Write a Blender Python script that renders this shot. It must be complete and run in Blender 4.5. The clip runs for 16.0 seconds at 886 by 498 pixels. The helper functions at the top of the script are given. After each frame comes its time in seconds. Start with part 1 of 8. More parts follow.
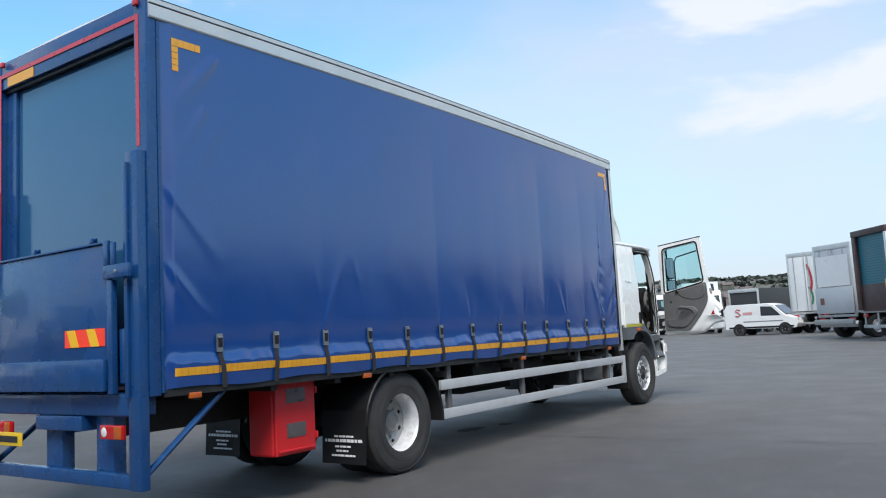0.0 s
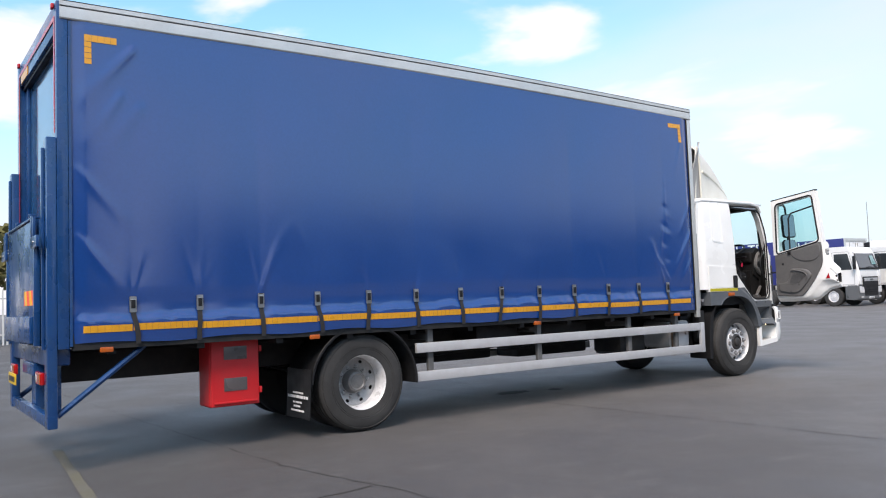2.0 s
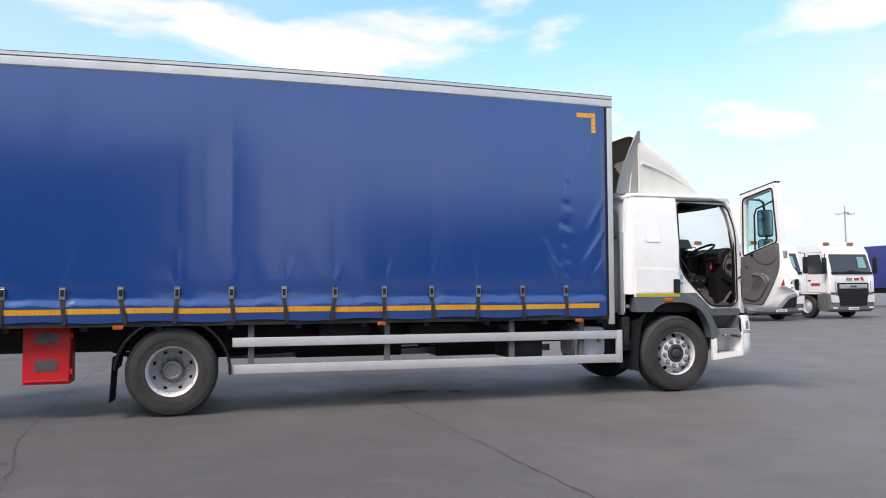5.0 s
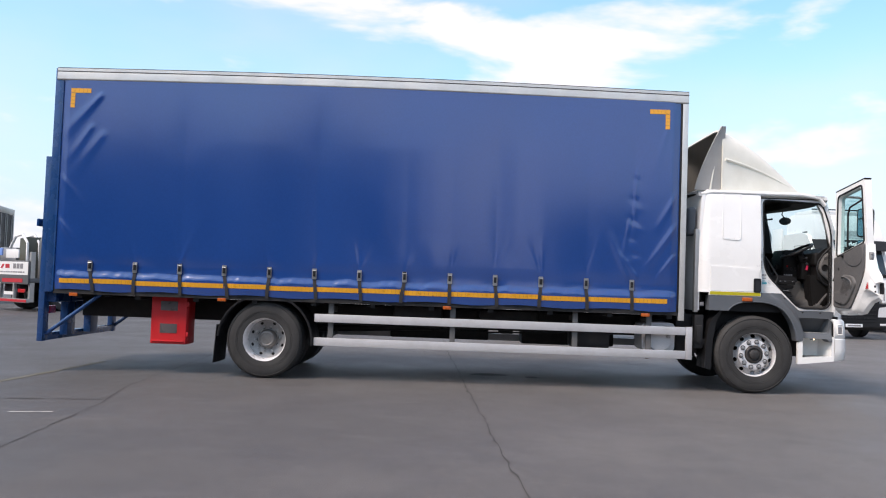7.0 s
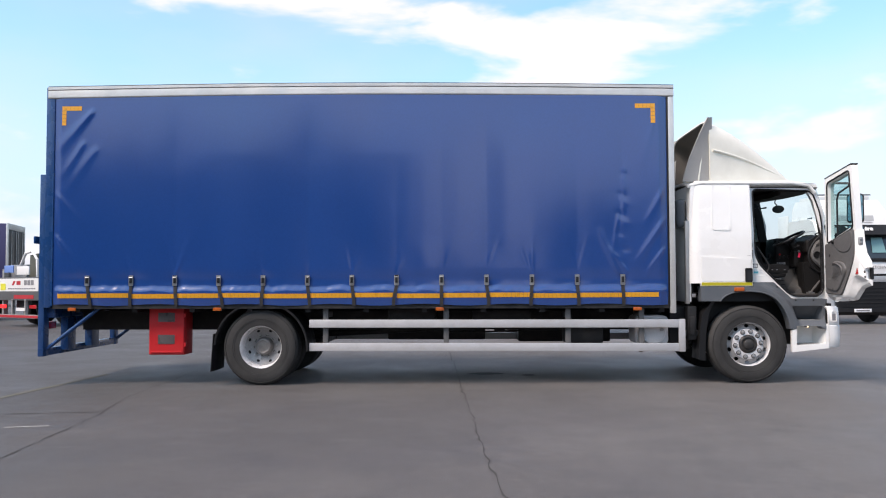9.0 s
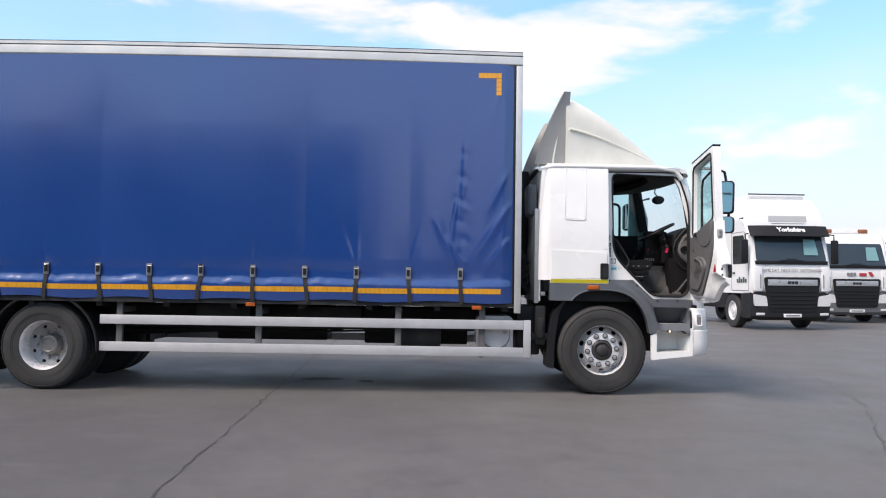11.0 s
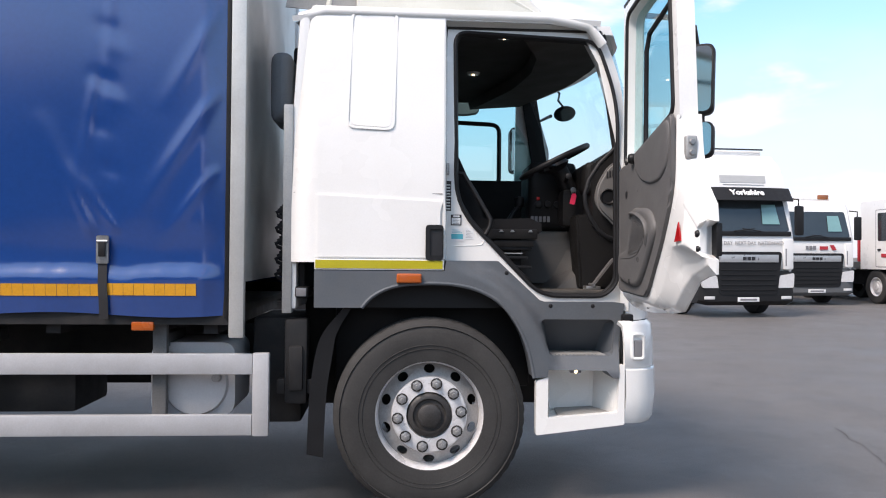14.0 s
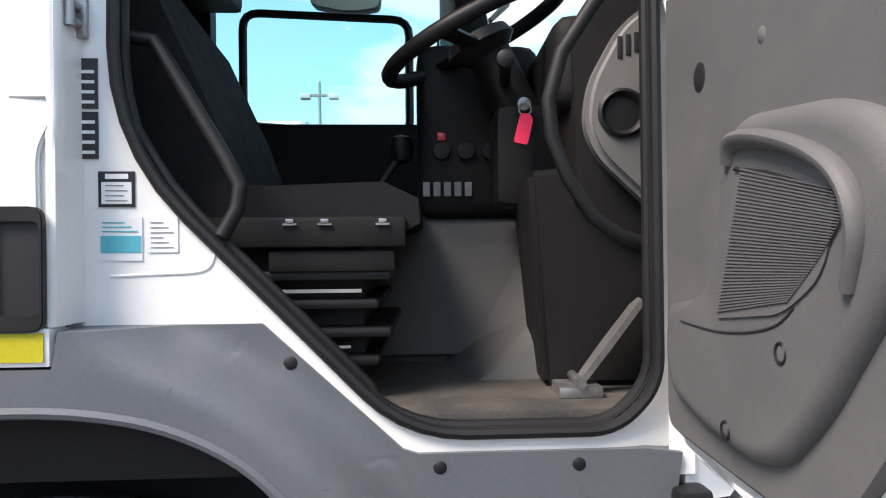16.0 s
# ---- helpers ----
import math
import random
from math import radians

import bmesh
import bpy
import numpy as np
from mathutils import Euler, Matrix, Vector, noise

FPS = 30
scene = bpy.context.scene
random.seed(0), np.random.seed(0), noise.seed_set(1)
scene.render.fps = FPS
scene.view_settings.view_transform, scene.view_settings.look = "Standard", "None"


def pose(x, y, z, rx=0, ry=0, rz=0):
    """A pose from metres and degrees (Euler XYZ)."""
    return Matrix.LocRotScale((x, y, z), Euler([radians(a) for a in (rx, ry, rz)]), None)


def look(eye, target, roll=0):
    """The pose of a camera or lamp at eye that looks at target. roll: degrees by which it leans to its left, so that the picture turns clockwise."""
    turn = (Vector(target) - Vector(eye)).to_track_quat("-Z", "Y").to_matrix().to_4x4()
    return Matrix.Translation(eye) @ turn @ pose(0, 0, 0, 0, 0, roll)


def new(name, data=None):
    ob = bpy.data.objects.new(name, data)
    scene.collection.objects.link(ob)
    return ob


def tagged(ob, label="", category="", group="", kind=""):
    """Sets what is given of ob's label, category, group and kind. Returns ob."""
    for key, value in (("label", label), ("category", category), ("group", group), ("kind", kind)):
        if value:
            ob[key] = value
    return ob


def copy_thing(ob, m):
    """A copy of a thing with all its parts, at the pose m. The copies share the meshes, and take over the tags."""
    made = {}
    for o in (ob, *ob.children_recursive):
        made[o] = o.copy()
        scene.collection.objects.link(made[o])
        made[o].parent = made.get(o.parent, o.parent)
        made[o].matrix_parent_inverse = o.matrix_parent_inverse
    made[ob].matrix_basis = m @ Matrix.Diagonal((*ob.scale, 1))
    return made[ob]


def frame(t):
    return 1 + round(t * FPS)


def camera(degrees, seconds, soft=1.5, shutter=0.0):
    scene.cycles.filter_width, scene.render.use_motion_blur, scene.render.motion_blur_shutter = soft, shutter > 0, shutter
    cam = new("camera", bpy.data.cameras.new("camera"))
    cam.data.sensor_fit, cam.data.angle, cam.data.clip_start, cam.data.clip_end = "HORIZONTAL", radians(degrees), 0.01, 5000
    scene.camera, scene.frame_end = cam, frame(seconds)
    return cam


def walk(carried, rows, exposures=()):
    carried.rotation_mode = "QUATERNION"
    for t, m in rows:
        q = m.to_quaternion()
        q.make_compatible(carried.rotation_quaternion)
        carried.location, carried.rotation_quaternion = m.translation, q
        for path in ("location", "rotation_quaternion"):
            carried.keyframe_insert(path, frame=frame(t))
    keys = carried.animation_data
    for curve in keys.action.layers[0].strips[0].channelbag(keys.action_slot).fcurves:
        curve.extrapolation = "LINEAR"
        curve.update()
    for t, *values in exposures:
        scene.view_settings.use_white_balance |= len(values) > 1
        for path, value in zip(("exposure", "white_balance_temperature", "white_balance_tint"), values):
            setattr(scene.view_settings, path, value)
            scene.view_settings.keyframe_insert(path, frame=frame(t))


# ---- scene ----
cam = camera(57.6, 16.0, soft=1.1)
PATH = [
    (0, (5.116, -3.565, 1.419), (3.965, -1.941, 1.616), -3.3),
    (0.5, (5.752, -3.026, 1.36), (4.65, -1.36, 1.46), -3.2),
    (1, (6.449, -2.447, 1.4), (5.254, -0.844, 1.463), -1.3),
    (1.5, (6.944, -1.829, 1.362), (5.474, -0.475, 1.445), -1.2),
    (2, (7.384, -1.28, 1.381), (5.75, -0.132, 1.496), -2.3),
    (2.5, (7.856, -0.678, 1.392), (6.127, 0.32, 1.51), -2.1),
    (3, (8.277, 0.084, 1.492), (6.525, 1.042, 1.61), -2.1),
    (3.5, (8.686, 0.726, 1.423), (6.833, 1.472, 1.518), -1.6),
    (3.7, (8.805, 1.162, 1.435), (6.972, 1.953, 1.549), -1.0),
    (5.8, (9.885, 4.493, 1.325), (7.895, 4.653, 1.433), 0.2),
    (6, (9.934, 4.757, 1.3), (7.938, 4.809, 1.409), 0.6),
    (6.5, (10.271, 4.938, 1.42), (8.274, 4.841, 1.47), 1.6),
    (7, (10.573, 5.372, 1.342), (8.575, 5.339, 1.423), 1.7),
    (7.5, (10.717, 5.493, 1.305), (8.721, 5.424, 1.4), 1.1),
    (8, (10.733, 5.427, 1.324), (8.738, 5.334, 1.424), 0.4),
    (8.2, (10.727, 5.452, 1.367), (8.731, 5.361, 1.459), 0.1),
    (10.3, (10.047, 6.848, 1.291), (8.048, 6.808, 1.364), -0.3),
    (10.5, (9.869, 7.136, 1.257), (7.871, 7.126, 1.324), 0.9),
    (11, (9.222, 7.546, 1.284), (7.223, 7.53, 1.364), 0.5),
    (11.5, (8.403, 7.977, 1.298), (6.407, 8.065, 1.401), -1.1),
    (12, (7.505, 8.187, 1.293), (5.509, 8.287, 1.364), 0.3),
    (12.5, (6.637, 8.463, 1.306), (4.646, 8.658, 1.31), -0.5),
    (13, (5.791, 8.67, 1.322), (3.8, 8.854, 1.341), 0.7),
    (13.5, (5.013, 8.944, 1.313), (3.025, 9.159, 1.31), -0.4),
    (14, (4.133, 9.09, 1.338), (2.138, 9.226, 1.358), 0.2),
    (14.5, (3.344, 9.349, 1.343), (1.354, 9.55, 1.395), -0.5),
    (15, (2.567, 9.561, 1.358), (0.575, 9.737, 1.406), -0.2),
    (15.2, (2.296, 9.635, 1.369), (0.309, 9.86, 1.396), -0.4),
    (15.5, (1.848, 9.791, 1.375), (-0.14, 10.007, 1.409), -0.7),
    (16, (1.156, 9.887, 1.443), (-0.839, 10.018, 1.429), -0.8),
]
walk(cam, [(t, look(eye, target, roll)) for t, eye, target, roll in PATH],
     exposures=[(0.0, 0.42, 6020, 9), (0.6, 0.30, 6020, 9), (1.0, 0.38, 6050, 9), (2.0, 0.66, 6450, 16), (8.0, 0.62, 6600, 19), (10.5, 0.64, 6600, 19), (11.5, 0.56, 6550, 18), (12.2, 0.58, 6550, 18), (13.0, 0.66, 6600, 19), (14.5, 0.72, 6600, 19), (15.2, 0.84, 6600, 19), (16.0, 1.22, 6600, 18)])

# ---- light ----
world = bpy.data.worlds.new("world")
scene.world = world
world.use_nodes = True
wn, wl = world.node_tree.nodes, world.node_tree.links
wn.clear()
SUN_ELEV, SUN_ROT = 52.0, 140.0
sky = wn.new("ShaderNodeTexSky")
sky.sky_type, sky.sun_disc = "NISHITA", False
sky.sun_elevation, sky.sun_rotation = radians(SUN_ELEV), radians(SUN_ROT)
sky.air_density, sky.dust_density, sky.ozone_density = 1.0, 0.6, 2.0
tint = wn.new("ShaderNodeVectorMath")
tint.operation = "MULTIPLY"
tint.inputs[1].default_value = (1.32, 1.68, 1.50)
wl.new(sky.outputs["Color"], tint.inputs[0])
coord = wn.new("ShaderNodeTexCoord")
sep = wn.new("ShaderNodeSeparateXYZ")
wl.new(coord.outputs["Generated"], sep.inputs["Vector"])
# pale haze towards the horizon
haze = wn.new("ShaderNodeMapRange")
haze.interpolation_type = "SMOOTHSTEP"
for key, val in (("From Min", -0.05), ("From Max", 0.36), ("To Min", 0.88), ("To Max", 0.0)):
    haze.inputs[key].default_value = val
wl.new(sep.outputs["Z"], haze.inputs["Value"])
air = wn.new("ShaderNodeMixRGB")
air.inputs["Color2"].default_value = (3.4, 3.6, 4.5, 1.0)
wl.new(haze.outputs["Result"], air.inputs["Fac"])
wl.new(tint.outputs["Vector"], air.inputs["Color1"])


def cloud_layer(under, scale, stretch, lo, hi, amount, colour, offset):
    """Soft white clouds of one size over the sky below."""
    flat = wn.new("ShaderNodeMapping")
    flat.inputs["Scale"].default_value = (1.0, 1.0, stretch)
    flat.inputs["Location"].default_value = offset
    wl.new(coord.outputs["Generated"], flat.inputs["Vector"])
    puff = wn.new("ShaderNodeTexNoise")
    puff.inputs["Scale"].default_value, puff.inputs["Detail"].default_value, puff.inputs["Roughness"].default_value = scale, 6.0, 0.5
    puff.inputs["Distortion"].default_value = 0.25
    wl.new(flat.outputs["Vector"], puff.inputs["Vector"])
    amt = wn.new("ShaderNodeMapRange")
    amt.interpolation_type = "SMOOTHSTEP"
    for key, val in (("From Min", lo), ("From Max", hi), ("To Min", 0.0), ("To Max", amount)):
        amt.inputs[key].default_value = val
    wl.new(puff.outputs["Fac"], amt.inputs["Value"])
    mixed = wn.new("ShaderNodeMixRGB")
    mixed.inputs["Color2"].default_value = (*colour, 1.0)
    wl.new(amt.outputs["Result"], mixed.inputs["Fac"])
    wl.new(under, mixed.inputs["Color1"])
    return mixed.outputs["Color"]


veil = cloud_layer(air.outputs["Color"], 1.3, 2.0, 0.35, 0.72, 0.65, (5.3, 5.1, 5.5), (0.3, 0.1, 0.0))
clouds = cloud_layer(veil, 3.1, 3.0, 0.51, 0.615, 0.95, (5.9, 5.9, 6.1), (0.0, 0.4, 0.2))
glow = wn.new("ShaderNodeBackground")
glow.inputs["Strength"].default_value = 0.118
wl.new(clouds, glow.inputs["Color"])
wout = wn.new("ShaderNodeOutputWorld")
wl.new(glow.outputs["Background"], wout.inputs["Surface"])

sun = new("sun", bpy.data.lights.new("sun", "SUN"))
sun.data.energy, sun.data.angle, sun.data.color = 3.1, radians(24.0), (1.0, 0.89, 0.77)
s_az, s_el = radians(90.0 - SUN_ROT), radians(SUN_ELEV)
sun.matrix_world = look((math.cos(s_az) * math.cos(s_el) * 60, math.sin(s_az) * math.cos(s_el) * 60, math.sin(s_el) * 60), (0, 0, 0))

# ---- materials ----
def mat(name, color, rough=0.5, metal=0.0, coat=0.0, vary=0.12, scale=6.0, grain=120.0, bump=0.0, bump_scale=60.0, spec=0.5,
        dirt=None, dirt_amount=0.0, dirt_scale=1.5, rough_vary=0.1, trans=0.0, emit=None, emit_strength=0.0, alpha=1.0, ior=1.45):
    """A principled material with colour varied at two scales, dirt patches and fine relief."""
    m = bpy.data.materials.new(name)
    m.use_nodes = True
    n, l = m.node_tree.nodes, m.node_tree.links
    b = n["Principled BSDF"]
    pos = n.new("ShaderNodeTexCoord")
    big = n.new("ShaderNodeTexNoise")
    big.inputs["Scale"].default_value, big.inputs["Detail"].default_value = scale, 4.0
    small = n.new("ShaderNodeTexNoise")
    small.inputs["Scale"].default_value, small.inputs["Detail"].default_value = grain, 2.0
    for t in (big, small):
        l.new(pos.outputs["Object"], t.inputs["Vector"])
    add = n.new("ShaderNodeMath")
    add.operation = "ADD"
    l.new(big.outputs["Fac"], add.inputs[0])
    l.new(small.outputs["Fac"], add.inputs[1])
    rng = n.new("ShaderNodeMapRange")
    rng.inputs["From Min"].default_value, rng.inputs["From Max"].default_value = 0.6, 1.4
    rng.inputs["To Min"].default_value, rng.inputs["To Max"].default_value = 1 - vary, 1 + vary
    l.new(add.outputs["Value"], rng.inputs["Value"])
    mul = n.new("ShaderNodeVectorMath")
    mul.operation = "SCALE"
    mul.inputs[0].default_value = color[:3]
    l.new(rng.outputs["Result"], mul.inputs["Scale"])
    out = mul.outputs["Vector"]
    if dirt is not None:
        dn = n.new("ShaderNodeTexNoise")
        dn.inputs["Scale"].default_value, dn.inputs["Detail"].default_value, dn.inputs["Roughness"].default_value = dirt_scale, 8.0, 0.65
        l.new(pos.outputs["Object"], dn.inputs["Vector"])
        dr = n.new("ShaderNodeMapRange")
        dr.inputs["From Min"].default_value, dr.inputs["From Max"].default_value = 0.42, 0.72
        dr.inputs["To Max"].default_value = dirt_amount
        l.new(dn.outputs["Fac"], dr.inputs["Value"])
        mx = n.new("ShaderNodeMixRGB")
        mx.inputs["Color2"].default_value = (*dirt, 1)
        l.new(dr.outputs["Result"], mx.inputs["Fac"])
        l.new(out, mx.inputs["Color1"])
        out = mx.outputs["Color"]
    l.new(out, b.inputs["Base Color"])
    rr = n.new("ShaderNodeMapRange")
    rr.inputs["From Min"].default_value, rr.inputs["From Max"].default_value = 0.3, 0.7
    rr.inputs["To Min"].default_value, rr.inputs["To Max"].default_value = max(0.02, rough - rough_vary), min(1, rough + rough_vary)
    l.new(big.outputs["Fac"], rr.inputs["Value"])
    l.new(rr.outputs["Result"], b.inputs["Roughness"])
    b.inputs["Metallic"].default_value = metal
    b.inputs["Coat Weight"].default_value, b.inputs["Coat Roughness"].default_value = coat, 0.06
    b.inputs["Specular IOR Level"].default_value = spec
    b.inputs["Transmission Weight"].default_value = trans
    b.inputs["IOR"].default_value = ior
    b.inputs["Alpha"].default_value = alpha
    if bump:
        bn = n.new("ShaderNodeTexNoise")
        bn.inputs["Scale"].default_value, bn.inputs["Detail"].default_value = bump_scale, 5.0
        l.new(pos.outputs["Object"], bn.inputs["Vector"])
        bp = n.new("ShaderNodeBump")
        bp.inputs["Strength"].default_value, bp.inputs["Distance"].default_value = bump, 0.01
        l.new(bn.outputs["Fac"], bp.inputs["Height"])
        l.new(bp.outputs["Normal"], b.inputs["Normal"])
    if emit:
        b.inputs["Emission Color"].default_value, b.inputs["Emission Strength"].default_value = (*emit, 1), emit_strength
    return m


def clear_glass(name, tint, rough=0.0, mix=0.12):
    """Thin vehicle glass: mostly see-through, with a glossy face."""
    m = bpy.data.materials.new(name)
    m.use_nodes = True
    n, l = m.node_tree.nodes, m.node_tree.links
    n.clear()
    o = n.new("ShaderNodeOutputMaterial")
    tr = n.new("ShaderNodeBsdfTransparent")
    tr.inputs["Color"].default_value = (*tint, 1)
    gl = n.new("ShaderNodeBsdfGlossy")
    gl.inputs["Roughness"].default_value = rough
    mixer = n.new("ShaderNodeMixShader")
    fr = n.new("ShaderNodeLayerWeight")
    pw = n.new("ShaderNodeMath")
    pw.operation = "POWER"
    pw.inputs[1].default_value = 4.0
    l.new(fr.outputs["Facing"], pw.inputs[0])
    ad = n.new("ShaderNodeMath")
    ad.operation = "MULTIPLY_ADD"
    ad.inputs[1].default_value, ad.inputs[2].default_value = 0.7, mix * 0.4
    l.new(pw.outputs["Value"], ad.inputs[0])
    l.new(ad.outputs["Value"], mixer.inputs["Fac"])
    l.new(tr.outputs["BSDF"], mixer.inputs[1])
    l.new(gl.outputs["BSDF"], mixer.inputs[2])
    l.new(mixer.outputs["Shader"], o.inputs["Surface"])
    return m


CURTAIN = mat("curtain_pvc", (0.0075, 0.047, 0.207), 0.18, ior=1.56, vary=0.08, scale=0.9, grain=40, bump=0.03, bump_scale=220, dirt=(0.015, 0.048, 0.19), dirt_amount=0.25, dirt_scale=0.8, rough_vary=0.03, spec=0.95)

STEEL_BLUE = mat("blue_enamel", (0.007, 0.048, 0.165), 0.28, coat=0.35, vary=0.18, scale=4, dirt=(0.03, 0.06, 0.10), dirt_amount=0.35, dirt_scale=6)
SHUTTER_BLUE = mat("shutter_enamel", (0.020, 0.080, 0.18), 0.12, coat=0.5, vary=0.08, scale=1.5, dirt=(0.04, 0.09, 0.16), dirt_amount=0.3, dirt_scale=2)
ALLOY = mat("aluminium_rail", (0.62, 0.62, 0.60), 0.42, metal=0.55, vary=0.08, scale=2, dirt=(0.35, 0.34, 0.31), dirt_amount=0.3, dirt_scale=3)
ROOF_WHITE = mat("roof_grp", (0.72, 0.72, 0.70), 0.5, vary=0.05)
GUARD = mat("anodised_guard", (0.50, 0.50, 0.51), 0.48, metal=0.35, vary=0.07, scale=3, dirt=(0.33, 0.32, 0.30), dirt_amount=0.25, dirt_scale=8)
GALV = mat("galvanised_steel", (0.40, 0.40, 0.39), 0.5, metal=0.6, vary=0.15, scale=14)
WHITE = mat("white_enamel", (0.80, 0.80, 0.78), 0.22, coat=0.5, vary=0.03, scale=2, dirt=(0.62, 0.60, 0.54), dirt_amount=0.18, dirt_scale=2.2)
CREAM = mat("fairing_gelcoat", (0.76, 0.75, 0.67), 0.38, coat=0.2, vary=0.04, scale=2, dirt=(0.55, 0.52, 0.43), dirt_amount=0.35, dirt_scale=2.5)
SLATE = mat("grey_moulding", (0.088, 0.100, 0.114), 0.50, vary=0.10, scale=4, bump=0.10, bump_scale=420, dirt=(0.14, 0.14, 0.14), dirt_amount=0.3, dirt_scale=5)
BLACK = mat("black_plastic", (0.011, 0.011, 0.012), 0.5, spec=0.35, vary=0.2, scale=8, bump=0.06, bump_scale=300)
CHASSIS = mat("chassis_black", (0.010, 0.010, 0.011), 0.65, vary=0.3, scale=6, dirt=(0.05, 0.045, 0.04), dirt_amount=0.35, dirt_scale=7)
TYRE = mat("tyre_rubber", (0.034, 0.0335, 0.033), 0.72, spec=0.3, vary=0.22, scale=5, bump=0.08, bump_scale=150, dirt=(0.066, 0.065, 0.063), dirt_amount=0.45, dirt_scale=4)
RIM = mat("silver_rim", (0.74, 0.74, 0.75), 0.34, metal=0.25, vary=0.10, scale=10, dirt=(0.20, 0.18, 0.16), dirt_amount=0.35, dirt_scale=12)
RIM_DIRTY = mat("dirty_rim", (0.20, 0.195, 0.19), 0.5, metal=0.35, vary=0.25, scale=9, dirt=(0.07, 0.065, 0.06), dirt_amount=0.6, dirt_scale=8)
# worn grey, taken darker for the deep shade inside the wheel dish
RIM_SHADED = mat("worn_shaded_rim", (0.36, 0.355, 0.35), 0.45, metal=0.3, vary=0.2, scale=9, dirt=(0.14, 0.13, 0.12), dirt_amount=0.45, dirt_scale=8)
HUB = mat("greasy_hub", (0.045, 0.043, 0.042), 0.5, metal=0.3, vary=0.4, scale=18)
NUT = mat("wheel_nut", (0.40, 0.40, 0.40), 0.42, metal=0.8, vary=0.2, scale=30)
RED_BOX = mat("red_plastic", (0.56, 0.018, 0.022), 0.42, vary=0.10, scale=5, dirt=(0.30, 0.03, 0.03), dirt_amount=0.3, dirt_scale=5)
TAPE = mat("amber_reflective", (0.66, 0.31, 0.018), 0.34, vary=0.12, scale=12, coat=0.3)
TAPE_CAB = mat("lime_reflective", (0.42, 0.37, 0.012), 0.34, vary=0.10, scale=10, coat=0.3)
RED_TAPE = mat("red_reflective", (0.46, 0.035, 0.05), 0.34, vary=0.12, scale=10, coat=0.3)
HAZARD_R = mat("orange_red_reflective", (0.85, 0.05, 0.02), 0.4, vary=0.05)
HAZARD_Y = mat("yellow_reflective", (0.75, 0.42, 0.01), 0.4, vary=0.05)
STRAP = mat("webbing_black", (0.022, 0.022, 0.024), 0.8, vary=0.2, grain=300, bump=0.2, bump_scale=500)
BUCKLE = mat("buckle_steel", (0.34, 0.34, 0.34), 0.38, metal=0.85, vary=0.2, scale=25)
AMBER = mat("amber_lens", (0.40, 0.085, 0.01), 0.25, coat=0.5, vary=0.08)
RED_LENS = mat("red_lens", (0.42, 0.01, 0.012), 0.2, coat=0.5, vary=0.08)
CLEAR_LENS = mat("clear_lens", (0.62, 0.62, 0.62), 0.15, coat=0.6, vary=0.1, scale=20)
SMOKED = mat("smoked_lens", (0.20, 0.20, 0.21), 0.15, coat=0.6, vary=0.1, scale=20)
GLASS = clear_glass("door_glass", (0.72, 0.88, 0.88))
WIND = clear_glass("windscreen_glass", (0.80, 0.92, 0.92))
DARK_GLASS = mat("dark_glass", (0.030, 0.036, 0.040), 0.05, coat=0.7, vary=0.2, scale=2)
PALE_GLASS = mat("pale_glass", (0.16, 0.30, 0.30), 0.06, coat=0.7, vary=0.2, scale=2)
MIRROR = mat("mirror_glass", (0.85, 0.86, 0.88), 0.02, metal=1.0, vary=0.0, rough_vary=0.0)
TRIM_DARK = mat("cab_trim_black", (0.010, 0.0095, 0.0095), 0.62, spec=0.25, vary=0.2, scale=8, bump=0.12, bump_scale=350)
TRIM_GREY = mat("cab_trim_grey", (0.135, 0.132, 0.128), 0.6, vary=0.06, scale=5, bump=0.10, bump_scale=500)
CARD = mat("door_card_grey", (0.096, 0.094, 0.094), 0.62, vary=0.06, scale=4, bump=0.14, bump_scale=600, dirt=(0.19, 0.18, 0.165), dirt_amount=0.25, dirt_scale=5)
CLOTH = mat("seat_cloth", (0.012, 0.012, 0.013), 0.85, spec=0.2, vary=0.2, scale=20, bump=0.3, bump_scale=500)
LINING = mat("roof_lining", (0.035, 0.032, 0.029), 0.85, vary=0.1, bump=0.1)
MAT_FLOOR = mat("dirty_floor_mat", (0.045, 0.043, 0.040), 0.75, vary=0.2, scale=9, bump=0.3, bump_scale=70, dirt=(0.11, 0.095, 0.075), dirt_amount=0.55, dirt_scale=9)
TUNNEL = mat("tunnel_carpet", (0.085, 0.083, 0.081), 0.7, vary=0.08, scale=6, bump=0.08, bump_scale=300)
STEP_METAL = mat("step_tread", (0.30, 0.30, 0.29), 0.55, metal=0.2, vary=0.15, bump=0.5, bump_scale=90)
KEY_RED = mat("key_fob_pink", (0.80, 0.035, 0.10), 0.4, vary=0.05)
PAPER = mat("paper_label", (0.72, 0.73, 0.73), 0.6, vary=0.04)
LABEL_BLUE = mat("label_cyan", (0.08, 0.40, 0.48), 0.5, vary=0.06)
LABEL_BLACK = mat("label_black", (0.02, 0.02, 0.022), 0.4, vary=0.1)
INK = mat("print_grey", (0.20, 0.20, 0.21), 0.6, vary=0.05)
INK_WHITE = mat("print_white", (0.75, 0.75, 0.75), 0.6, vary=0.08, scale=30)
LAMP_GLOW = mat("small_lamp", (0.9, 0.8, 0.6), 0.3, vary=0.0, emit=(1.0, 0.72, 0.4), emit_strength=3.0)
MIRROR_DULL = mat("dull_mirror", (0.36, 0.37, 0.38), 0.10, metal=1.0, vary=0.05, rough_vary=0.02)
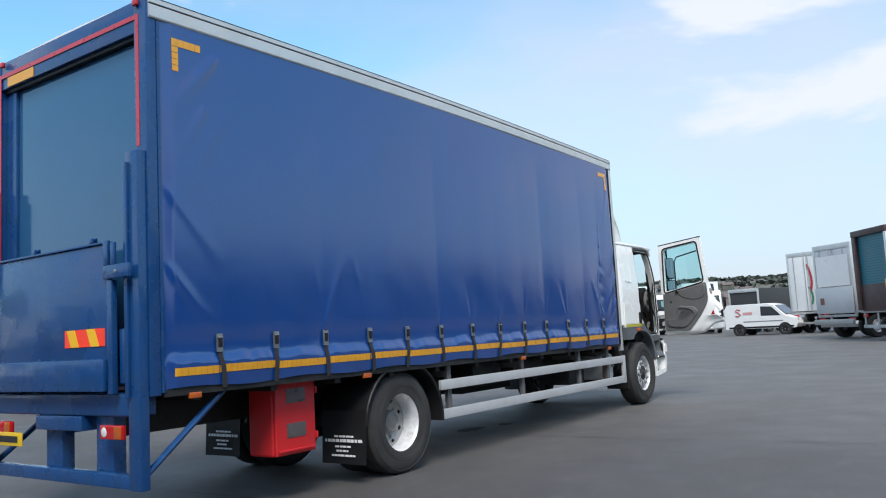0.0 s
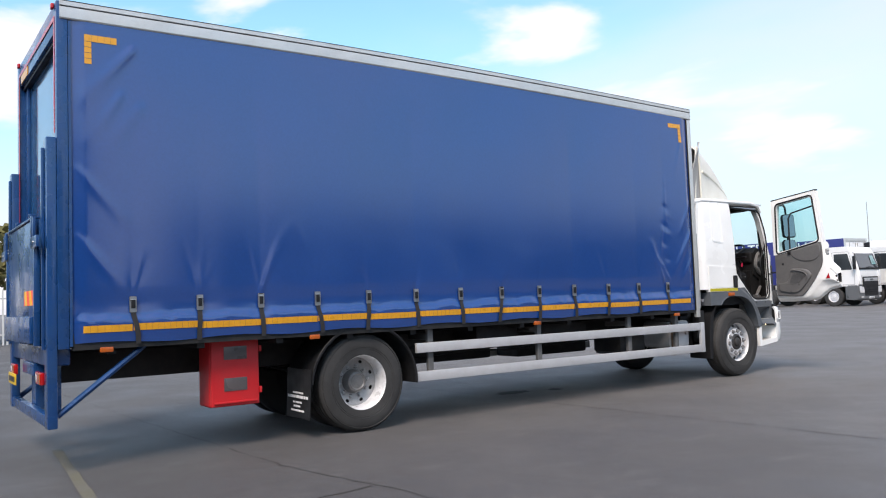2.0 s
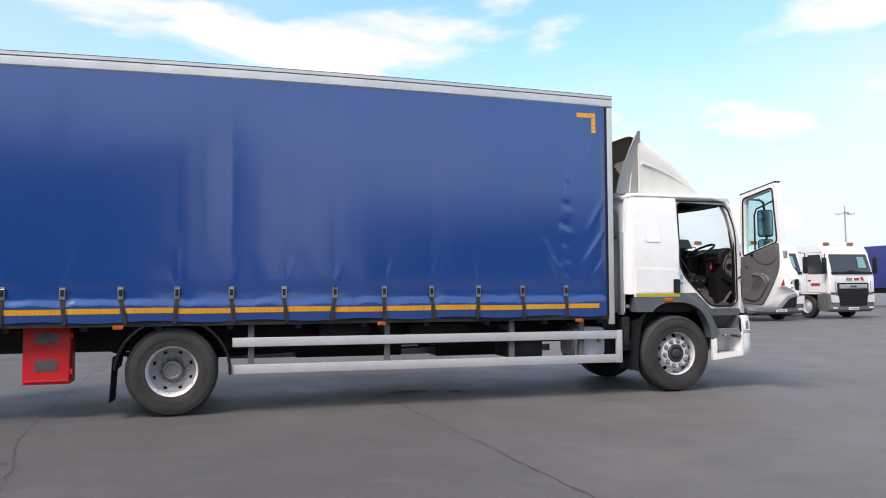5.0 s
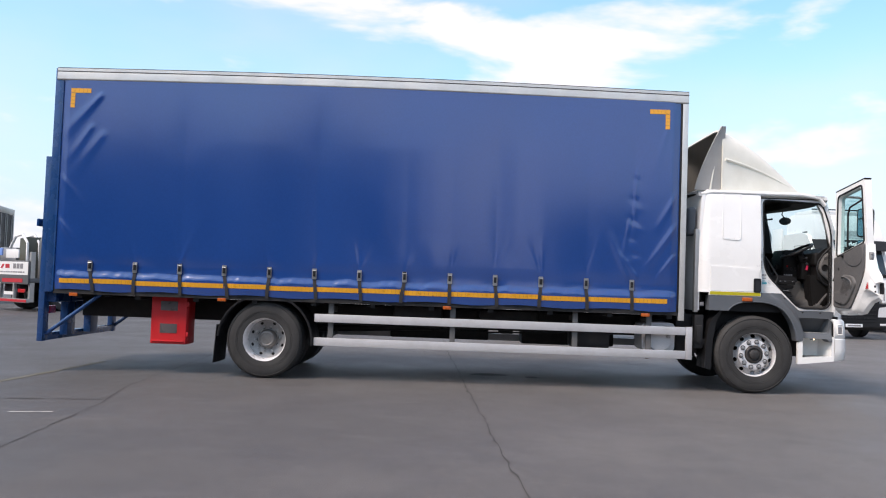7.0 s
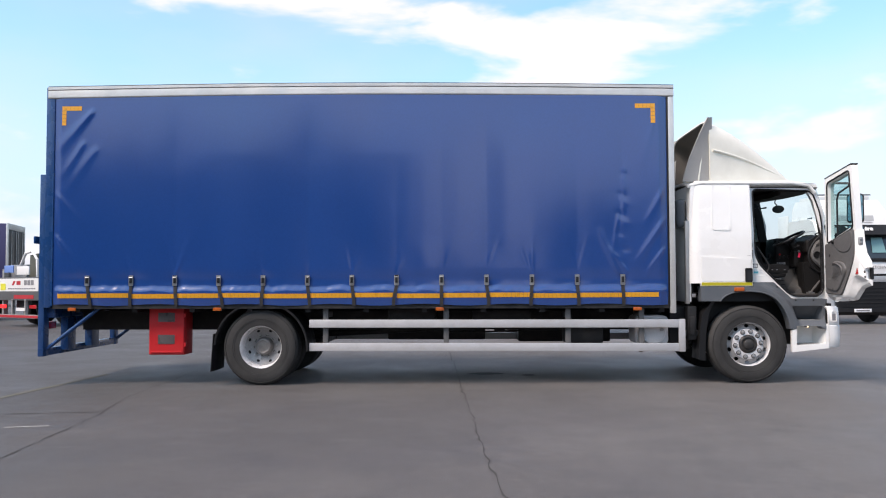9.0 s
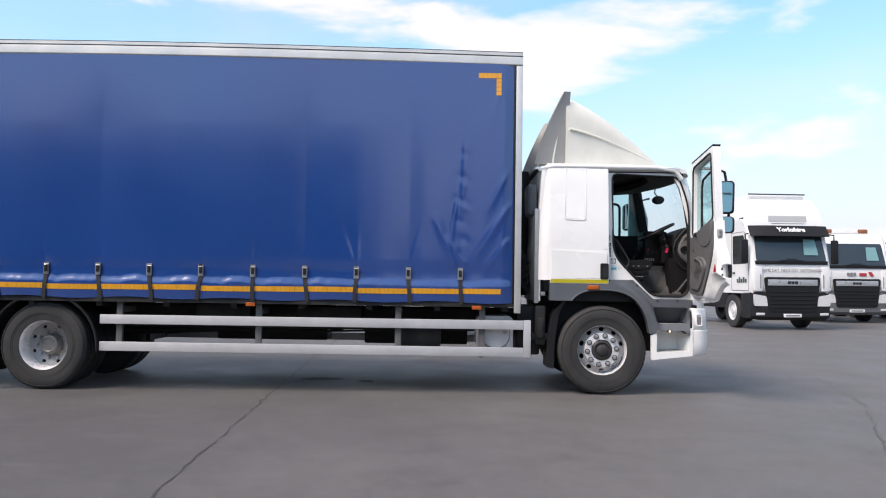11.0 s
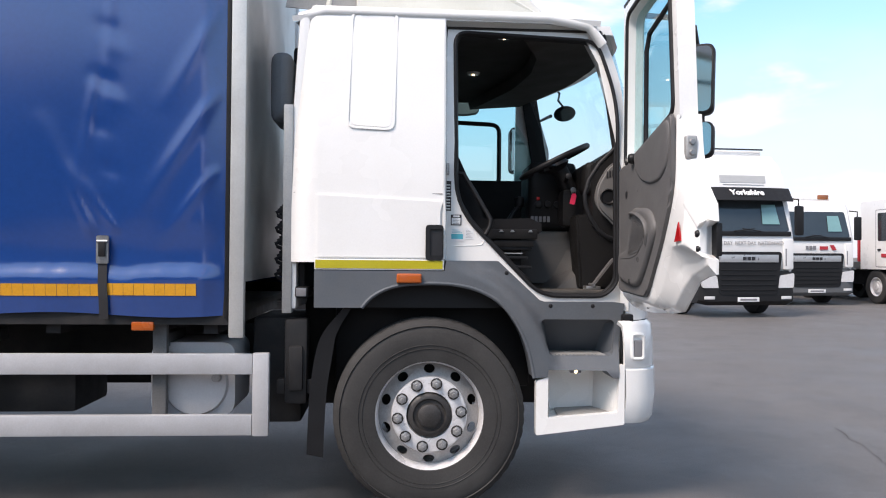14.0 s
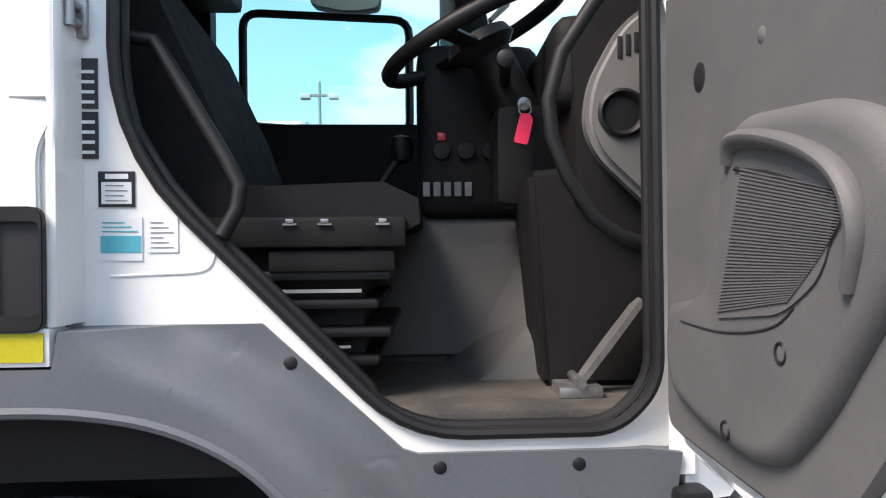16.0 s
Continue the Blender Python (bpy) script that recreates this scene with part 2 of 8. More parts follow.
TAIL_GLOW = mat("tail_lamp_lit", (0.6, 0.02, 0.02), 0.3, vary=0.0, emit=(1.0, 0.03, 0.03), emit_strength=0.8)
BOARD = mat("floor_timber", (0.05, 0.04, 0.03), 0.8, vary=0.2)
PLATE_Y = mat("plate_yellow", (0.62, 0.40, 0.02), 0.4, vary=0.05)


def asphalt():
    m = bpy.data.materials.new("worn_yard_concrete")
    m.use_nodes = True
    n, l = m.node_tree.nodes, m.node_tree.links
    b = n["Principled BSDF"]
    pos = n.new("ShaderNodeTexCoord")

    def noise_at(scale, detail, rough=0.55, stretch=(1, 1, 1)):
        mp = n.new("ShaderNodeMapping")
        mp.inputs["Scale"].default_value = stretch
        l.new(pos.outputs["Object"], mp.inputs["Vector"])
        t = n.new("ShaderNodeTexNoise")
        t.inputs["Scale"].default_value, t.inputs["Detail"].default_value, t.inputs["Roughness"].default_value = scale, detail, rough
        l.new(mp.outputs["Vector"], t.inputs["Vector"])
        return t.outputs["Fac"]

    def mapped(sock, lo, hi, to0, to1):
        r = n.new("ShaderNodeMapRange")
        for k, v in zip(("From Min", "From Max", "To Min", "To Max"), (lo, hi, to0, to1)):
            r.inputs[k].default_value = v
        l.new(sock, r.inputs["Value"])
        return r.outputs["Result"]

    def over(base, sock, colour):
        x = n.new("ShaderNodeMixRGB")
        x.inputs["Color2"].default_value = (*colour, 1)
        l.new(sock, x.inputs["Fac"])
        l.new(base, x.inputs["Color1"])
        return x.outputs["Color"]

    base = n.new("ShaderNodeRGB")
    base.outputs[0].default_value = (0.082, 0.074, 0.069, 1)
    c = over(base.outputs[0], mapped(noise_at(0.13, 5), 0.40, 0.66, 0, 0.75), (0.082, 0.077, 0.073))
    c = over(c, mapped(noise_at(0.55, 6, 0.6, (1, 0.45, 1)), 0.52, 0.74, 0, 0.6), (0.115, 0.107, 0.101))
    c = over(c, mapped(noise_at(2.4, 7, 0.65), 0.56, 0.72, 0, 0.45), (0.085, 0.082, 0.080))
    c = over(c, mapped(noise_at(1.1, 3, 0.5, (0.4, 1.3, 1)), 0.66, 0.74, 0, 0.55), (0.060, 0.058, 0.056))
    c = over(c, mapped(noise_at(6, 7, 0.75), 0.50, 0.64, 0, 0.65), (0.062, 0.059, 0.056))
    c = over(c, mapped(noise_at(18, 5, 0.7, (1, 0.6, 1)), 0.53, 0.66, 0, 0.6), (0.135, 0.127, 0.119))
    c = over(c, mapped(noise_at(70, 3, 0.6), 0.45, 0.75, 0, 0.42), (0.15, 0.14, 0.132))
    c = over(c, mapped(noise_at(160, 2, 0.6), 0.55, 0.75, 0, 0.45), (0.07, 0.07, 0.07))
    # darker towards the south and paler towards the north, with a noisy edge
    sp = n.new("ShaderNodeSeparateXYZ")
    l.new(pos.outputs["Object"], sp.inputs["Vector"])
    ad = n.new("ShaderNodeMath")
    ad.operation = "MULTIPLY_ADD"
    ad.inputs[1].default_value = 14.0
    l.new(noise_at(0.35, 5, 0.6), ad.inputs[0])
    l.new(sp.outputs["Y"], ad.inputs[2])
    c = over(c, mapped(ad.outputs["Value"], 6.0, 16.0, 0.82, 0.0), (0.034, 0.032, 0.031))
    c = over(c, mapped(ad.outputs["Value"], 12.0, 20.0, 0.0, 0.45), (0.118, 0.111, 0.105))
    c = over(c, mapped(noise_at(1.7, 8, 0.72), 0.50, 0.68, 0, 0.55), (0.055, 0.053, 0.052))
    c = over(c, mapped(noise_at(4.5, 8, 0.75, (1, 0.3, 1)), 0.55, 0.70, 0, 0.5), (0.115, 0.107, 0.101))
    l.new(c, b.inputs["Base Color"])
    b.inputs["Sheen Weight"].default_value = 0.10
    b.inputs["Sheen Roughness"].default_value = 0.35
    b.inputs["Sheen Tint"].default_value = (0.75, 0.72, 0.72, 1)
    l.new(mapped(noise_at(0.8, 5), 0.35, 0.7, 0.74, 0.52), b.inputs["Roughness"])
    b.inputs["Specular IOR Level"].default_value = 0.6
    bp = n.new("ShaderNodeBump")
    bp.inputs["Strength"].default_value, bp.inputs["Distance"].default_value = 0.5, 0.010
    l.new(noise_at(95, 4, 0.65), bp.inputs["Height"])
    l.new(bp.outputs["Normal"], b.inputs["Normal"])
    return m


YARD = asphalt()
CRACK = mat("crack_filler", (0.048, 0.046, 0.044), 0.8, vary=0.3, scale=5)
YELLOW_LINE = mat("worn_yellow_line", (0.098, 0.094, 0.066), 0.8, vary=0.2, scale=8, dirt=(0.108, 0.102, 0.094), dirt_amount=1.0, dirt_scale=3)
WHITE_LINE = mat("worn_white_line", (0.40, 0.39, 0.37), 0.7, vary=0.2, scale=8, dirt=(0.15, 0.145, 0.14), dirt_amount=0.8, dirt_scale=5)
OIL = mat("oil_stain", (0.040, 0.038, 0.036), 0.75, vary=0.3, scale=9, dirt=(0.085, 0.08, 0.076), dirt_amount=0.7, dirt_scale=9, spec=0.2)

# ---- shaping helpers ----
def part(name, bm, material, parent=None, label="", smooth=38.0):
    """Links a bmesh as one mesh object under its parent, with soft shading below the given edge angle."""
    bmesh.ops.recalc_face_normals(bm, faces=bm.faces[:])
    lim = radians(smooth)
    for f in bm.faces:
        f.smooth = True
    for e in bm.edges:
        if len(e.link_faces) == 2 and e.calc_face_angle(0.0) > lim:
            e.smooth = False
    me = bpy.data.meshes.new(name)
    bm.to_mesh(me)
    bm.free()
    for mm in (material if isinstance(material, (list, tuple)) else (material,)):
        me.materials.append(mm)
    ob = new(name, me)
    if parent is not None:
        ob.parent = parent
    if label:
        ob["label"] = label
    return ob


def thing(name, label, category, group="", m=None, kind=""):
    ob = new(name)
    ob.empty_display_size = 0.2
    if m is not None:
        ob.matrix_basis = m
    return tagged(ob, label, category, group, kind)


def box(bm, x0, x1, y0, y1, z0, z1, bevel=0.0, seg=2, m=None):
    vs = bmesh.ops.create_cube(bm, size=1.0)["verts"]
    for v in vs:
        v.co = Vector(((x0 + x1) / 2 + v.co.x * (x1 - x0), (y0 + y1) / 2 + v.co.y * (y1 - y0), (z0 + z1) / 2 + v.co.z * (z1 - z0)))
    if m is not None:
        bmesh.ops.transform(bm, matrix=m, verts=vs)
    if bevel > 0:
        es = list({e for v in vs for e in v.link_edges})
        bmesh.ops.bevel(bm, geom=es, offset=bevel, segments=seg, affect="EDGES", profile=0.6, clamp_overlap=True)
    return bm


def boxed(*a, **k):
    return box(bmesh.new(), *a, **k)


def axis_matrix(axis):
    """Turns local z onto the axis x, y or z."""
    return {"z": Matrix.Identity(4), "x": Matrix.Rotation(radians(90), 4, "Y"), "y": Matrix.Rotation(radians(-90), 4, "X")}[axis]


def lathe(bm, profile, centre, axis="x", seg=48):
    """Turns a profile of (radius, height along the axis) round the axis."""
    rot = axis_matrix(axis)
    rings = []
    for r, hgt in profile:
        ring = []
        for k in range(seg if r > 1e-5 else 1):
            a = 2 * math.pi * k / seg
            ring.append(bm.verts.new(rot @ Vector((r * math.cos(a), r * math.sin(a), hgt)) + Vector(centre)))
        rings.append(ring)
    for a, b in zip(rings, rings[1:]):
        for k in range(seg):
            j = (k + 1) % seg
            if len(a) == 1 and len(b) == 1:
                continue
            if len(a) == 1:
                bm.faces.new((a[0], b[k], b[j]))
            elif len(b) == 1:
                bm.faces.new((a[k], a[j], b[0]))
            else:
                bm.faces.new((a[k], a[j], b[j], b[k]))
    return bm


def rod(bm, a, b, r, seg=12, r2=None):
    a, b = Vector(a), Vector(b)
    d = (b - a)
    q = d.to_track_quat("Z", "Y").to_matrix().to_4x4()
    bmesh.ops.create_cone(bm, cap_ends=True, segments=seg, radius1=r, radius2=r if r2 is None else r2, depth=d.length, matrix=Matrix.Translation((a + b) / 2) @ q)
    return bm


def tube(bm, pts, r, seg=10, closed=False, flat=1.0):
    """A round bar through points, with mitred bends."""
    pts = [Vector(p) for p in pts]
    n = len(pts)
    rings, up = [], None
    for k in range(n):
        d = (pts[(k + 1) % n] - pts[k - 1]) if (closed or 0 < k < n - 1) else (pts[1] - pts[0] if k == 0 else pts[-1] - pts[-2])
        d.normalize()
        if up is None:
            up = Vector((0, 0, 1)) if abs(d.z) < 0.9 else Vector((1, 0, 0))
        side = d.cross(up).normalized()
        up = side.cross(d).normalized()
        rings.append([bm.verts.new(pts[k] + side * (r * math.cos(2 * math.pi * j / seg)) + up * (r * flat * math.sin(2 * math.pi * j / seg))) for j in range(seg)])
    for k in range(n if closed else n - 1):
        a, b = rings[k], rings[(k + 1) % n]
        for j in range(seg):
            bm.faces.new((a[j], a[(j + 1) % seg], b[(j + 1) % seg], b[j]))
    if not closed:
        bm.faces.new(rings[0][::-1])
        bm.faces.new(rings[-1])
    return bm


def arc(points, radius, steps=4):
    """Rounds the corners of a closed 2D outline."""
    out, n = [], len(points)
    for k in range(n):
        p, a, b = Vector(points[k]), Vector(points[k - 1]), Vector(points[(k + 1) % n])
        r = radius[k] if isinstance(radius, (list, tuple)) else radius
        r = min(r, (a - p).length * 0.45, (b - p).length * 0.45)
        if r < 1e-4:
            out.append(tuple(p))
            continue
        p0, p1 = p + (a - p).normalized() * r, p + (b - p).normalized() * r
        for j in range(steps + 1):
            t = j / steps
            out.append(tuple(p0 * (1 - t) ** 2 + p * 2 * t * (1 - t) + p1 * t * t))
    return out


def flowing(pts, n=4):
    """More points along a smooth curve through the given ones."""
    P = [Vector(p) for p in pts]
    out = []
    for k in range(len(P) - 1):
        a, b, c, d = P[max(k - 1, 0)], P[k], P[k + 1], P[min(k + 2, len(P) - 1)]
        for j in range(n):
            t = j / n
            out.append(tuple(0.5 * (2 * b + (c - a) * t + (2 * a - 5 * b + 4 * c - d) * t * t + (3 * b - a - 3 * c + d) * t ** 3)))
    return out + [tuple(P[-1])]


def plate(bm, outer, holes=(), axis="x", lo=0.0, hi=0.05, bevel=0.0, seg=2):
    """A flat sheet with holes: outlines of (a, b) in the plane across the axis, from lo to hi along it."""
    def place(a, b, c):
        return {"x": (c, a, b), "y": (a, c, b), "z": (a, b, c)}[axis]
    mine, edges = [], []
    for loop in (outer, *holes):
        vs = [bm.verts.new(place(a, b, lo)) for a, b in loop]
        mine += vs
        edges += [bm.edges.new((vs[k], vs[(k + 1) % len(vs)])) for k in range(len(vs))]
    if holes:
        got = bmesh.ops.triangle_fill(bm, use_beauty=True, use_dissolve=False, edges=edges)
        faces = [g for g in got["geom"] if isinstance(g, bmesh.types.BMFace)]
    else:
        faces = [bm.faces.new(mine)]
    up = bmesh.ops.extrude_face_region(bm, geom=faces)["geom"]
    tops = [g for g in up if isinstance(g, bmesh.types.BMVert)]
    d = Vector(place(0, 0, hi - lo))
    for v in tops:
        v.co += d
    if bevel > 0:
        rim = [e for e in bm.edges if e.is_valid and all(v in set(tops) for v in e.verts) and len({round(f.normal.dot(d.normalized()), 1) for f in e.link_faces}) >= 1 and any(abs(f.calc_center_median().dot(d.normalized()) - hi) > 1e-4 for f in e.link_faces)]
        bmesh.ops.bevel(bm, geom=rim, offset=bevel, segments=seg, affect="EDGES", clamp_overlap=True)
    return bm


def sheet(bm, nu, nv, f):
    """A grid of points f(u, v), u and v from 0 to 1."""
    vs = [[bm.verts.new(f(i / nu, j / nv)) for j in range(nv + 1)] for i in range(nu + 1)]
    for i in range(nu):
        for j in range(nv):
            bm.faces.new((vs[i][j], vs[i + 1][j], vs[i + 1][j + 1], vs[i][j + 1]))
    return bm


def thick(bm, d):
    """Gives an open sheet a thickness along its normals."""
    bmesh.ops.recalc_face_normals(bm, faces=bm.faces[:])
    bmesh.ops.solidify(bm, geom=bm.faces[:], thickness=d)
    return bm


def loft(bm, loops, cap=True):
    """Joins outlines of the same number of 3D points into a skin."""
    rings = [[bm.verts.new(p) for p in lp] for lp in loops]
    n = len(rings[0])
    for a, b in zip(rings, rings[1:]):
        for k in range(n):
            bm.faces.new((a[k], a[(k + 1) % n], b[(k + 1) % n], b[k]))
    if cap:
        bm.faces.new(rings[0][::-1])
        bm.faces.new(rings[-1])
    return bm


def cut(bm, axis, values):
    no = {"x": (1, 0, 0), "y": (0, 1, 0), "z": (0, 0, 1)}[axis]
    for v in values:
        bmesh.ops.bisect_plane(bm, geom=bm.verts[:] + bm.edges[:] + bm.faces[:], plane_co=tuple(c * v for c in no), plane_no=no, dist=1e-5)
    return bm


def lettering(name, text, size, m, material, parent, depth=0.002, align="CENTER", bold=0.0, label="", shear=0.0):
    """Raised writing in the built-in font, turned into a mesh."""
    cu = bpy.data.curves.new(name, "FONT")
    cu.body, cu.size, cu.extrude, cu.align_x, cu.align_y, cu.offset, cu.shear = text, size, depth, align, "CENTER", bold, shear
    cu.resolution_u = 3
    tmp = bpy.data.objects.new(name, cu)
    scene.collection.objects.link(tmp)
    me = bpy.data.meshes.new_from_object(tmp.evaluated_get(bpy.context.evaluated_depsgraph_get()))
    bpy.data.objects.remove(tmp)
    me.materials.clear()
    me.materials.append(material)
    me.name = name
    ob = new(name, me)
    ob.parent = parent
    ob.matrix_basis = m
    if label:
        ob["label"] = label
    return ob

# ---- yard ----
bm = bmesh.new()
sheet(bm, 24, 24, lambda u, v: (-700 + 1400 * u, -700 + 1400 * v, 0.0))
ground = tagged(part("ground", bm, YARD), "worn grey concrete lorry yard with stains and fine cracks", "ground", kind="structure")


# unseen dark blocks, added so that the curtain's reflections darken
UNSEEN_DARK = mat("unseen_block_dark", (0.045, 0.060, 0.064), 0.7, vary=0.12, scale=0.4, grain=3.0)
tagged(part("wall_east", boxed(12.2, 12.6, -24.0, 2.2, 0.0, 4.65), UNSEEN_DARK), "unseen dark block the size of a trailer, added for reflections", "wall", kind="structure")
tagged(part("wall_northeast", boxed(27.0, 27.4, 9.0, 60.0, 0.0, 5.2), UNSEEN_DARK), "unseen plain wall added to darken the curtain's reflections", "wall", kind="structure")


def ribbon(bm, pts, width, wobble=0.0, seed=1, step=0.25, z=0.004, rough=0.4):
    """A thin irregular strip lying on the ground along a line."""
    rnd = random.Random(seed)
    line = []
    for a, b in zip(pts, pts[1:]):
        a, b = Vector((*a, 0)), Vector((*b, 0))
        k = max(1, int((b - a).length / step))
        line += [a.lerp(b, i / k) for i in range(k)]
    line.append(Vector((*pts[-1], 0)))
    prev = None
    for i, p in enumerate(line):
        d = (line[min(i + 1, len(line) - 1)] - line[max(i - 1, 0)]).normalized()
        s = Vector((-d.y, d.x, 0))
        o = s * rnd.uniform(-wobble, wobble)
        w = width * rnd.uniform(1 - rough, 1 + rough) / 2
        a, b = bm.verts.new(p + o + s * w + Vector((0, 0, z))), bm.verts.new(p + o - s * w + Vector((0, 0, z)))
        if prev:
            bm.faces.new((prev[0], prev[1], b, a))
        prev = (a, b)
    return bm


def blot(bm, x, y, rx, ry, seed, z=0.005):
    rnd = random.Random(seed)
    vs = []
    for k in range(28):
        a = 2 * math.pi * k / 28
        r = rnd.uniform(0.72, 1.1)
        vs.append(bm.verts.new((x + rx * r * math.cos(a), y + ry * r * math.sin(a), z)))
    bm.faces.new(vs)
    return bm


# joints and cracks between the concrete bays
for k, line in enumerate((((5.4, 2.10), (4.5, 1.99), (2.4, 1.80), (0.9, 1.52), (-3.0, 1.34), (-9.0, 1.15)), ((5.9, 5.95), (5.0, 5.84), (2.7, 5.70), (0.8, 5.58), (-4.2, 5.31), (-11, 5.0)),
                          ((-2.0, 12.6), (0.5, 12.0), (3.0, 10.9), (5.5, 10.4)),
                          ((-9.0, 22.4), (-3.0, 22.0), (3.0, 21.9), (14.0, 21.2)), ((-13, 27.5), (0, 26.6), (16, 26.0)), ((2.6, -4.0), (2.3, 0.2), (2.1, 1.7)), ((3.70, 17.3), (4.40, 10.6)))):
    bm = ribbon(bmesh.new(), line, 0.006 if k in (2, 6) else 0.012 if k < 3 else 0.025, 0.022, seed=k + 3, step=0.13, rough=0.8)
    tagged(part("ground_crack", bm, CRACK), "dark irregular crack in the concrete yard", "crack", kind="structure")
bm = ribbon(bmesh.new(), ((1.25, -0.03), (0.44, 0.03), (-0.9, 0.13), (-1.5, 0.18)), 0.09, 0.004, seed=21, rough=0.15)
tagged(part("yellow_line", bm, YELLOW_LINE), "faded yellow bay line painted on the yard", "line", kind="structure")
bm = ribbon(bmesh.new(), ((3.02, 1.21), (2.935, 1.60)), 0.035, 0.004, seed=22, rough=0.2)
tagged(part("white_mark", bm, WHITE_LINE), "short worn white paint mark on the yard", "line", kind="structure")
bm = ribbon(bmesh.new(), ((-6, 19.2), (-2.8, 18.8), (3.6, 17.9), (9, 17.2)), 0.025, 0.02, seed=23, rough=0.6)
tagged(part("ground_crack", bm, CRACK), "dark irregular crack in the concrete yard", "crack", kind="structure")
for k, (x, y, rx, ry) in enumerate(((-1.3, 5.9, 0.16, 0.30), (-1.1, 6.5, 0.12, 0.1))):
    bm = blot(bmesh.new(), x, y, rx, ry, k + 40)
    tagged(part("oil_stain", bm, OIL), "dark oil drip stain on the concrete", "stain", kind="structure")

# ---- the curtain-sided lorry: load body ----
L_BODY, TOP, HEM, BODY_W = 8.36, 3.94, 1.05, 2.34
RAKE = radians(-0.34)
lorry = thing("lorry", "white lorry with blue curtain sides, tail lift and open door", "lorry",
              m=Matrix.Translation((0, 9.31, 0.508)) @ Matrix.Rotation(RAKE, 4, "X") @ Matrix.Translation((0, -9.31, -0.508)))

STRAP_Y = [0.545 + 0.5935 * k for k in range(13)]


# pulled creases of the sheet: from (y, z) to (y, z), width, height
CREASES = [(0.56, 3.62, 0.07, 3.06, 0.06, 0.016), (0.46, 3.20, 0.16, 2.70, 0.05, 0.009), (0.62, 3.10, 0.12, 2.40, 0.08, 0.006), (0.10, 1.95, 0.50, 1.46, 0.05, 0.010), (0.08, 2.55, 0.62, 1.95, 0.05, 0.006),
           (8.22, 2.15, 7.80, 1.50, 0.040, 0.014), (8.24, 2.60, 7.95, 2.05, 0.035, 0.012), (8.20, 1.75, 7.92, 1.35, 0.030, 0.010), (8.10, 3.45, 7.90, 2.80, 0.04, 0.006), (7.70, 2.80, 7.66, 1.60, 0.03, 0.007), (7.62, 2.20, 7.52, 1.55, 0.025, 0.006), (7.60, 1.47, 7.35, 2.05, 0.035, 0.012), (7.72, 1.47, 7.48, 1.80, 0.025, 0.010)]
rnd = random.Random(31)
for k, y in enumerate(STRAP_Y[:12]):
    big = 1.25 if 2 <= k <= 3 else 0.9
    for j in range(4):
        a = rnd.uniform(-0.55, 0.55)
        ln = rnd.uniform(0.25, 0.7) * big
        CREASES.append((y, 1.43, y + ln * math.sin(a) * 0.8, 1.43 + ln * math.cos(a), rnd.uniform(0.018, 0.035), rnd.choice((-1, 1, 1)) * rnd.uniform(0.0015, 0.004) * big))
DENTS = [(7.70, 2.74, 0.007), (7.68, 2.47, 0.010), (7.73, 2.36, -0.004), (7.66, 2.21, 0.014), (7.72, 2.10, -0.007), (7.65, 1.97, 0.009), (7.70, 1.76, 0.010), (7.63, 1.66, -0.005)]
TILT = [rnd.uniform(-0.010, 0.010) for k in range(16)]


def crease(y, z):
    x = 0.0
    for y0, z0, y1, z1, w, amp in CREASES:
        if min(y0, y1) - 0.12 < y < max(y0, y1) + 0.12 and min(z0, z1) - 0.12 < z < max(z0, z1) + 0.12:
            dy, dz = y1 - y0, z1 - z0
            q = dy * dy + dz * dz
            t = ((y - y0) * dy + (z - z0) * dz) / q
            if -0.1 < t < 1.0:
                d = abs((y - y0) * dz - (z - z0) * dy) / math.sqrt(q)
                ww = w * (0.55 + 0.9 * max(t, 0.0))
                x += amp * math.exp(-(d / ww) ** 2) * (1 - max(0.0, t)) ** 0.8 * (1.0 if t > 0 else 1 + 10 * t)
    for yd, zd, amp in DENTS:
        if abs(y - yd) < 0.2 and abs(z - zd) < 0.2:
            x -= 0.42 * amp * math.exp(-((y - yd + 0.5 * (z - zd)) / 0.055) ** 2 - ((z - zd) / 0.044) ** 2)
    return x


def rail_z(y, f):
    """Height in the roof rail over length y: f is 0 at its lower edge and 1 at its top."""
    return 3.826 - 0.0066 * y + 0.042 * math.sin(math.pi * max(0.0, min(1.0, y / L_BODY))) + f * (0.170 - 0.0013 * y)


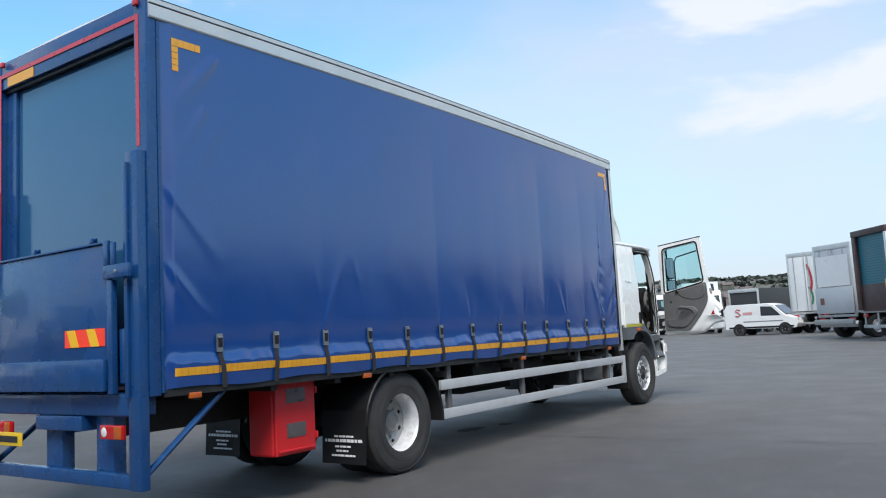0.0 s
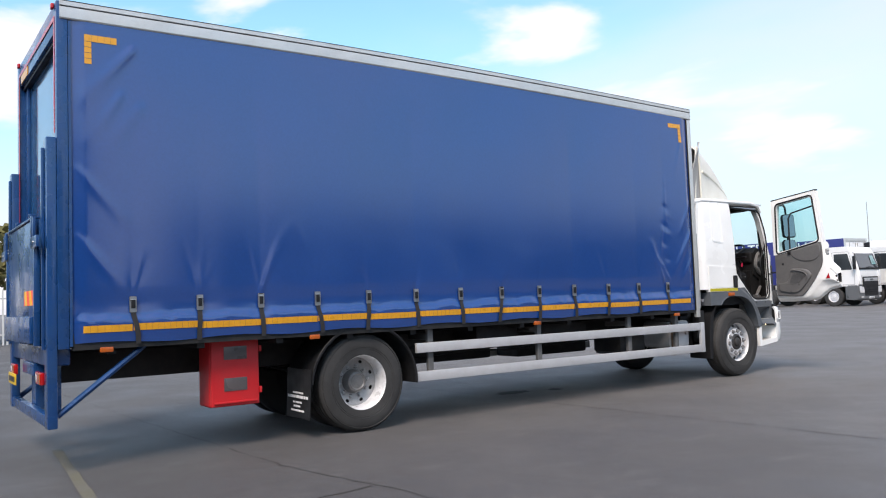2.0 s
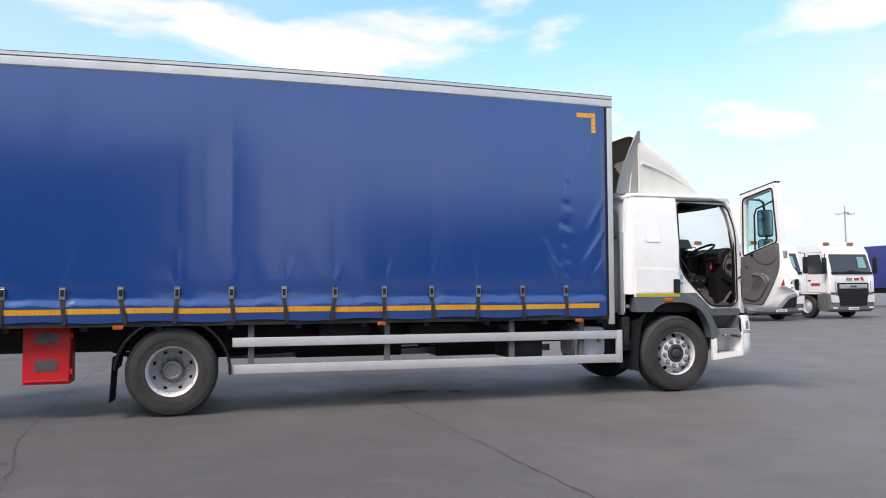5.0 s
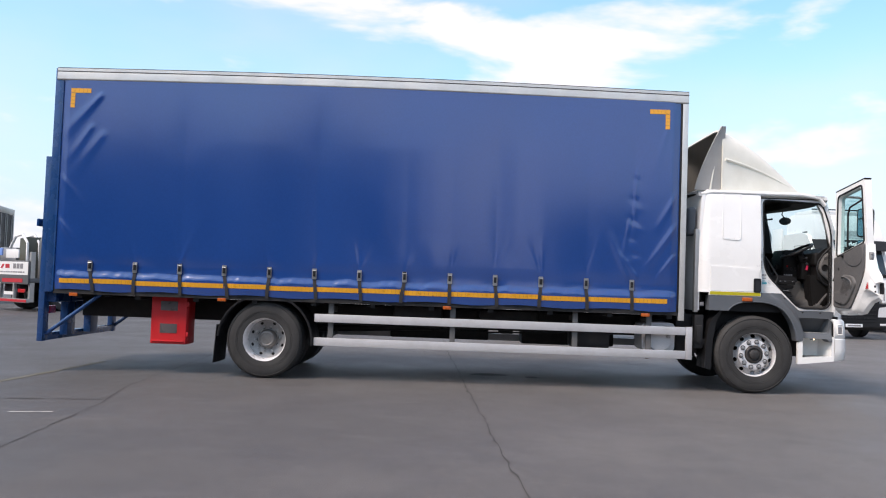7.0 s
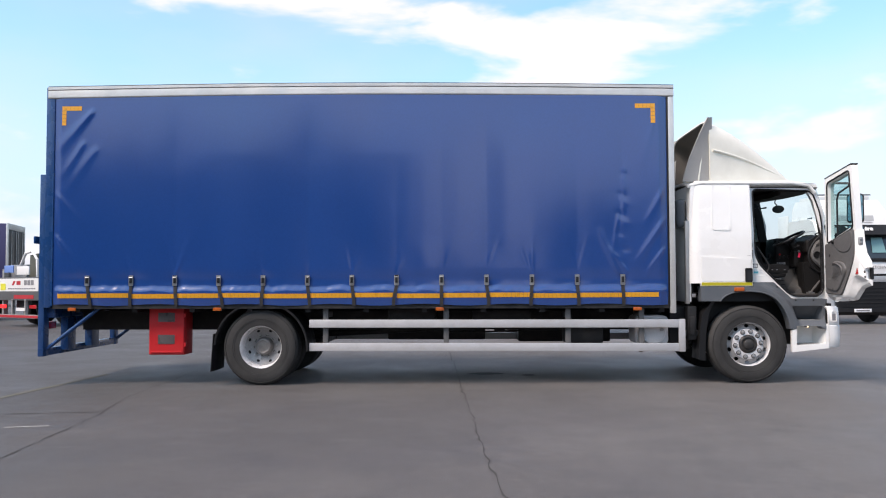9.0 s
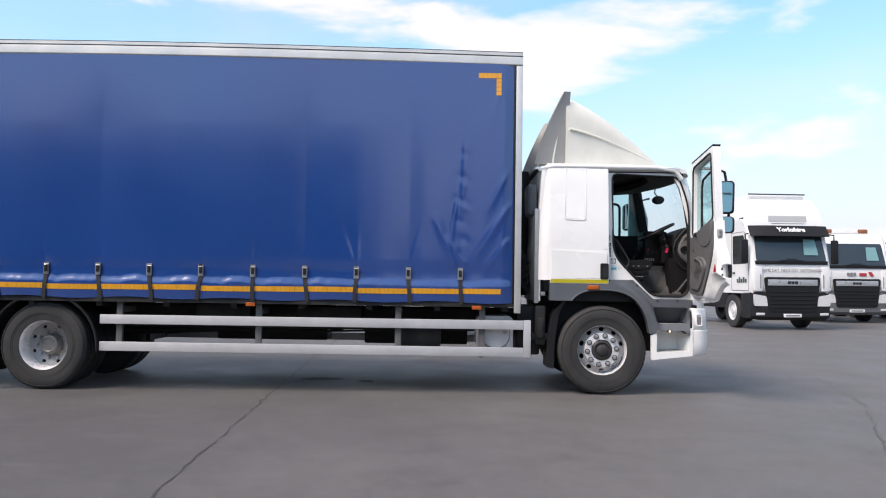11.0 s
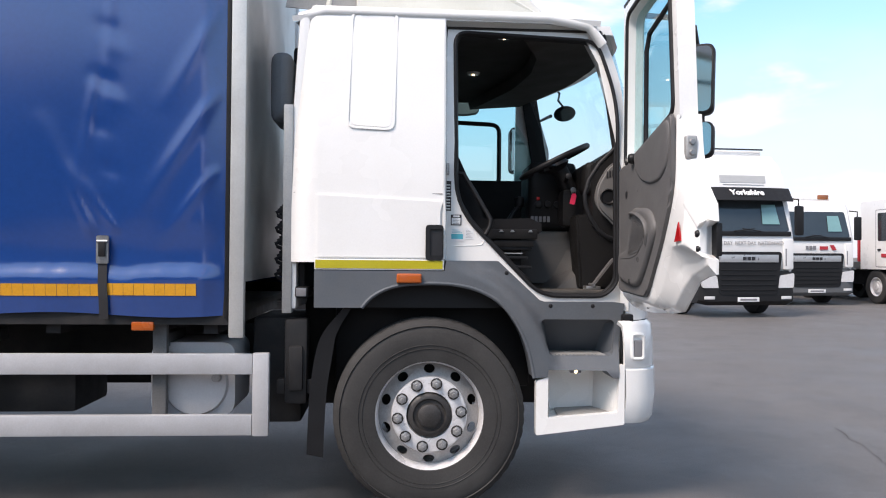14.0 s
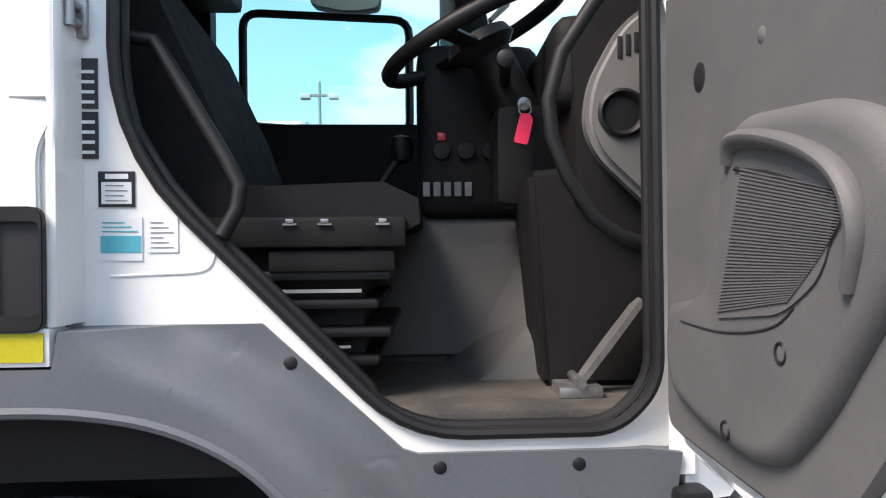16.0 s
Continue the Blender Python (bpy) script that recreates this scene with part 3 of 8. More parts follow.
def curtain_x(y, z, seed):
    """How far the tarpaulin stands out from the body side, with its folds."""
    # broad slack between roof rail and straps
    x = 0.016 * math.sin(math.pi * (z - HEM) / (TOP - HEM)) + 0.008 * noise.noise(Vector((y * 0.45, z * 0.25, seed)))
    # flat lengths between upright folds at the straps' spacing
    k = (y - STRAP_Y[0]) / 0.5935
    c = math.floor(k)
    fr = k - c
    fade = max(0.0, min(1.0, (3.75 - z) / 0.7))
    x += fade * (TILT[(c + 1) % 16] * (1 - fr) + TILT[(c + 2) % 16] * fr + 0.0032 * 4 * fr * (1 - fr))
    x += 0.0012 * fade * noise.noise(Vector((y * 5.3, z * 0.22, seed + 7)))
    # slack folds over the straps
    low = max(0.0, 1 - (z - 1.30) / 0.65) if z > 1.30 else 1.0
    x += 0.012 * low * noise.noise(Vector((y * 2.6 + 0.8 * (z - 1.3), z * 1.2, seed + 13)))
    if seed < 2:
        x += crease(y, z)
    # the belt of the straps pulls the cloth in, and the hem stands out below it
    if z < 1.50:
        bow = abs(math.sin(math.pi * k))
        x -= 0.009 * math.exp(-((z - 1.36) / 0.09) ** 2) * (0.6 + 0.5 * (1 - bow))
        out = max(0.0, min(1.0, (1.288 + 0.026 * noise.noise(Vector((y * 3.4, 2, seed))) + 0.018 * noise.noise(Vector((y * 11, 4, seed))) + 0.012 * bow - z) / 0.095))
        x += (0.019 + 0.006 * bow + 0.005 * noise.noise(Vector((y * 4.5, 0, seed))) + 0.004 * abs(noise.noise(Vector((y * 9, z * 5, seed))))) * out * out * (3 - 2 * out)
    x -= 0.09 * max(0.0, 1.235 - z)
    edge = min((y - 0.06) / 0.10, (8.26 - y) / 0.10, 1.0)
    return x * max(0.0, edge) - 0.012 * (1 - max(0.0, edge))


def make_curtain(side):
    bm = bmesh.new()
    ny, nz = 420, 150
    def f(u, v):
        y = 0.055 + u * 8.215
        vv = v ** 1.5
        z = HEM - 0.015 + vv * (rail_z(y, 0.15) - HEM + 0.015) + 0.012 * math.sin(y * 5.3) * (1 - v) ** 6
        x = curtain_x(y, z, 1.0 if side > 0 else 5.0)
        return (x if side > 0 else -BODY_W - x, y, z)
    sheet(bm, ny if side > 0 else 40, nz if side > 0 else 16, f)
    return bm


curtain = part("curtain", make_curtain(1), CURTAIN, lorry, "creased royal-blue PVC side curtain", smooth=80)
part("curtain", make_curtain(-1), CURTAIN, lorry, "royal-blue PVC side curtain", smooth=80)


def on_curtain(y, z, lift=0.004):
    return (curtain_x(y, z, 1.0) + lift, y, z)


# amber reflective strip along the hem, in short blocks, and the corner marks
def tape_run(y0, y1, z0, z1, blocks, name="reflective_tape"):
    for k in range(blocks):
        a, b = y0 + (y1 - y0) * k / blocks, y0 + (y1 - y0) * (k + 1) / blocks - 0.0015
        bm = sheet(bmesh.new(), 3, 2, lambda u, v: on_curtain(a + (b - a) * u, z0 + (z1 - z0) * v, 0.0035))
        part(name, bm, TAPE, curtain)


for k in range(14):
    y0 = (STRAP_Y[k - 1] + 0.004) if k else 0.14
    y1 = (STRAP_Y[k] - 0.004) if k < 13 else 8.13
    n = max(2, round((y1 - y0) / 0.054))
    zc = 1.158 + 0.006 * math.sin(k * 2.1)
    tape_run(y0, y1, zc - 0.030, zc + 0.030, n)
for y0, y1, z0, z1, n in ((0.165, 0.225, 3.66, 3.72, 1), (0.225, 0.435, 3.66, 3.72, 4), (8.055, 8.115, 3.62, 3.68, 1), (7.85, 8.055, 3.62, 3.68, 4)):
    tape_run(y0, y1, z0, z1, n)
for y0, z0 in ((0.165, 3.46), (8.055, 3.42)):
    for k in range(4):
        tape_run(y0, y0 + 0.06, z0 + 0.05 * k, z0 + 0.046 + 0.05 * k, 1)

# strap with over-centre buckle, one after the other along the hem
for k, y in enumerate(STRAP_Y):
    sk = (0.045, -0.01, 0.02, 0.05, -0.02, 0.03, 0.03, -0.04, 0.0, 0.03, -0.015, 0.02, 0.01)[k]
    bm = bmesh.new()
    pts = [(1.43, 0), (1.35, 0), (1.27, 0.1), (1.18, 0.55), (1.10, 0.9), (1.015, 1.0)]
    rows = []
    for z, f in pts:
        xx = max(curtain_x(y, max(z, HEM), 1.0), -0.01) + 0.014
        rows.append((xx, y + sk * f - 0.022, y + sk * f + 0.022, z))
    sheet(bm, 1, len(rows) - 1, lambda u, v: (rows[round(v * (len(rows) - 1))][0], rows[round(v * (len(rows) - 1))][1 + round(u)], rows[round(v * (len(rows) - 1))][3]))
    strap = part("strap", thick(bm, 0.004), STRAP, lorry, "black webbing strap")
    xb = max(curtain_x(y, 1.36, 1.0), -0.01) + 0.016
    bm = bmesh.new()
    plate(bm, arc([(y - 0.030, 1.29), (y + 0.030, 1.29), (y + 0.030, 1.43), (y - 0.030, 1.43)], 0.010), [[(y - 0.014, 1.335), (y + 0.014, 1.335), (y + 0.014, 1.395), (y - 0.014, 1.395)]], "x", xb, xb + 0.012)
    rod(bm, (xb + 0.012, y - 0.026, 1.40), (xb + 0.012, y + 0.026, 1.40), 0.008)
    part("buckle", bm, BUCKLE, strap, "steel over-centre buckle")
    bm = boxed(xb + 0.012, xb + 0.024, y - 0.017, y + 0.017, 1.325, 1.40, 0.004)
    part("lever", bm, BLACK, strap)

# roof rails and roof: the body's top falls a little towards the cab and is slightly cambered
for s, name in ((1, "near"), (-1, "far")):
    def X(v):
        return v if s > 0 else -BODY_W - v
    LENGTHS = [-0.03 + (L_BODY + 0.03) * k / 14 for k in range(15)]
    prof = [(-0.04, 0.0), (0.004, 0.02), (0.010, 0.09), (0.011, 0.40), (0.009, 0.62), (0.005, 0.645), (0.005, 0.695), (0.011, 0.72), (0.011, 0.92), (0.004, 0.945), (0.004, 0.985), (-0.012, 1.0), (-0.04, 1.0)]
    bm = loft(bmesh.new(), [[(X(px), yy, rail_z(yy, f)) for px, f in prof] for yy in LENGTHS])
    part("roof_rail", bm, ALLOY, lorry, "pale ribbed aluminium roof rail", smooth=20)
    for lo, hi, px in ((0.652, 0.688, 0.0055), (0.950, 0.988, 0.0045)):
        bm = loft(bmesh.new(), [[(X(a), yy, rail_z(yy, f)) for a, f in ((px - 0.004, lo), (px + 0.002, lo), (px + 0.002, hi), (px - 0.004, hi))] for yy in LENGTHS])
        part("roof_rail_seal", bm, BLACK, lorry)
bm = sheet(bmesh.new(), 8, 12, lambda u, v: (-0.03 - u * (BODY_W - 0.06), -0.03 + v * (L_BODY + 0.02), rail_z(v * L_BODY, 0.93) + 0.03 * math.sin(math.pi * u)))
part("roof", thick(bm, 0.02), ROOF_WHITE, lorry, "white translucent lorry roof skin")

# front bulkhead with alloy corner posts
part("bulkhead", boxed(-BODY_W + 0.03, -0.03, L_BODY - 0.06, L_BODY - 0.02, 1.20, 3.90), ALLOY, lorry, "plain pale front bulkhead panel")
for x0 in (-0.05, -BODY_W - 0.005):
    bm = boxed(x0, x0 + 0.055, 8.285, L_BODY, 0.92, 3.77, 0.008)
    part("corner_post", bm, ALLOY, lorry, "pale aluminium corner post")
bm = boxed(-0.030, 0.002, 8.262, 8.284, 1.02, 3.77, 0.006)
part("curtain_pole", bm, BLACK, lorry)

# rear frame: corner posts, header, smooth roller shutter
for x0 in (-0.150, -BODY_W + 0.003):
    part("rear_post", boxed(x0, x0 + 0.147, -0.055, 0.035, 1.0, 3.985, 0.008), STEEL_BLUE, lorry, "blue steel rear corner post")
part("post_seal", boxed(-0.02, 0.002, 0.036, 0.060, 1.02, 3.82), STEEL_BLUE, lorry)
part("rear_header", boxed(-BODY_W + 0.152, -0.152, -0.05, 0.05, 3.735, 3.985, 0.008), STEEL_BLUE, lorry, "blue steel header over the shutter")
for x0, x1, z0, z1 in ((-2.17, -0.128, 3.835, 3.872), (-0.126, -0.088, 2.85, 3.872), (-2.212, -2.172, 1.9, 3.872)):
    part("reflective_tape", boxed(x0, x1, -0.059, -0.0555, z0, z1), RED_TAPE, lorry, "red reflective contour tape")
part("tape_block", boxed(-2.06, -1.62, -0.0575, -0.0505, 3.74, 3.826), TAPE, lorry, "amber reflective block")
for x in (-0.10, -2.13):
    part("marker_lamp", boxed(x - 0.03, x + 0.03, -0.085, -0.056, 3.930, 3.980, 0.012, 3), RED_LENS, lorry, "small red roof marker lamp")
shutter = part("roller_shutter", boxed(-BODY_W + 0.155, -0.152, 0.03, 0.05, 1.04, 3.70), SHUTTER_BLUE, lorry, "smooth blue painted roller shutter")
part("shutter_rail", boxed(-0.21, -0.1525, 0.0, 0.029, 1.04, 3.70, 0.004), STEEL_BLUE, shutter)
part("shutter_rail", boxed(-BODY_W + 0.156, -2.02, 0.0, 0.029, 1.04, 3.70, 0.004), STEEL_BLUE, shutter)
# black strip for the gap between header and shutter
part("shutter_hood", boxed(-BODY_W + 0.154, -0.153, -0.02, 0.029, 3.702, 3.733, 0.004), BLACK, lorry)

# tail lift: side columns, folded platform, links, underrun frame
for s, x0 in ((1, -0.160), (-1, -BODY_W + 0.02)):
    q = (lambda v: v) if s > 0 else (lambda v: -BODY_W - v)
    def qbox(xa, xb, *a):
        return boxed(min(q(xa), q(xb)), max(q(xa), q(xb)), *a)
    bm = qbox(-0.160, -0.018, -0.135, -0.056, 0.345, 2.80, 0.010)
    box(bm, min(q(-0.160), q(-0.12)), max(q(-0.160), q(-0.12)), -0.16, -0.135, 1.0, 2.72, 0.006)
    col = part("lift_column", bm, STEEL_BLUE, lorry, "blue steel tail-lift column")
    part("clamp_plate", qbox(-0.335, -0.02, -0.215, -0.19, 1.865, 1.965, 0.006), STEEL_BLUE, col, "blue lift clamp")
    part("clamp_arm", qbox(-0.335, -0.275, -0.215, -0.19, 1.966, 2.15, 0.006), STEEL_BLUE, col)
    part("clamp_arm", qbox(-0.24, -0.195, -0.215, -0.19, 1.966, 2.13, 0.006), STEEL_BLUE, col)
    part("clamp_bolt", lathe(bmesh.new(), [(0.0, -0.008), (0.012, -0.006), (0.014, 0.0)], (q(-0.18), -0.215, 1.915), "y", 12), BUCKLE, col)
    part("link_arm", qbox(-0.315, -0.255, -0.20, -0.15, 1.03, 1.86, 0.008), STEEL_BLUE, col)
    part("link_arm", qbox(-0.245, -0.165, -0.15, -0.10, 1.10, 1.50, 0.02), STEEL_BLUE, col)
    bm = bmesh.new()
    rod(bm, (q(-0.09), -0.05, 0.44), (q(-0.09), 0.70, 1.02), 0.026, seg=8)
    part("brace", bm, STEEL_BLUE, lorry, "blue diagonal brace")
plat = part("lift_platform", boxed(-2.02, -0.32, -0.185, -0.145, 1.06, 2.13, 0.012), STEEL_BLUE, lorry, "blue tail-lift platform folded upright")
part("platform_lip", boxed(-2.00, -0.33, -0.225, -0.186, 1.05, 1.285, 0.012), STEEL_BLUE, plat)
part("platform_edge", boxed(-2.02, -0.32, -0.20, -0.14, 2.132, 2.150, 0.005), STEEL_BLUE, plat)
for x in (-0.52, -1.34):
    bm = boxed(x - 0.02, x + 0.02, -0.20, -0.15, 2.151, 2.19, 0.006)
    rod(bm, (x - 0.04, -0.175, 2.18), (x + 0.04, -0.175, 2.18), 0.010)
    part("hinge_lug", bm, STEEL_BLUE, plat)
patch = part("hazard_patch", boxed(-0.90, -0.36, -0.1895, -0.1855, 1.38, 1.512), HAZARD_R, plat, "red and yellow hazard stripes")
for x in (-0.87, -0.60):
    part("yellow_stripe", plate(bmesh.new(), [(x + 0.06, 1.381), (x + 0.17, 1.381), (x + 0.11, 1.511), (x, 1.511)], (), "y", -0.1925, -0.1897), HAZARD_Y, patch)
part("rear_beam", boxed(-BODY_W + 0.1, -0.10, -0.12, 0.06, 0.86, 1.03, 0.02, 3), STEEL_BLUE, lorry, "blue rear cross beam")
part("beam_shelf", boxed(-1.45, -0.78, -0.13, 0.02, 0.745, 0.858, 0.01), STEEL_BLUE, lorry)
part("underrun_bar", boxed(-2.2, -0.165, -0.13, -0.06, 0.35, 0.452, 0.012), STEEL_BLUE, lorry, "blue underrun bar")
for x0, x1 in ((-1.42, -1.18), (-0.70, -0.47)):
    part("underrun_drop", boxed(x0, x1, -0.056, 0.05, 0.40, 0.858, 0.010), STEEL_BLUE, lorry, "blue underrun drop leg")
for x0 in (-0.49, -2.08):
    cl = part("lamp_cluster", boxed(x0, x0 + 0.29, -0.16, -0.125, 0.70, 0.805, 0.012), RED_LENS, lorry, "red and amber tail lamp cluster")
    part("indicator_lens", boxed(x0 + 0.19, x0 + 0.282, -0.166, -0.161, 0.708, 0.797, 0.002), AMBER, cl)
    bm = lathe(bmesh.new(), [(0.0, -0.004), (0.032, -0.002), (0.036, 0.0)], (x0 + 0.06, -0.161, 0.752), "y", 20)
    part("reversing_lens", bm, CLEAR_LENS, cl)
pl = part("number_plate", boxed(-2.08, -1.575, -0.178, -0.168, 0.61, 0.72, 0.004), PLATE_Y, lorry, "yellow rear number plate with blanked characters")
part("plate_bar", boxed(-2.02, -1.64, -0.1825, -0.1785, 0.64, 0.69), LABEL_BLACK, pl)

# chassis and running gear
for x0 in (-0.88, -1.70):
    bm = boxed(x0, x0 + 0.08, 0.1, 10.1, 0.66, 0.93, 0.008)
    part("chassis_rail", bm, CHASSIS, lorry, "black steel chassis rail")
for k in range(11):
    y = 0.35 + 0.78 * k
    part("cross_bearer", boxed(-BODY_W + 0.06, -0.06, y, y + 0.07, 0.935, 1.02), CHASSIS, lorry)
for x0 in (-0.05, -BODY_W + 0.01):
    part("side_rave", boxed(x0 - 0.0, x0 + 0.04, 0.06, 8.28, 0.985, 1.13), CHASSIS, lorry)
part("load_floor", boxed(-BODY_W + 0.06, -0.055, 0.06, 8.29, 1.021, 1.06), BOARD, lorry)
bm = bmesh.new()
rod(bm, (-0.4, 2.87, 0.51), (-2.1, 2.87, 0.51), 0.075, 16)
lathe(bm, [(0.0, -0.26), (0.14, -0.2), (0.22, -0.06), (0.22, 0.06), (0.14, 0.2), (0.0, 0.26)], (-1.25, 2.87, 0.51), "y", 20)
part("rear_axle", bm, CHASSIS, lorry)
bm = bmesh.new()
rod(bm, (-0.35, 9.27, 0.47), (-2.15, 9.27, 0.47), 0.06, 12)
part("front_axle", bm, CHASSIS, lorry)
for x in (-0.84, -1.66):
    bm = bmesh.new()
    for j in range(3):
        tube(bm, [(x, 1.95 + 0.1 * j, 0.72 - 0.03 * j), (x, 2.5, 0.60 - 0.03 * j), (x, 2.87, 0.575 - 0.03 * j), (x, 3.3, 0.60 - 0.03 * j), (x, 3.85 - 0.1 * j, 0.72 - 0.03 * j)], 0.035, 6, flat=0.35)
    part("leaf_spring", bm, CHASSIS, lorry)
bm = bmesh.new()
rod(bm, (-1.25, 3.1, 0.56), (-1.25, 6.1, 0.70), 0.05, 12)
rod(bm, (-1.25, 6.1, 0.70), (-1.25, 8.6, 0.72), 0.05, 12)
lathe(bm, [(0.0, -0.09), (0.09, -0.08), (0.09, 0.08), (0.0, 0.09)], (-1.25, 6.1, 0.70), "y", 16)
part("prop_shaft", bm, CHASSIS, lorry)
for (x0, x1, y0, y1, z0, z1) in ((-0.78, -0.30, 4.55, 5.2, 0.70, 0.97), (-2.2, -1.75, 4.4, 5.9, 0.45, 0.95), (-0.75, -0.25, 6.95, 7.45, 0.50, 0.72), (-0.80, -0.42, 5.7, 6.5, 0.74, 0.95), (-0.95, -0.35, 8.35, 8.62, 0.42, 1.0), (-2.25, -1.75, 6.4, 7.8, 0.42, 0.9)):
    part("chassis_box", boxed(x0, x1, y0, y1, z0, z1, 0.03), CHASSIS, lorry)
bm = bmesh.new()
for (xa, ya, za, xb, yb, zb) in ((-0.8, 4.2, 0.68, -0.8, 6.9, 0.66), (-0.7, 5.1, 0.80, -0.55, 7.0, 0.70), (-0.9, 3.6, 0.74, -0.6, 4.6, 0.82)):
    tube(bm, [(xa, ya, za), ((xa + xb) / 2, (ya + yb) / 2, (za + zb) / 2 - 0.05), (xb, yb, zb)], 0.014, 6)
part("air_line", bm, CHASSIS, lorry)
# silver air tank with its strap
tank = part("air_tank", plate(bmesh.new(), arc([(7.86, 0.50), (8.29, 0.50), (8.29, 0.88), (7.86, 0.88)], 0.07, 5), (), "x", -0.62, -0.17), GUARD, lorry, "pale alloy tank")
bm = lathe(bmesh.new(), [(0.0, 0.0), (0.0, 0.024), (0.158, 0.020), (0.165, 0.006), (0.168, 0.0)], (-0.169, 8.09, 0.665), "x", 40)
part("tank_end", bm, GUARD, tank)
bm = lathe(bmesh.new(), [(0.0, 0.0), (0.0, 0.03), (0.022, 0.028), (0.026, 0.0)], (-0.146, 8.20, 0.70), "x", 16)
part("filler_cap", bm, BUCKLE, tank)
bm = boxed(-0.165, -0.125, 7.90, 7.945, 0.40, 1.0, 0.004)
part("rusty_bracket", bm, mat("rusty_bracket", (0.13, 0.085, 0.055), 0.7, vary=0.3, scale=14), lorry, "rusty brown steel hanger")

# side guard
guard = part("side_guard", boxed(-0.075, -0.035, 3.53, 8.40, 0.73, 0.835, 0.006), GUARD, lorry, "pale aluminium side guard rail")
part("side_guard", boxed(-0.075, -0.035, 3.53, 8.40, 0.42, 0.525, 0.006), GUARD, lorry, "pale aluminium side guard rail")
part("guard_end", boxed(-0.078, -0.032, 8.401, 8.485, 0.415, 0.84, 0.010), GUARD, lorry)
for y in (3.74, 5.35, 6.96, 7.925):
    bm = boxed(-0.125, -0.077, y - 0.035, y + 0.035, 0.42, 1.0, 0.006)
    box(bm, -0.5, -0.125, y - 0.03, y + 0.03, 0.86, 0.93, 0.006)
    part("guard_post", bm, mat("guard_post_grey", (0.10, 0.10, 0.10), 0.6, vary=0.2) if y < 4 else bpy.data.materials["guard_post_grey"], lorry)
part("side_guard", boxed(-BODY_W + 0.035, -BODY_W + 0.075, 3.53, 8.40, 0.73, 0.835, 0.006), GUARD, lorry)
part("side_guard", boxed(-BODY_W + 0.035, -BODY_W + 0.075, 3.53, 8.40, 0.42, 0.525, 0.006), GUARD, lorry)
for y in (0.33, 2.30, 5.27, 7.86):
    lens = part("side_marker", boxed(-0.030, 0.0, y - 0.055, y + 0.055, 0.955, 1.0, 0.008), AMBER, lorry, "amber side marker lamp")

# red extinguisher box
rb = part("extinguisher_box", boxed(-0.55, -0.24, 1.30, 1.79, 0.35, 0.99, 0.025, 3), RED_BOX, lorry, "red plastic extinguisher box with two dark windows")
part("box_lid", boxed(-0.239, -0.205, 1.305, 1.785, 0.355, 0.985, 0.014, 3), RED_BOX, rb)
for z0 in (0.50, 0.80):
    part("box_window", boxed(-0.2045, -0.200, 1.43, 1.66, z0, z0 + 0.125, 0.002), mat("smoked_window", (0.10, 0.085, 0.085), 0.3, coat=0.4, vary=0.2) if z0 == 0.50 else bpy.data.materials["smoked_window"], rb)
part("lid_lip", boxed(-0.2045, -0.190, 1.33, 1.76, 0.385, 0.402, 0.003), RED_BOX, rb)
for z0 in (0.46, 0.86):
    part("latch", boxed(-0.25, -0.20, 1.787, 1.812, z0, z0 + 0.06, 0.006), RED_BOX, rb)
part("mount_post", boxed(-0.50, -0.30, 1.45, 1.6, 0.99, 1.02), CHASSIS, rb)

# mudguards and flaps round the rear wheels
for s in (1, -1):
    def X(v):
        return v if s > 0 else -BODY_W - v
    ang = [radians(a) for a in range(-4, 186, 10)]
    bm = bmesh.new()
    sheet(bm, 1, len(ang) - 1, lambda u, v: (X(-0.02 - 0.62 * u), 2.885 + 0.620 * math.cos(ang[round(v * (len(ang) - 1))]), 0.46 + 0.605 * math.sin(ang[round(v * (len(ang) - 1))])))
    part("mudguard", thick(bm, 0.012), BLACK, lorry, "black plastic mudguard")
    bm = tube(bmesh.new(), [(X(-0.022), 2.885 + 0.625 * math.cos(a), 0.46 + 0.61 * math.sin(a)) for a in ang], 0.014, 6)
    part("mudguard_lip", bm, BLACK, lorry)
    bm = sheet(bmesh.new(), 6, 6, lambda u, v: (X(-0.005 - 0.56 * u), 2.255 + 0.02 * math.sin(3 * u) * (1 - v) - 0.03 * (1 - v), 0.15 + 0.50 * v))
    flap = part("mud_flap", thick(bm, 0.008), BLACK, lorry, "black rubber mud flap with pale printed lines")
    for j, (z, w) in enumerate(((0.40, 0.22), (0.355, 0.46), (0.305, 0.20), (0.265, 0.16), (0.222, 0.28))):
        xc = X(-0.29)
        yb = 2.255 - 0.03 * (1 - (z - 0.15) / 0.50) - 0.012
        rnd = random.Random(j)
        x = xc - w / 2
        bm = bmesh.new()
        while x < xc + w / 2:
            ww = rnd.uniform(0.02, 0.055)
            box(bm, x, x + ww, yb - 0.003, yb, z, z + (0.028 if j == 1 else 0.018))
            x += ww + rnd.uniform(0.006, 0.014)
        part("printed_line", bm, INK_WHITE, flap)


# wheels
def ring_pts(r, n, cy, cz, ph=0.0):
    return [(cy + r * math.cos(2 * math.pi * k / n + ph), cz + r * math.sin(2 * math.pi * k / n + ph)) for k in range(n)]


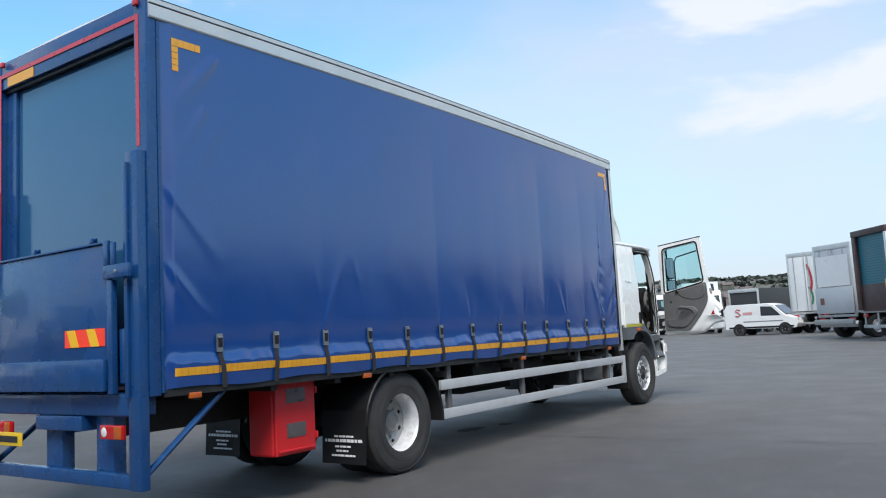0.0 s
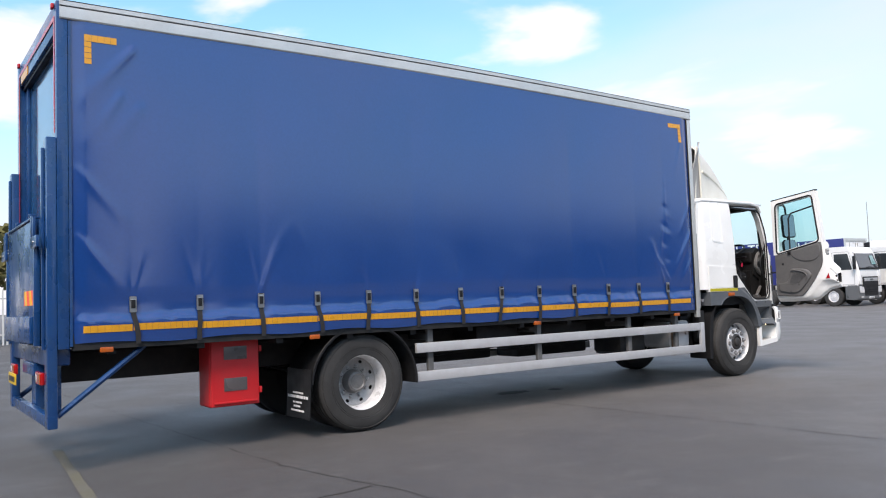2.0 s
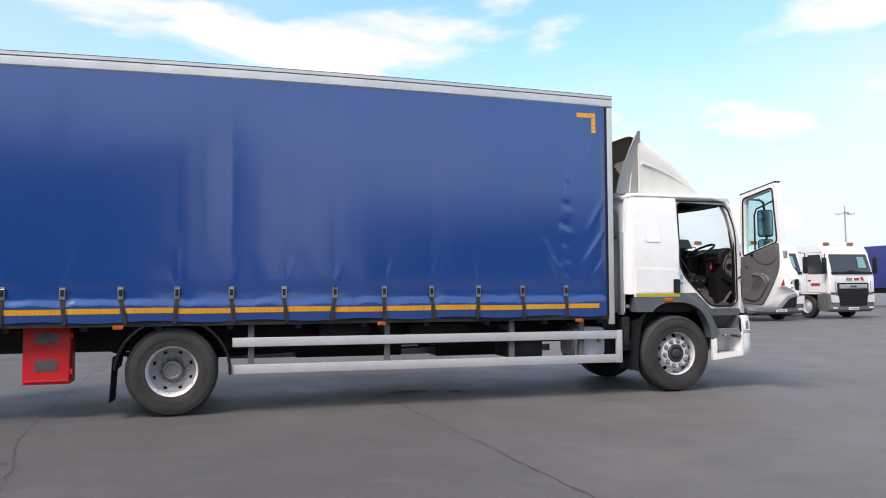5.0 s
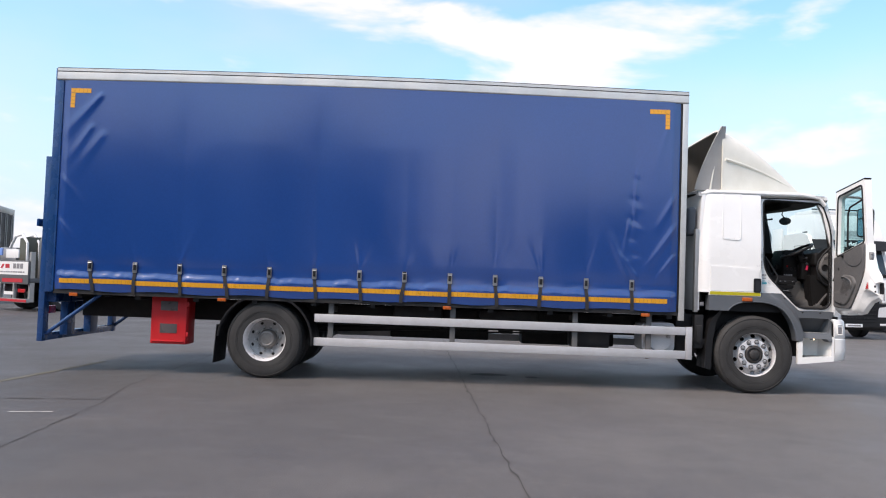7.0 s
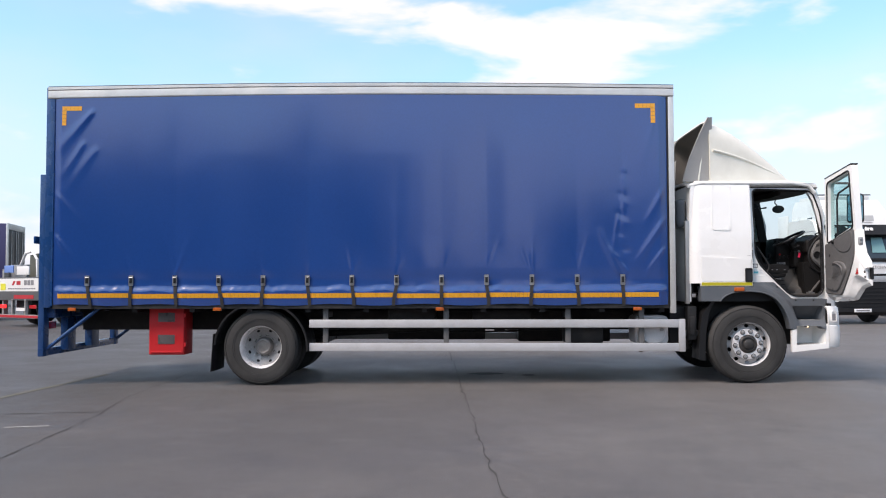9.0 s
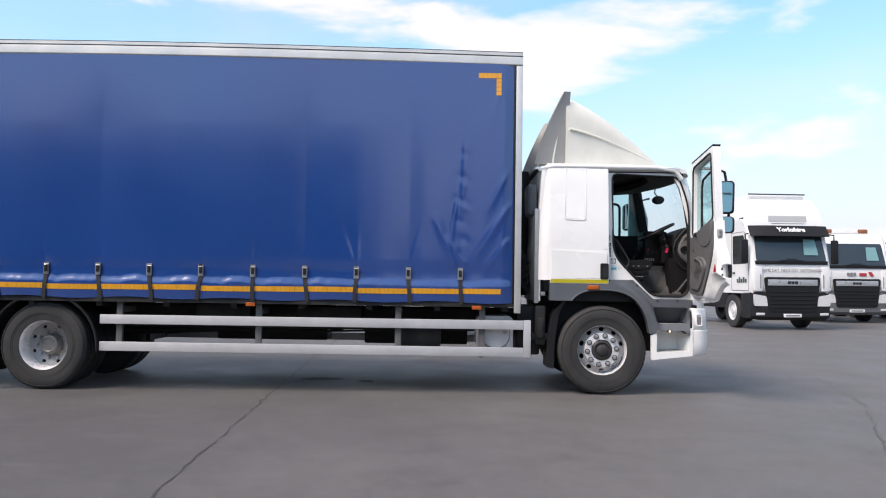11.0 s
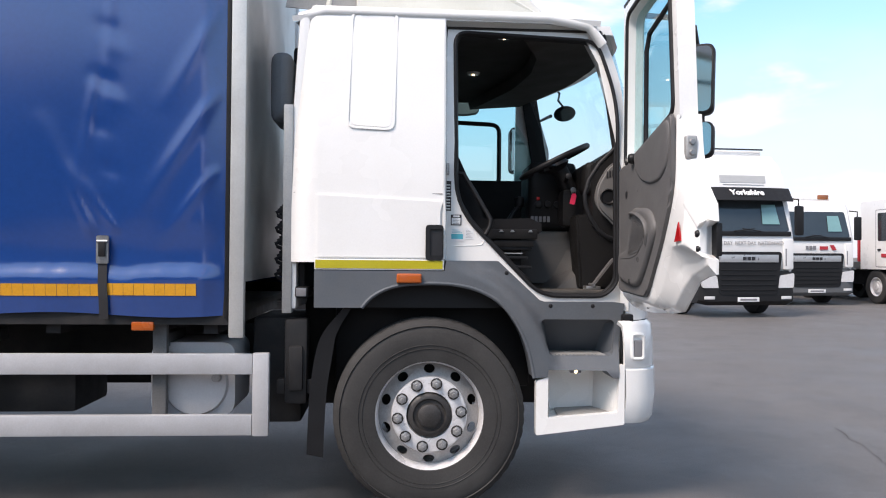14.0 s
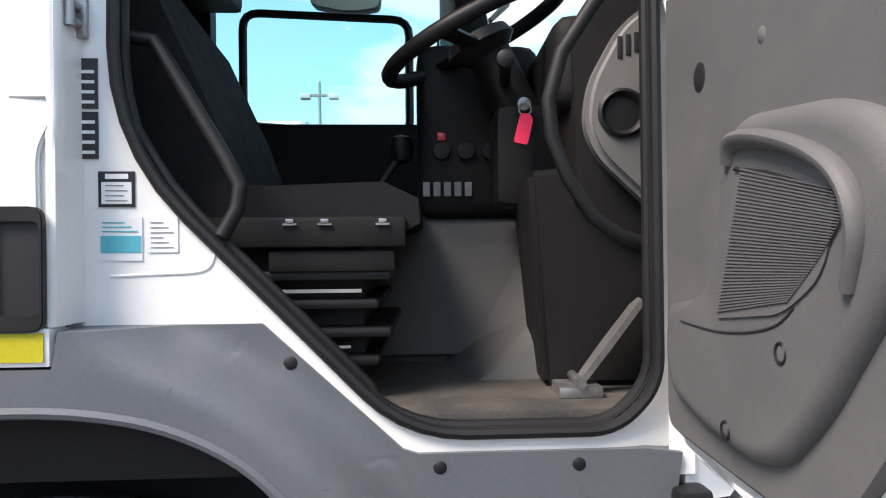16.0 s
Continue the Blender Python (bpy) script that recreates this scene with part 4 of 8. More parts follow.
def wheel(name, x, y, z, out, steer):
    """One road wheel; x is the middle of the tyre, out is +1 on the driver's side. steer: dished outwards."""
    w = thing(name, "", "")
    w.parent = lorry
    w.location = (x, y, z)
    s = out
    prof = [(0.284, 0.120), (0.285, 0.1375), (0.298, 0.140), (0.335, 0.142), (0.400, 0.150), (0.452, 0.146), (0.490, 0.136), (0.507, 0.122), (0.518, 0.108), (0.520, 0.085), (0.521, 0.066),
            (0.506, 0.063), (0.506, 0.055), (0.522, 0.052), (0.522, 0.016), (0.506, 0.013), (0.506, -0.013), (0.522, -0.016), (0.522, -0.052), (0.506, -0.055), (0.506, -0.063), (0.521, -0.066), (0.518, -0.108), (0.490, -0.136), (0.400, -0.150), (0.290, -0.118)]
    bm = lathe(bmesh.new(), [(r * (1.0 if r < 0.31 else 0.972), hh * s) for r, hh in prof], (0, 0, 0), "x", 144)
    for v in bm.verts:
        # sipes that cut into the tread's shoulders
        step = round(math.atan2(v.co.z, v.co.y) / (2 * math.pi / 144))
        if step % 3 == 0 and abs(v.co.x) > 0.08 and math.hypot(v.co.y, v.co.z) > 0.483:
            v.co.y, v.co.z = v.co.y * 0.991, v.co.z * 0.991
    part("tyre", bm, TYRE, w, "dusty black lorry tyre", smooth=30)
    bm = bmesh.new()
    for rr, hh in ((0.352, 0.1455), (0.372, 0.1485), (0.47, 0.1425)):
        lathe(bm, [(rr - 0.004, (hh - 0.004) * s), (rr, (hh + 0.003) * s), (rr + 0.004, (hh - 0.004) * s)], (0, 0, 0), "x", 72)
    part("sidewall_rib", bm, TYRE, w)
    if steer:
        rp = [(0.284, -0.10), (0.270, -0.02), (0.272, 0.03), (0.280, 0.085), (0.290, 0.118), (0.301, 0.127), (0.299, 0.134), (0.288, 0.130), (0.281, 0.118), (0.272, 0.090), (0.268, 0.040)]
        part("rim", lathe(bmesh.new(), [(r, hh * s) for r, hh in rp], (0, 0, 0), "x", 64), RIM, w, "silver painted steel rim")
        holes = []
        for k in range(10):
            a = 2 * math.pi * (k + 0.5) / 10
            holes.append([((0.238 + 0.023 * math.cos(t)) * math.cos(a) - 0.030 * math.sin(t) * math.sin(a), (0.238 + 0.023 * math.cos(t)) * math.sin(a) + 0.030 * math.sin(t) * math.cos(a)) for t in [2 * math.pi * j / 14 for j in range(14)]])
        bm = plate(bmesh.new(), ring_pts(0.2685, 64, 0, 0), [ring_pts(0.196, 48, 0, 0)] + holes, "x", 0.030 * s, 0.042 * s)
        for v in bm.verts:
            v.co.x += (0.268 - math.hypot(v.co.y, v.co.z)) * 0.55 * s
        part("disc", bm, RIM_SHADED, w)
        part("face", lathe(bmesh.new(), [(r, hh * s) for r, hh in [(0.200, 0.080), (0.200, 0.098), (0.194, 0.106), (0.122, 0.110), (0.118, 0.100), (0.118, 0.06)]], (0, 0, 0), "x", 48), RIM, w)
        nut_h, hub = 0.110, [(0.116, 0.06), (0.114, 0.112), (0.104, 0.122), (0.088, 0.124), (0.080, 0.112), (0.064, 0.112), (0.060, 0.134), (0.045, 0.142), (0.0, 0.144)]
    else:
        rp = [(0.284, -0.12), (0.268, -0.10), (0.262, -0.06), (0.264, 0.04), (0.272, 0.088), (0.288, 0.116), (0.301, 0.127), (0.299, 0.134), (0.288, 0.130), (0.279, 0.118), (0.266, 0.08), (0.258, 0.03), (0.256, -0.055)]
        part("rim", lathe(bmesh.new(), [(r, hh * s) for r, hh in rp], (0, 0, 0), "x", 64), RIM, w, "silver painted steel rim")
        holes = []
        for k in range(8):
            a = 2 * math.pi * (k + 0.5) / 8
            holes.append([((0.216 + 0.017 * math.cos(t)) * math.cos(a) - 0.024 * math.sin(t) * math.sin(a), (0.216 + 0.017 * math.cos(t)) * math.sin(a) + 0.024 * math.sin(t) * math.cos(a)) for t in [2 * math.pi * j / 14 for j in range(14)]])
        bm = plate(bmesh.new(), ring_pts(0.258, 64, 0, 0), [ring_pts(0.115, 48, 0, 0)] + holes, "x", -0.066 * s, -0.054 * s)
        for v in bm.verts:
            v.co.x -= max(0.0, 0.25 - math.hypot(v.co.y, v.co.z)) * 0.35 * s
        part("disc", bm, RIM_SHADED, w)
        nut_h, hub = -0.092, [(0.125, -0.13), (0.125, -0.085), (0.112, -0.03), (0.104, 0.004), (0.085, 0.012), (0.072, 0.002), (0.0, 0.004)]
    part("hub", lathe(bmesh.new(), [(r, hh * s) for r, hh in hub], (0, 0, 0), "x", 36), HUB if steer else RIM_DIRTY, w, "dark greasy wheel hub" if steer else "dirty grey wheel hub")
    for k in range(10):
        a = 2 * math.pi * k / 10 + 0.1
        cy, cz = 0.1675 * math.cos(a), 0.1675 * math.sin(a)
        bm = bmesh.new()
        lathe(bm, [(0.025, nut_h * s), (0.025, (nut_h + 0.006) * s), (0.0195, (nut_h + 0.007) * s), (0.018, (nut_h + 0.030) * s), (0.009, (nut_h + 0.031) * s), (0.008, (nut_h + 0.040) * s), (0.0, (nut_h + 0.040) * s)], (0, cy, cz), "x", 6)
        part("wheel_nut", bm, NUT, w)
        # thin dark ring round each nut
        part("nut_collar", lathe(bmesh.new(), [(0.031, nut_h * s), (0.031, (nut_h + 0.0025) * s), (0.0, (nut_h + 0.003) * s)], (0, cy, cz), "x", 16), HUB, w)
    part("brake_drum", lathe(bmesh.new(), [(0.0, -0.13 * s), (0.245, -0.125 * s), (0.25, -0.10 * s), (0.2, -0.094 * s), (0.0, -0.092 * s)] if steer else [(0.0, -0.15 * s), (0.25, -0.145 * s), (0.25, -0.125 * s), (0.0, -0.12 * s)], (0, 0, 0), "x", 32), CHASSIS, w)
    return w


wheel("front_wheel", -0.21, 9.31, 0.508, 1, True)
wheel("front_wheel", -BODY_W + 0.21, 9.31, 0.508, -1, True)
wheel("rear_wheel", -0.205, 2.87, 0.470, 1, False)
wheel("rear_wheel", -BODY_W + 0.205, 2.87, 0.470, -1, False)
for x in (-0.54, -BODY_W + 0.54):
    w = thing("inner_wheel", "", "")
    w.parent = lorry
    w.location = (x, 2.87, 0.470)
    part("tyre", lathe(bmesh.new(), [(0.27, 0.12), (0.39, 0.145), (0.488, 0.13), (0.506, 0.10), (0.506, -0.10), (0.488, -0.13), (0.39, -0.145), (0.27, -0.12)], (0, 0, 0), "x", 48), TYRE, w)
    part("disc", lathe(bmesh.new(), [(0.28, 0.05), (0.0, 0.05), (0.0, -0.05), (0.28, -0.05)], (0, 0, 0), "x", 32), CHASSIS, w)

# ---- the lorry's cab ----
before_cab = set(bpy.data.objects)
WIDE = 2.50
CX = -WIDE / 2


def mx(x):
    return -WIDE - x


def lean(bm, side=1):
    """Tumblehome of the upper cab and the rounding of its rear and front corners."""
    for v in bm.verts:
        y, z = v.co.y, v.co.z
        d = 0.0
        if z > 1.95:
            d += 0.085 * (z - 1.95) + 0.10 * max(0, z - 2.5) ** 1.5 * 3
        if y < 8.66:
            d += 3.6 * (8.66 - y) ** 2
            v.co.y += 0.065 * max(0.0, z - 1.6) * (8.66 - y) / 0.155
        if y > 10.18:
            d += 1.6 * (y - 10.18) ** 2
        v.co.x -= d * side
    return bm


APERTURE = arc([(9.392, 2.555), (10.172, 2.525), (10.278, 2.20), (10.282, 1.20), (10.21, 1.128), (9.862, 1.128), (9.40, 1.60)], [0.07, 0.08, 0.2, 0.07, 0.06, 0.10, 0.16], 5)
JAMB = arc([(9.325, 2.635), (10.19, 2.605), (10.325, 2.28), (10.325, 1.10), (10.26, 1.06), (9.86, 1.06), (9.58, 1.29), (9.325, 1.29)], [0.03, 0.11, 0.2, 0.05, 0.06, 0.10, 0.04, 0.01], 5)

# rear quarter of the cab side, its lower swelling and the blind window pressing
bm = plate(bmesh.new(), [(8.505, 1.30), (8.66, 1.30), (8.66, 1.32), (9.335, 1.32), (9.335, 2.62), (9.30, 2.66), (8.60, 2.665), (8.505, 2.58)], (), "x", -0.13, -0.09)
cut(bm, "z", [1.6, 1.95, 2.1, 2.25, 2.4, 2.5, 2.58])
cut(bm, "y", [8.53, 8.56, 8.60, 8.64, 8.68])
side = part("cab_side", lean(bm), WHITE, lorry, "glossy white cab side panel", smooth=50)
bm = plate(bmesh.new(), arc([(8.67, 1.325), (9.315, 1.325), (9.315, 1.585), (9.335, 1.625), (8.67, 1.655)], [0.01, 0.01, 0.02, 0.01, 0.012]), (), "x", -0.089, -0.080, bevel=0.004)
part("lower_panel", bm, WHITE, lorry)
bm = plate(bmesh.new(), arc([(8.815, 2.0), (9.07, 1.99), (9.085, 2.64), (8.835, 2.645)], 0.05), [arc([(8.829, 2.014), (9.056, 2.004), (9.071, 2.626), (8.849, 2.631)], 0.042)], "x", -0.09, -0.0825, bevel=0.003)
part("window_pressing", lean(bm), WHITE, side)
bm = plate(bmesh.new(), arc([(8.833, 2.018), (9.052, 2.008), (9.067, 2.622), (8.853, 2.627)], 0.040), (), "x", -0.09, -0.0865, bevel=0.0015)
part("blank_panel", lean(bm), WHITE, side)
part("panel_seam", lean(boxed(-0.090, -0.0865, 8.54, 9.322, 1.6635, 1.6662)), INK, side)
bm = boxed(-0.135, -0.070, 8.66, 9.333, 1.262, 1.319, 0.004)
part("cab_skirt", bm, WHITE, lorry)
part("reflective_tape", boxed(-0.0695, -0.0665, 8.665, 9.325, 1.270, 1.313), TAPE_CAB, lorry, "lime-yellow reflective strip")
# rounded return of the panel edge to the door frame
def edge_return(u, v):
    z = 1.32 + 1.29 * v
    lowp = max(0.0, min(1.0, (1.66 - z) / 0.05))
    px, py = ((-0.0885 + 0.0085 * lowp, 9.326), (-0.0895 + 0.0085 * lowp, 9.3335), (-0.096 + 0.014 * lowp, 9.339), (-0.115, 9.342), (-0.140, 9.343), (-0.166, 9.350))[round(u * 5)]
    return (px, py, z)
part("edge_return", lean(sheet(bmesh.new(), 5, 40, edge_return)), WHITE, lorry, smooth=60)
# black finger recess at the panel edge
bm = plate(bmesh.new(), arc([(9.235, 1.315), (9.328, 1.315), (9.328, 1.50), (9.235, 1.50)], 0.02), [arc([(9.258, 1.34), (9.322, 1.34), (9.322, 1.477), (9.258, 1.477)], 0.012)], "x", -0.074, -0.060, bevel=0.003)
rec = part("grab_recess", bm, BLACK, lorry, "black moulded recess at the door edge")
part("recess_back", boxed(-0.0715, -0.0695, 9.256, 9.324, 1.338, 1.479), LABEL_BLACK, rec)

# door jamb with its opening, rubber seal, striker and stickers
bm = plate(bmesh.new(), JAMB, [APERTURE], "x", -0.195, -0.165)
cut(bm, "z", [1.95, 2.1, 2.25, 2.4, 2.5])
part("door_jamb", lean(bm), WHITE, lorry, "white door frame", smooth=50)
bm = tube(bmesh.new(), [(-0.160 - (0.085 * max(0, z - 1.95)), y, z) for y, z in APERTURE], 0.0105, 8, closed=True)
part("door_seal", bm, BLACK, lorry, "black rubber door seal")
bm = tube(bmesh.new(), [(-0.190 - (0.085 * max(0, z - 1.95)), y + 0.008 * (1 if y < 9.8 else -1), z + (0.008 if z < 1.6 else -0.006)) for y, z in APERTURE], 0.009, 8, closed=True)
part("inner_seal", bm, BLACK, lorry)
bm = boxed(-0.164, -0.150, 9.336, 9.362, 1.77, 1.835, 0.004)
rod(bm, (-0.15, 9.349, 1.79), (-0.115, 9.349, 1.79), 0.007, 10)
rod(bm, (-0.15, 9.349, 1.817), (-0.115, 9.349, 1.817), 0.007, 10)
rod(bm, (-0.116, 9.349, 1.78), (-0.116, 9.349, 1.828), 0.008, 10)
part("striker", bm, BUCKLE, lorry, "steel door striker")
for z0, z1 in ((1.66, 1.74), (1.58, 1.655)):
    t = part("type_plate", boxed(-0.1645, -0.162, 9.341, 9.374, z0, z1), LABEL_BLACK, lorry)
    for k in range(4):
        part("printed_line", boxed(-0.1618, -0.1612, 9.346, 9.369, z0 + 0.008 + 0.016 * k, z0 + 0.013 + 0.016 * k), INK_WHITE, t)
st = part("sticker", boxed(-0.1645, -0.1625, 9.373, 9.430, 1.503, 1.560), LABEL_BLACK, lorry, "small black and white printed sticker")
part("sticker_field", boxed(-0.1624, -0.1618, 9.378, 9.425, 1.508, 1.543), PAPER, st)
part("printed_bar", boxed(-0.1624, -0.1618, 9.384, 9.420, 1.548, 1.556), INK_WHITE, st)
for k in range(4):
    part("printed_line", boxed(-0.1617, -0.1613, 9.384, 9.419 - 0.006 * (k % 2), 1.512 + 0.008 * k, 1.514 + 0.008 * k), INK, st)
st = part("sticker", boxed(-0.1645, -0.1625, 9.374, 9.441, 1.417, 1.487), PAPER, lorry, "pale sticker with a cyan band")
part("sticker_band", boxed(-0.1622, -0.1615, 9.376, 9.439, 1.430, 1.457), LABEL_BLUE, st)
for k in range(3):
    part("printed_line", boxed(-0.1622, -0.1615, 9.379, 9.434 - 0.01 * k, 1.463 + 0.007 * k, 1.465 + 0.007 * k), LABEL_BLUE, st)
st = part("sticker", boxed(-0.1645, -0.1630, 9.449, 9.497, 1.430, 1.490), PAPER, lorry)
for k in range(6):
    part("printed_line", boxed(-0.1627, -0.1622, 9.454, 9.490 - 0.008 * (k % 3), 1.437 + 0.008 * k, 1.4385 + 0.008 * k), INK, st)
part("pressed_edge", tube(bmesh.new(), [(-0.1655, y, z) for y, z in flowing([(9.39, 1.392), (9.46, 1.395), (9.525, 1.398), (9.547, 1.408), (9.556, 1.432)])], 0.0032, 8), WHITE, lorry)

# grey lower moulding with the wheel arch and step recess
arch = [(8.905, 1.065), (8.955, 1.12), (9.03, 1.163), (9.12, 1.186), (9.25, 1.195), (9.38, 1.19), (9.50, 1.165), (9.61, 1.11), (9.69, 1.03), (9.75, 0.93), (9.79, 0.82), (9.815, 0.70)]
arch = flowing(arch)
outer = [(8.66, 1.065)] + arch + [(9.885, 0.705), (9.89, 0.742), (10.20, 0.738), (10.235, 0.70), (10.265, 0.70), (10.32, 1.09), (10.26, 1.098), (9.88, 1.098), (9.855, 1.106), (9.63, 1.314), (9.345, 1.314), (9.335, 1.258), (8.66, 1.258)]
hole = arc([(9.90, 0.812), (10.255, 0.812), (10.268, 1.003), (9.855, 1.003)], 0.035)
bm = plate(bmesh.new(), outer, [hole], "x", -0.24, -0.20)
cut(bm, "y", [9.345, 9.355] + [9.37 + 0.02 * k for k in range(48)])
cut(bm, "z", [0.73 + 0.02 * k for k in range(30)])
for v in bm.verts:
    if v.co.x > -0.21:
        r = math.hypot(v.co.y - 9.25, v.co.z - 0.62)
        w = max(0.0, min(1.0, (r - 0.655) / 0.085)) * max(0.0, min(1.0, (v.co.y - 9.345) / 0.16))
        w = w * w * (3 - 2 * w)
        low = max(0.0, min(1.0, (0.86 - v.co.z) / 0.13)) if v.co.y > 9.86 else 0.0
        v.co.x = -0.068 - 0.086 * w * (1 - low)
part("lower_moulding", bm, SLATE, lorry, "slate-grey plastic wheel-arch moulding", smooth=50)
lip = bmesh.new()
tube(lip, [(-0.074, y, z) for y, z in arch], 0.011, 8)
part("arch_lip", lip, SLATE, lorry)
bm = loft(bmesh.new(), [[(-0.158, 9.845, 1.010), (-0.158, 10.275, 1.010), (-0.158, 10.262, 0.805), (-0.158, 9.890, 0.805)], [(-0.215, 9.89, 0.975), (-0.215, 10.225, 0.975), (-0.365, 10.205, 0.805), (-0.365, 9.945, 0.805)]])
bmesh.ops.delete(bm, geom=[f for f in bm.faces if f.calc_center_median().x > -0.163], context="FACES")
part("step_well", bm, SLATE, lorry, "recessed upper step", smooth=20)
tread = part("step_tread", boxed(-0.345, -0.140, 9.925, 10.215, 0.806, 0.816, 0.003), STEP_METAL, lorry, "dull metal step tread")
for k in range(12):
    part("tread_tooth", boxed(-0.146, -0.137, 9.935 + 0.020 * k, 9.943 + 0.020 * k, 0.8165, 0.8205), GALV, tread)
for y, z in ((9.675, 1.250), (9.915, 1.075), (10.145, 1.075)):
    part("fixing_screw", lathe(bmesh.new(), [(0.0, 0.003), (0.008, 0.003), (0.012, 0.0)], (-0.1545, y, z), "x", 16), BLACK, lorry)
part("side_indicator", boxed(-0.074, -0.040, 9.085, 9.215, 1.195, 1.245, 0.010, 3), AMBER, lorry, "amber side indicator")

# white bumper corner with entry step, fog lamp
stepout = arc([(9.825, 0.398), (10.30, 0.452), (10.30, 0.77), (10.275, 0.77), (10.268, 0.66), (10.262, 0.515), (9.888, 0.490), (9.890, 0.708), (9.870, 0.700), (9.825, 0.682)], 0.010)
bm = plate(bmesh.new(), stepout, (), "x", -0.12, -0.075)
stp = part("entry_step", bm, WHITE, lorry, "white entry step surround")
bm = loft(bmesh.new(), [[(-0.118, 9.884, 0.480), (-0.118, 10.268, 0.500), (-0.118, 10.268, 0.742), (-0.118, 9.884, 0.742)], [(-0.33, 9.950, 0.488), (-0.33, 10.190, 0.496), (-0.33, 10.200, 0.748), (-0.33, 9.930, 0.748)]])
bmesh.ops.delete(bm, geom=[f for f in bm.faces if f.calc_center_median().x > -0.13], context="FACES")
part("step_box", bm, WHITE, stp, smooth=20)
bm = loft(bmesh.new(), [[(-0.112, 9.952, 0.484 + h), (-0.112, 10.240, 0.500 + h), (-0.315, 10.178, 0.497 + h), (-0.315, 9.972, 0.488 + h)] for h in (0.0, 0.012)])
part("step_tread", bm, STEP_METAL, stp, "dark metal step tread", smooth=20)
lamp = part("step_lamp", boxed(-0.150, -0.108, 10.015, 10.075, 0.722, 0.736, 0.004), SMOKED, lorry, "small lit step lamp")
part("lit_bulb", lathe(bmesh.new(), [(0.0, 0.006), (0.007, 0.003), (0.009, 0.0)], (-0.108, 10.045, 0.729), "x", 12), LAMP_GLOW, lamp)
# bumper wraps round the front
fr = [(-0.082, 10.302), (-0.085, 10.36), (-0.105, 10.42), (-0.16, 10.475), (-0.30, 10.53), (-0.70, 10.575), (CX, 10.59)]
wrap = fr + [(mx(x), y) for x, y in fr[-2::-1]]
bm = bmesh.new()
zs = [(0.455, -0.015), (0.485, 0.0), (0.60, 0.008), (0.74, 0.004), (0.748, -0.006), (0.756, 0.0), (0.88, -0.002), (0.975, -0.010), (1.0, -0.03)]
sheet(bm, len(wrap) - 1, len(zs) - 1, lambda u, v: (wrap[round(u * (len(wrap) - 1))][0] + zs[round(v * (len(zs) - 1))][1] * (1 if wrap[round(u * (len(wrap) - 1))][0] > CX else -1), wrap[round(u * (len(wrap) - 1))][1] + zs[round(v * (len(zs) - 1))][1], zs[round(v * (len(zs) - 1))][0]))
part("bumper", thick(bm, 0.03), WHITE, lorry, "white wrap-round bumper", smooth=45)
for s in (1, -1):
    fx = -0.098 if s > 0 else mx(-0.098)
    b = part("fog_lamp", boxed(min(fx, fx + 0.016 * s), max(fx, fx + 0.016 * s), 10.352, 10.402, 0.81, 0.90, 0.008, 3), SMOKED, lorry, "clear corner lamp")
    part("lamp_surround", tube(bmesh.new(), [(fx + 0.014 * s, y, z) for y, z in arc([(10.342, 0.80), (10.405, 0.80), (10.405, 0.93), (10.342, 0.93)], 0.015, 3)], 0.009, 8, closed=True), WHITE, b)
bm = boxed(-0.15, -0.105, 10.292, 10.335, 0.72, 0.985, 0.008)
part("bumper_bracket", bm, BLACK, lorry)
# black block stands for the shade in the cavity under the hinge
bm = boxed(-0.18, -0.115, 10.30, 10.36, 0.992, 1.035, 0.012)
part("hinge_cover", bm, BLACK, lorry)

# far side of the cab, closed door with window
faraper = arc([(8.98, 1.97), (10.06, 1.90), (10.06, 2.60), (8.98, 2.63)], 0.05)
bm = plate(bmesh.new(), arc([(8.505, 1.10), (10.33, 1.10), (10.33, 2.2), (10.2, 2.64), (8.6, 2.67), (8.505, 2.58)], 0.03), [faraper], "x", mx(-0.13), mx(-0.09))
cut(bm, "z", [1.95, 2.2, 2.45, 2.55])
part("cab_side", lean(bm, -1), WHITE, lorry, "white passenger side of the cab", smooth=50)
bm = plate(bmesh.new(), faraper, (), "x", mx(-0.17), mx(-0.165))
fg = part("door_window", bm, GLASS, lorry, "clear passenger window")
fg.visible_shadow = False
bm = tube(bmesh.new(), [(mx(-0.175), y, z) for y, z in arc([(9.10, 1.95), (9.795, 1.90), (9.795, 2.404), (9.10, 2.43)], 0.07)], 0.018, 8, closed=True)
part("window_rail", bm, BLACK, lorry)
part("far_trim", boxed(mx(-0.20), mx(-0.175), 8.9, 10.3, 1.15, 1.95, 0.02), TRIM_DARK, lorry, "black passenger door trim")
part("far_pillar_trim", boxed(mx(-0.22), mx(-0.172), 8.62, 8.985, 1.9, 2.62, 0.02), TRIM_DARK, lorry)
bm = plate(bmesh.new(), arc([(9.915, 2.06), (10.06, 2.06), (10.06, 2.45), (9.915, 2.45)], 0.05), (), "x", -2.83, -2.70)
mm = part("far_mirror", bm, BLACK, lorry, "black passenger door mirror")
part("mirror_plate", boxed(-2.6995, -2.692, 9.928, 10.047, 2.08, 2.43, 0.003), MIRROR, mm)
bm = tube(bmesh.new(), [(-2.40, 10.22, 2.5), (-2.74, 10.15, 2.5), (-2.74, 10.15, 1.98), (-2.40, 10.22, 1.98)], 0.015, 8)
part("mirror_arm", bm, BLACK, lorry)

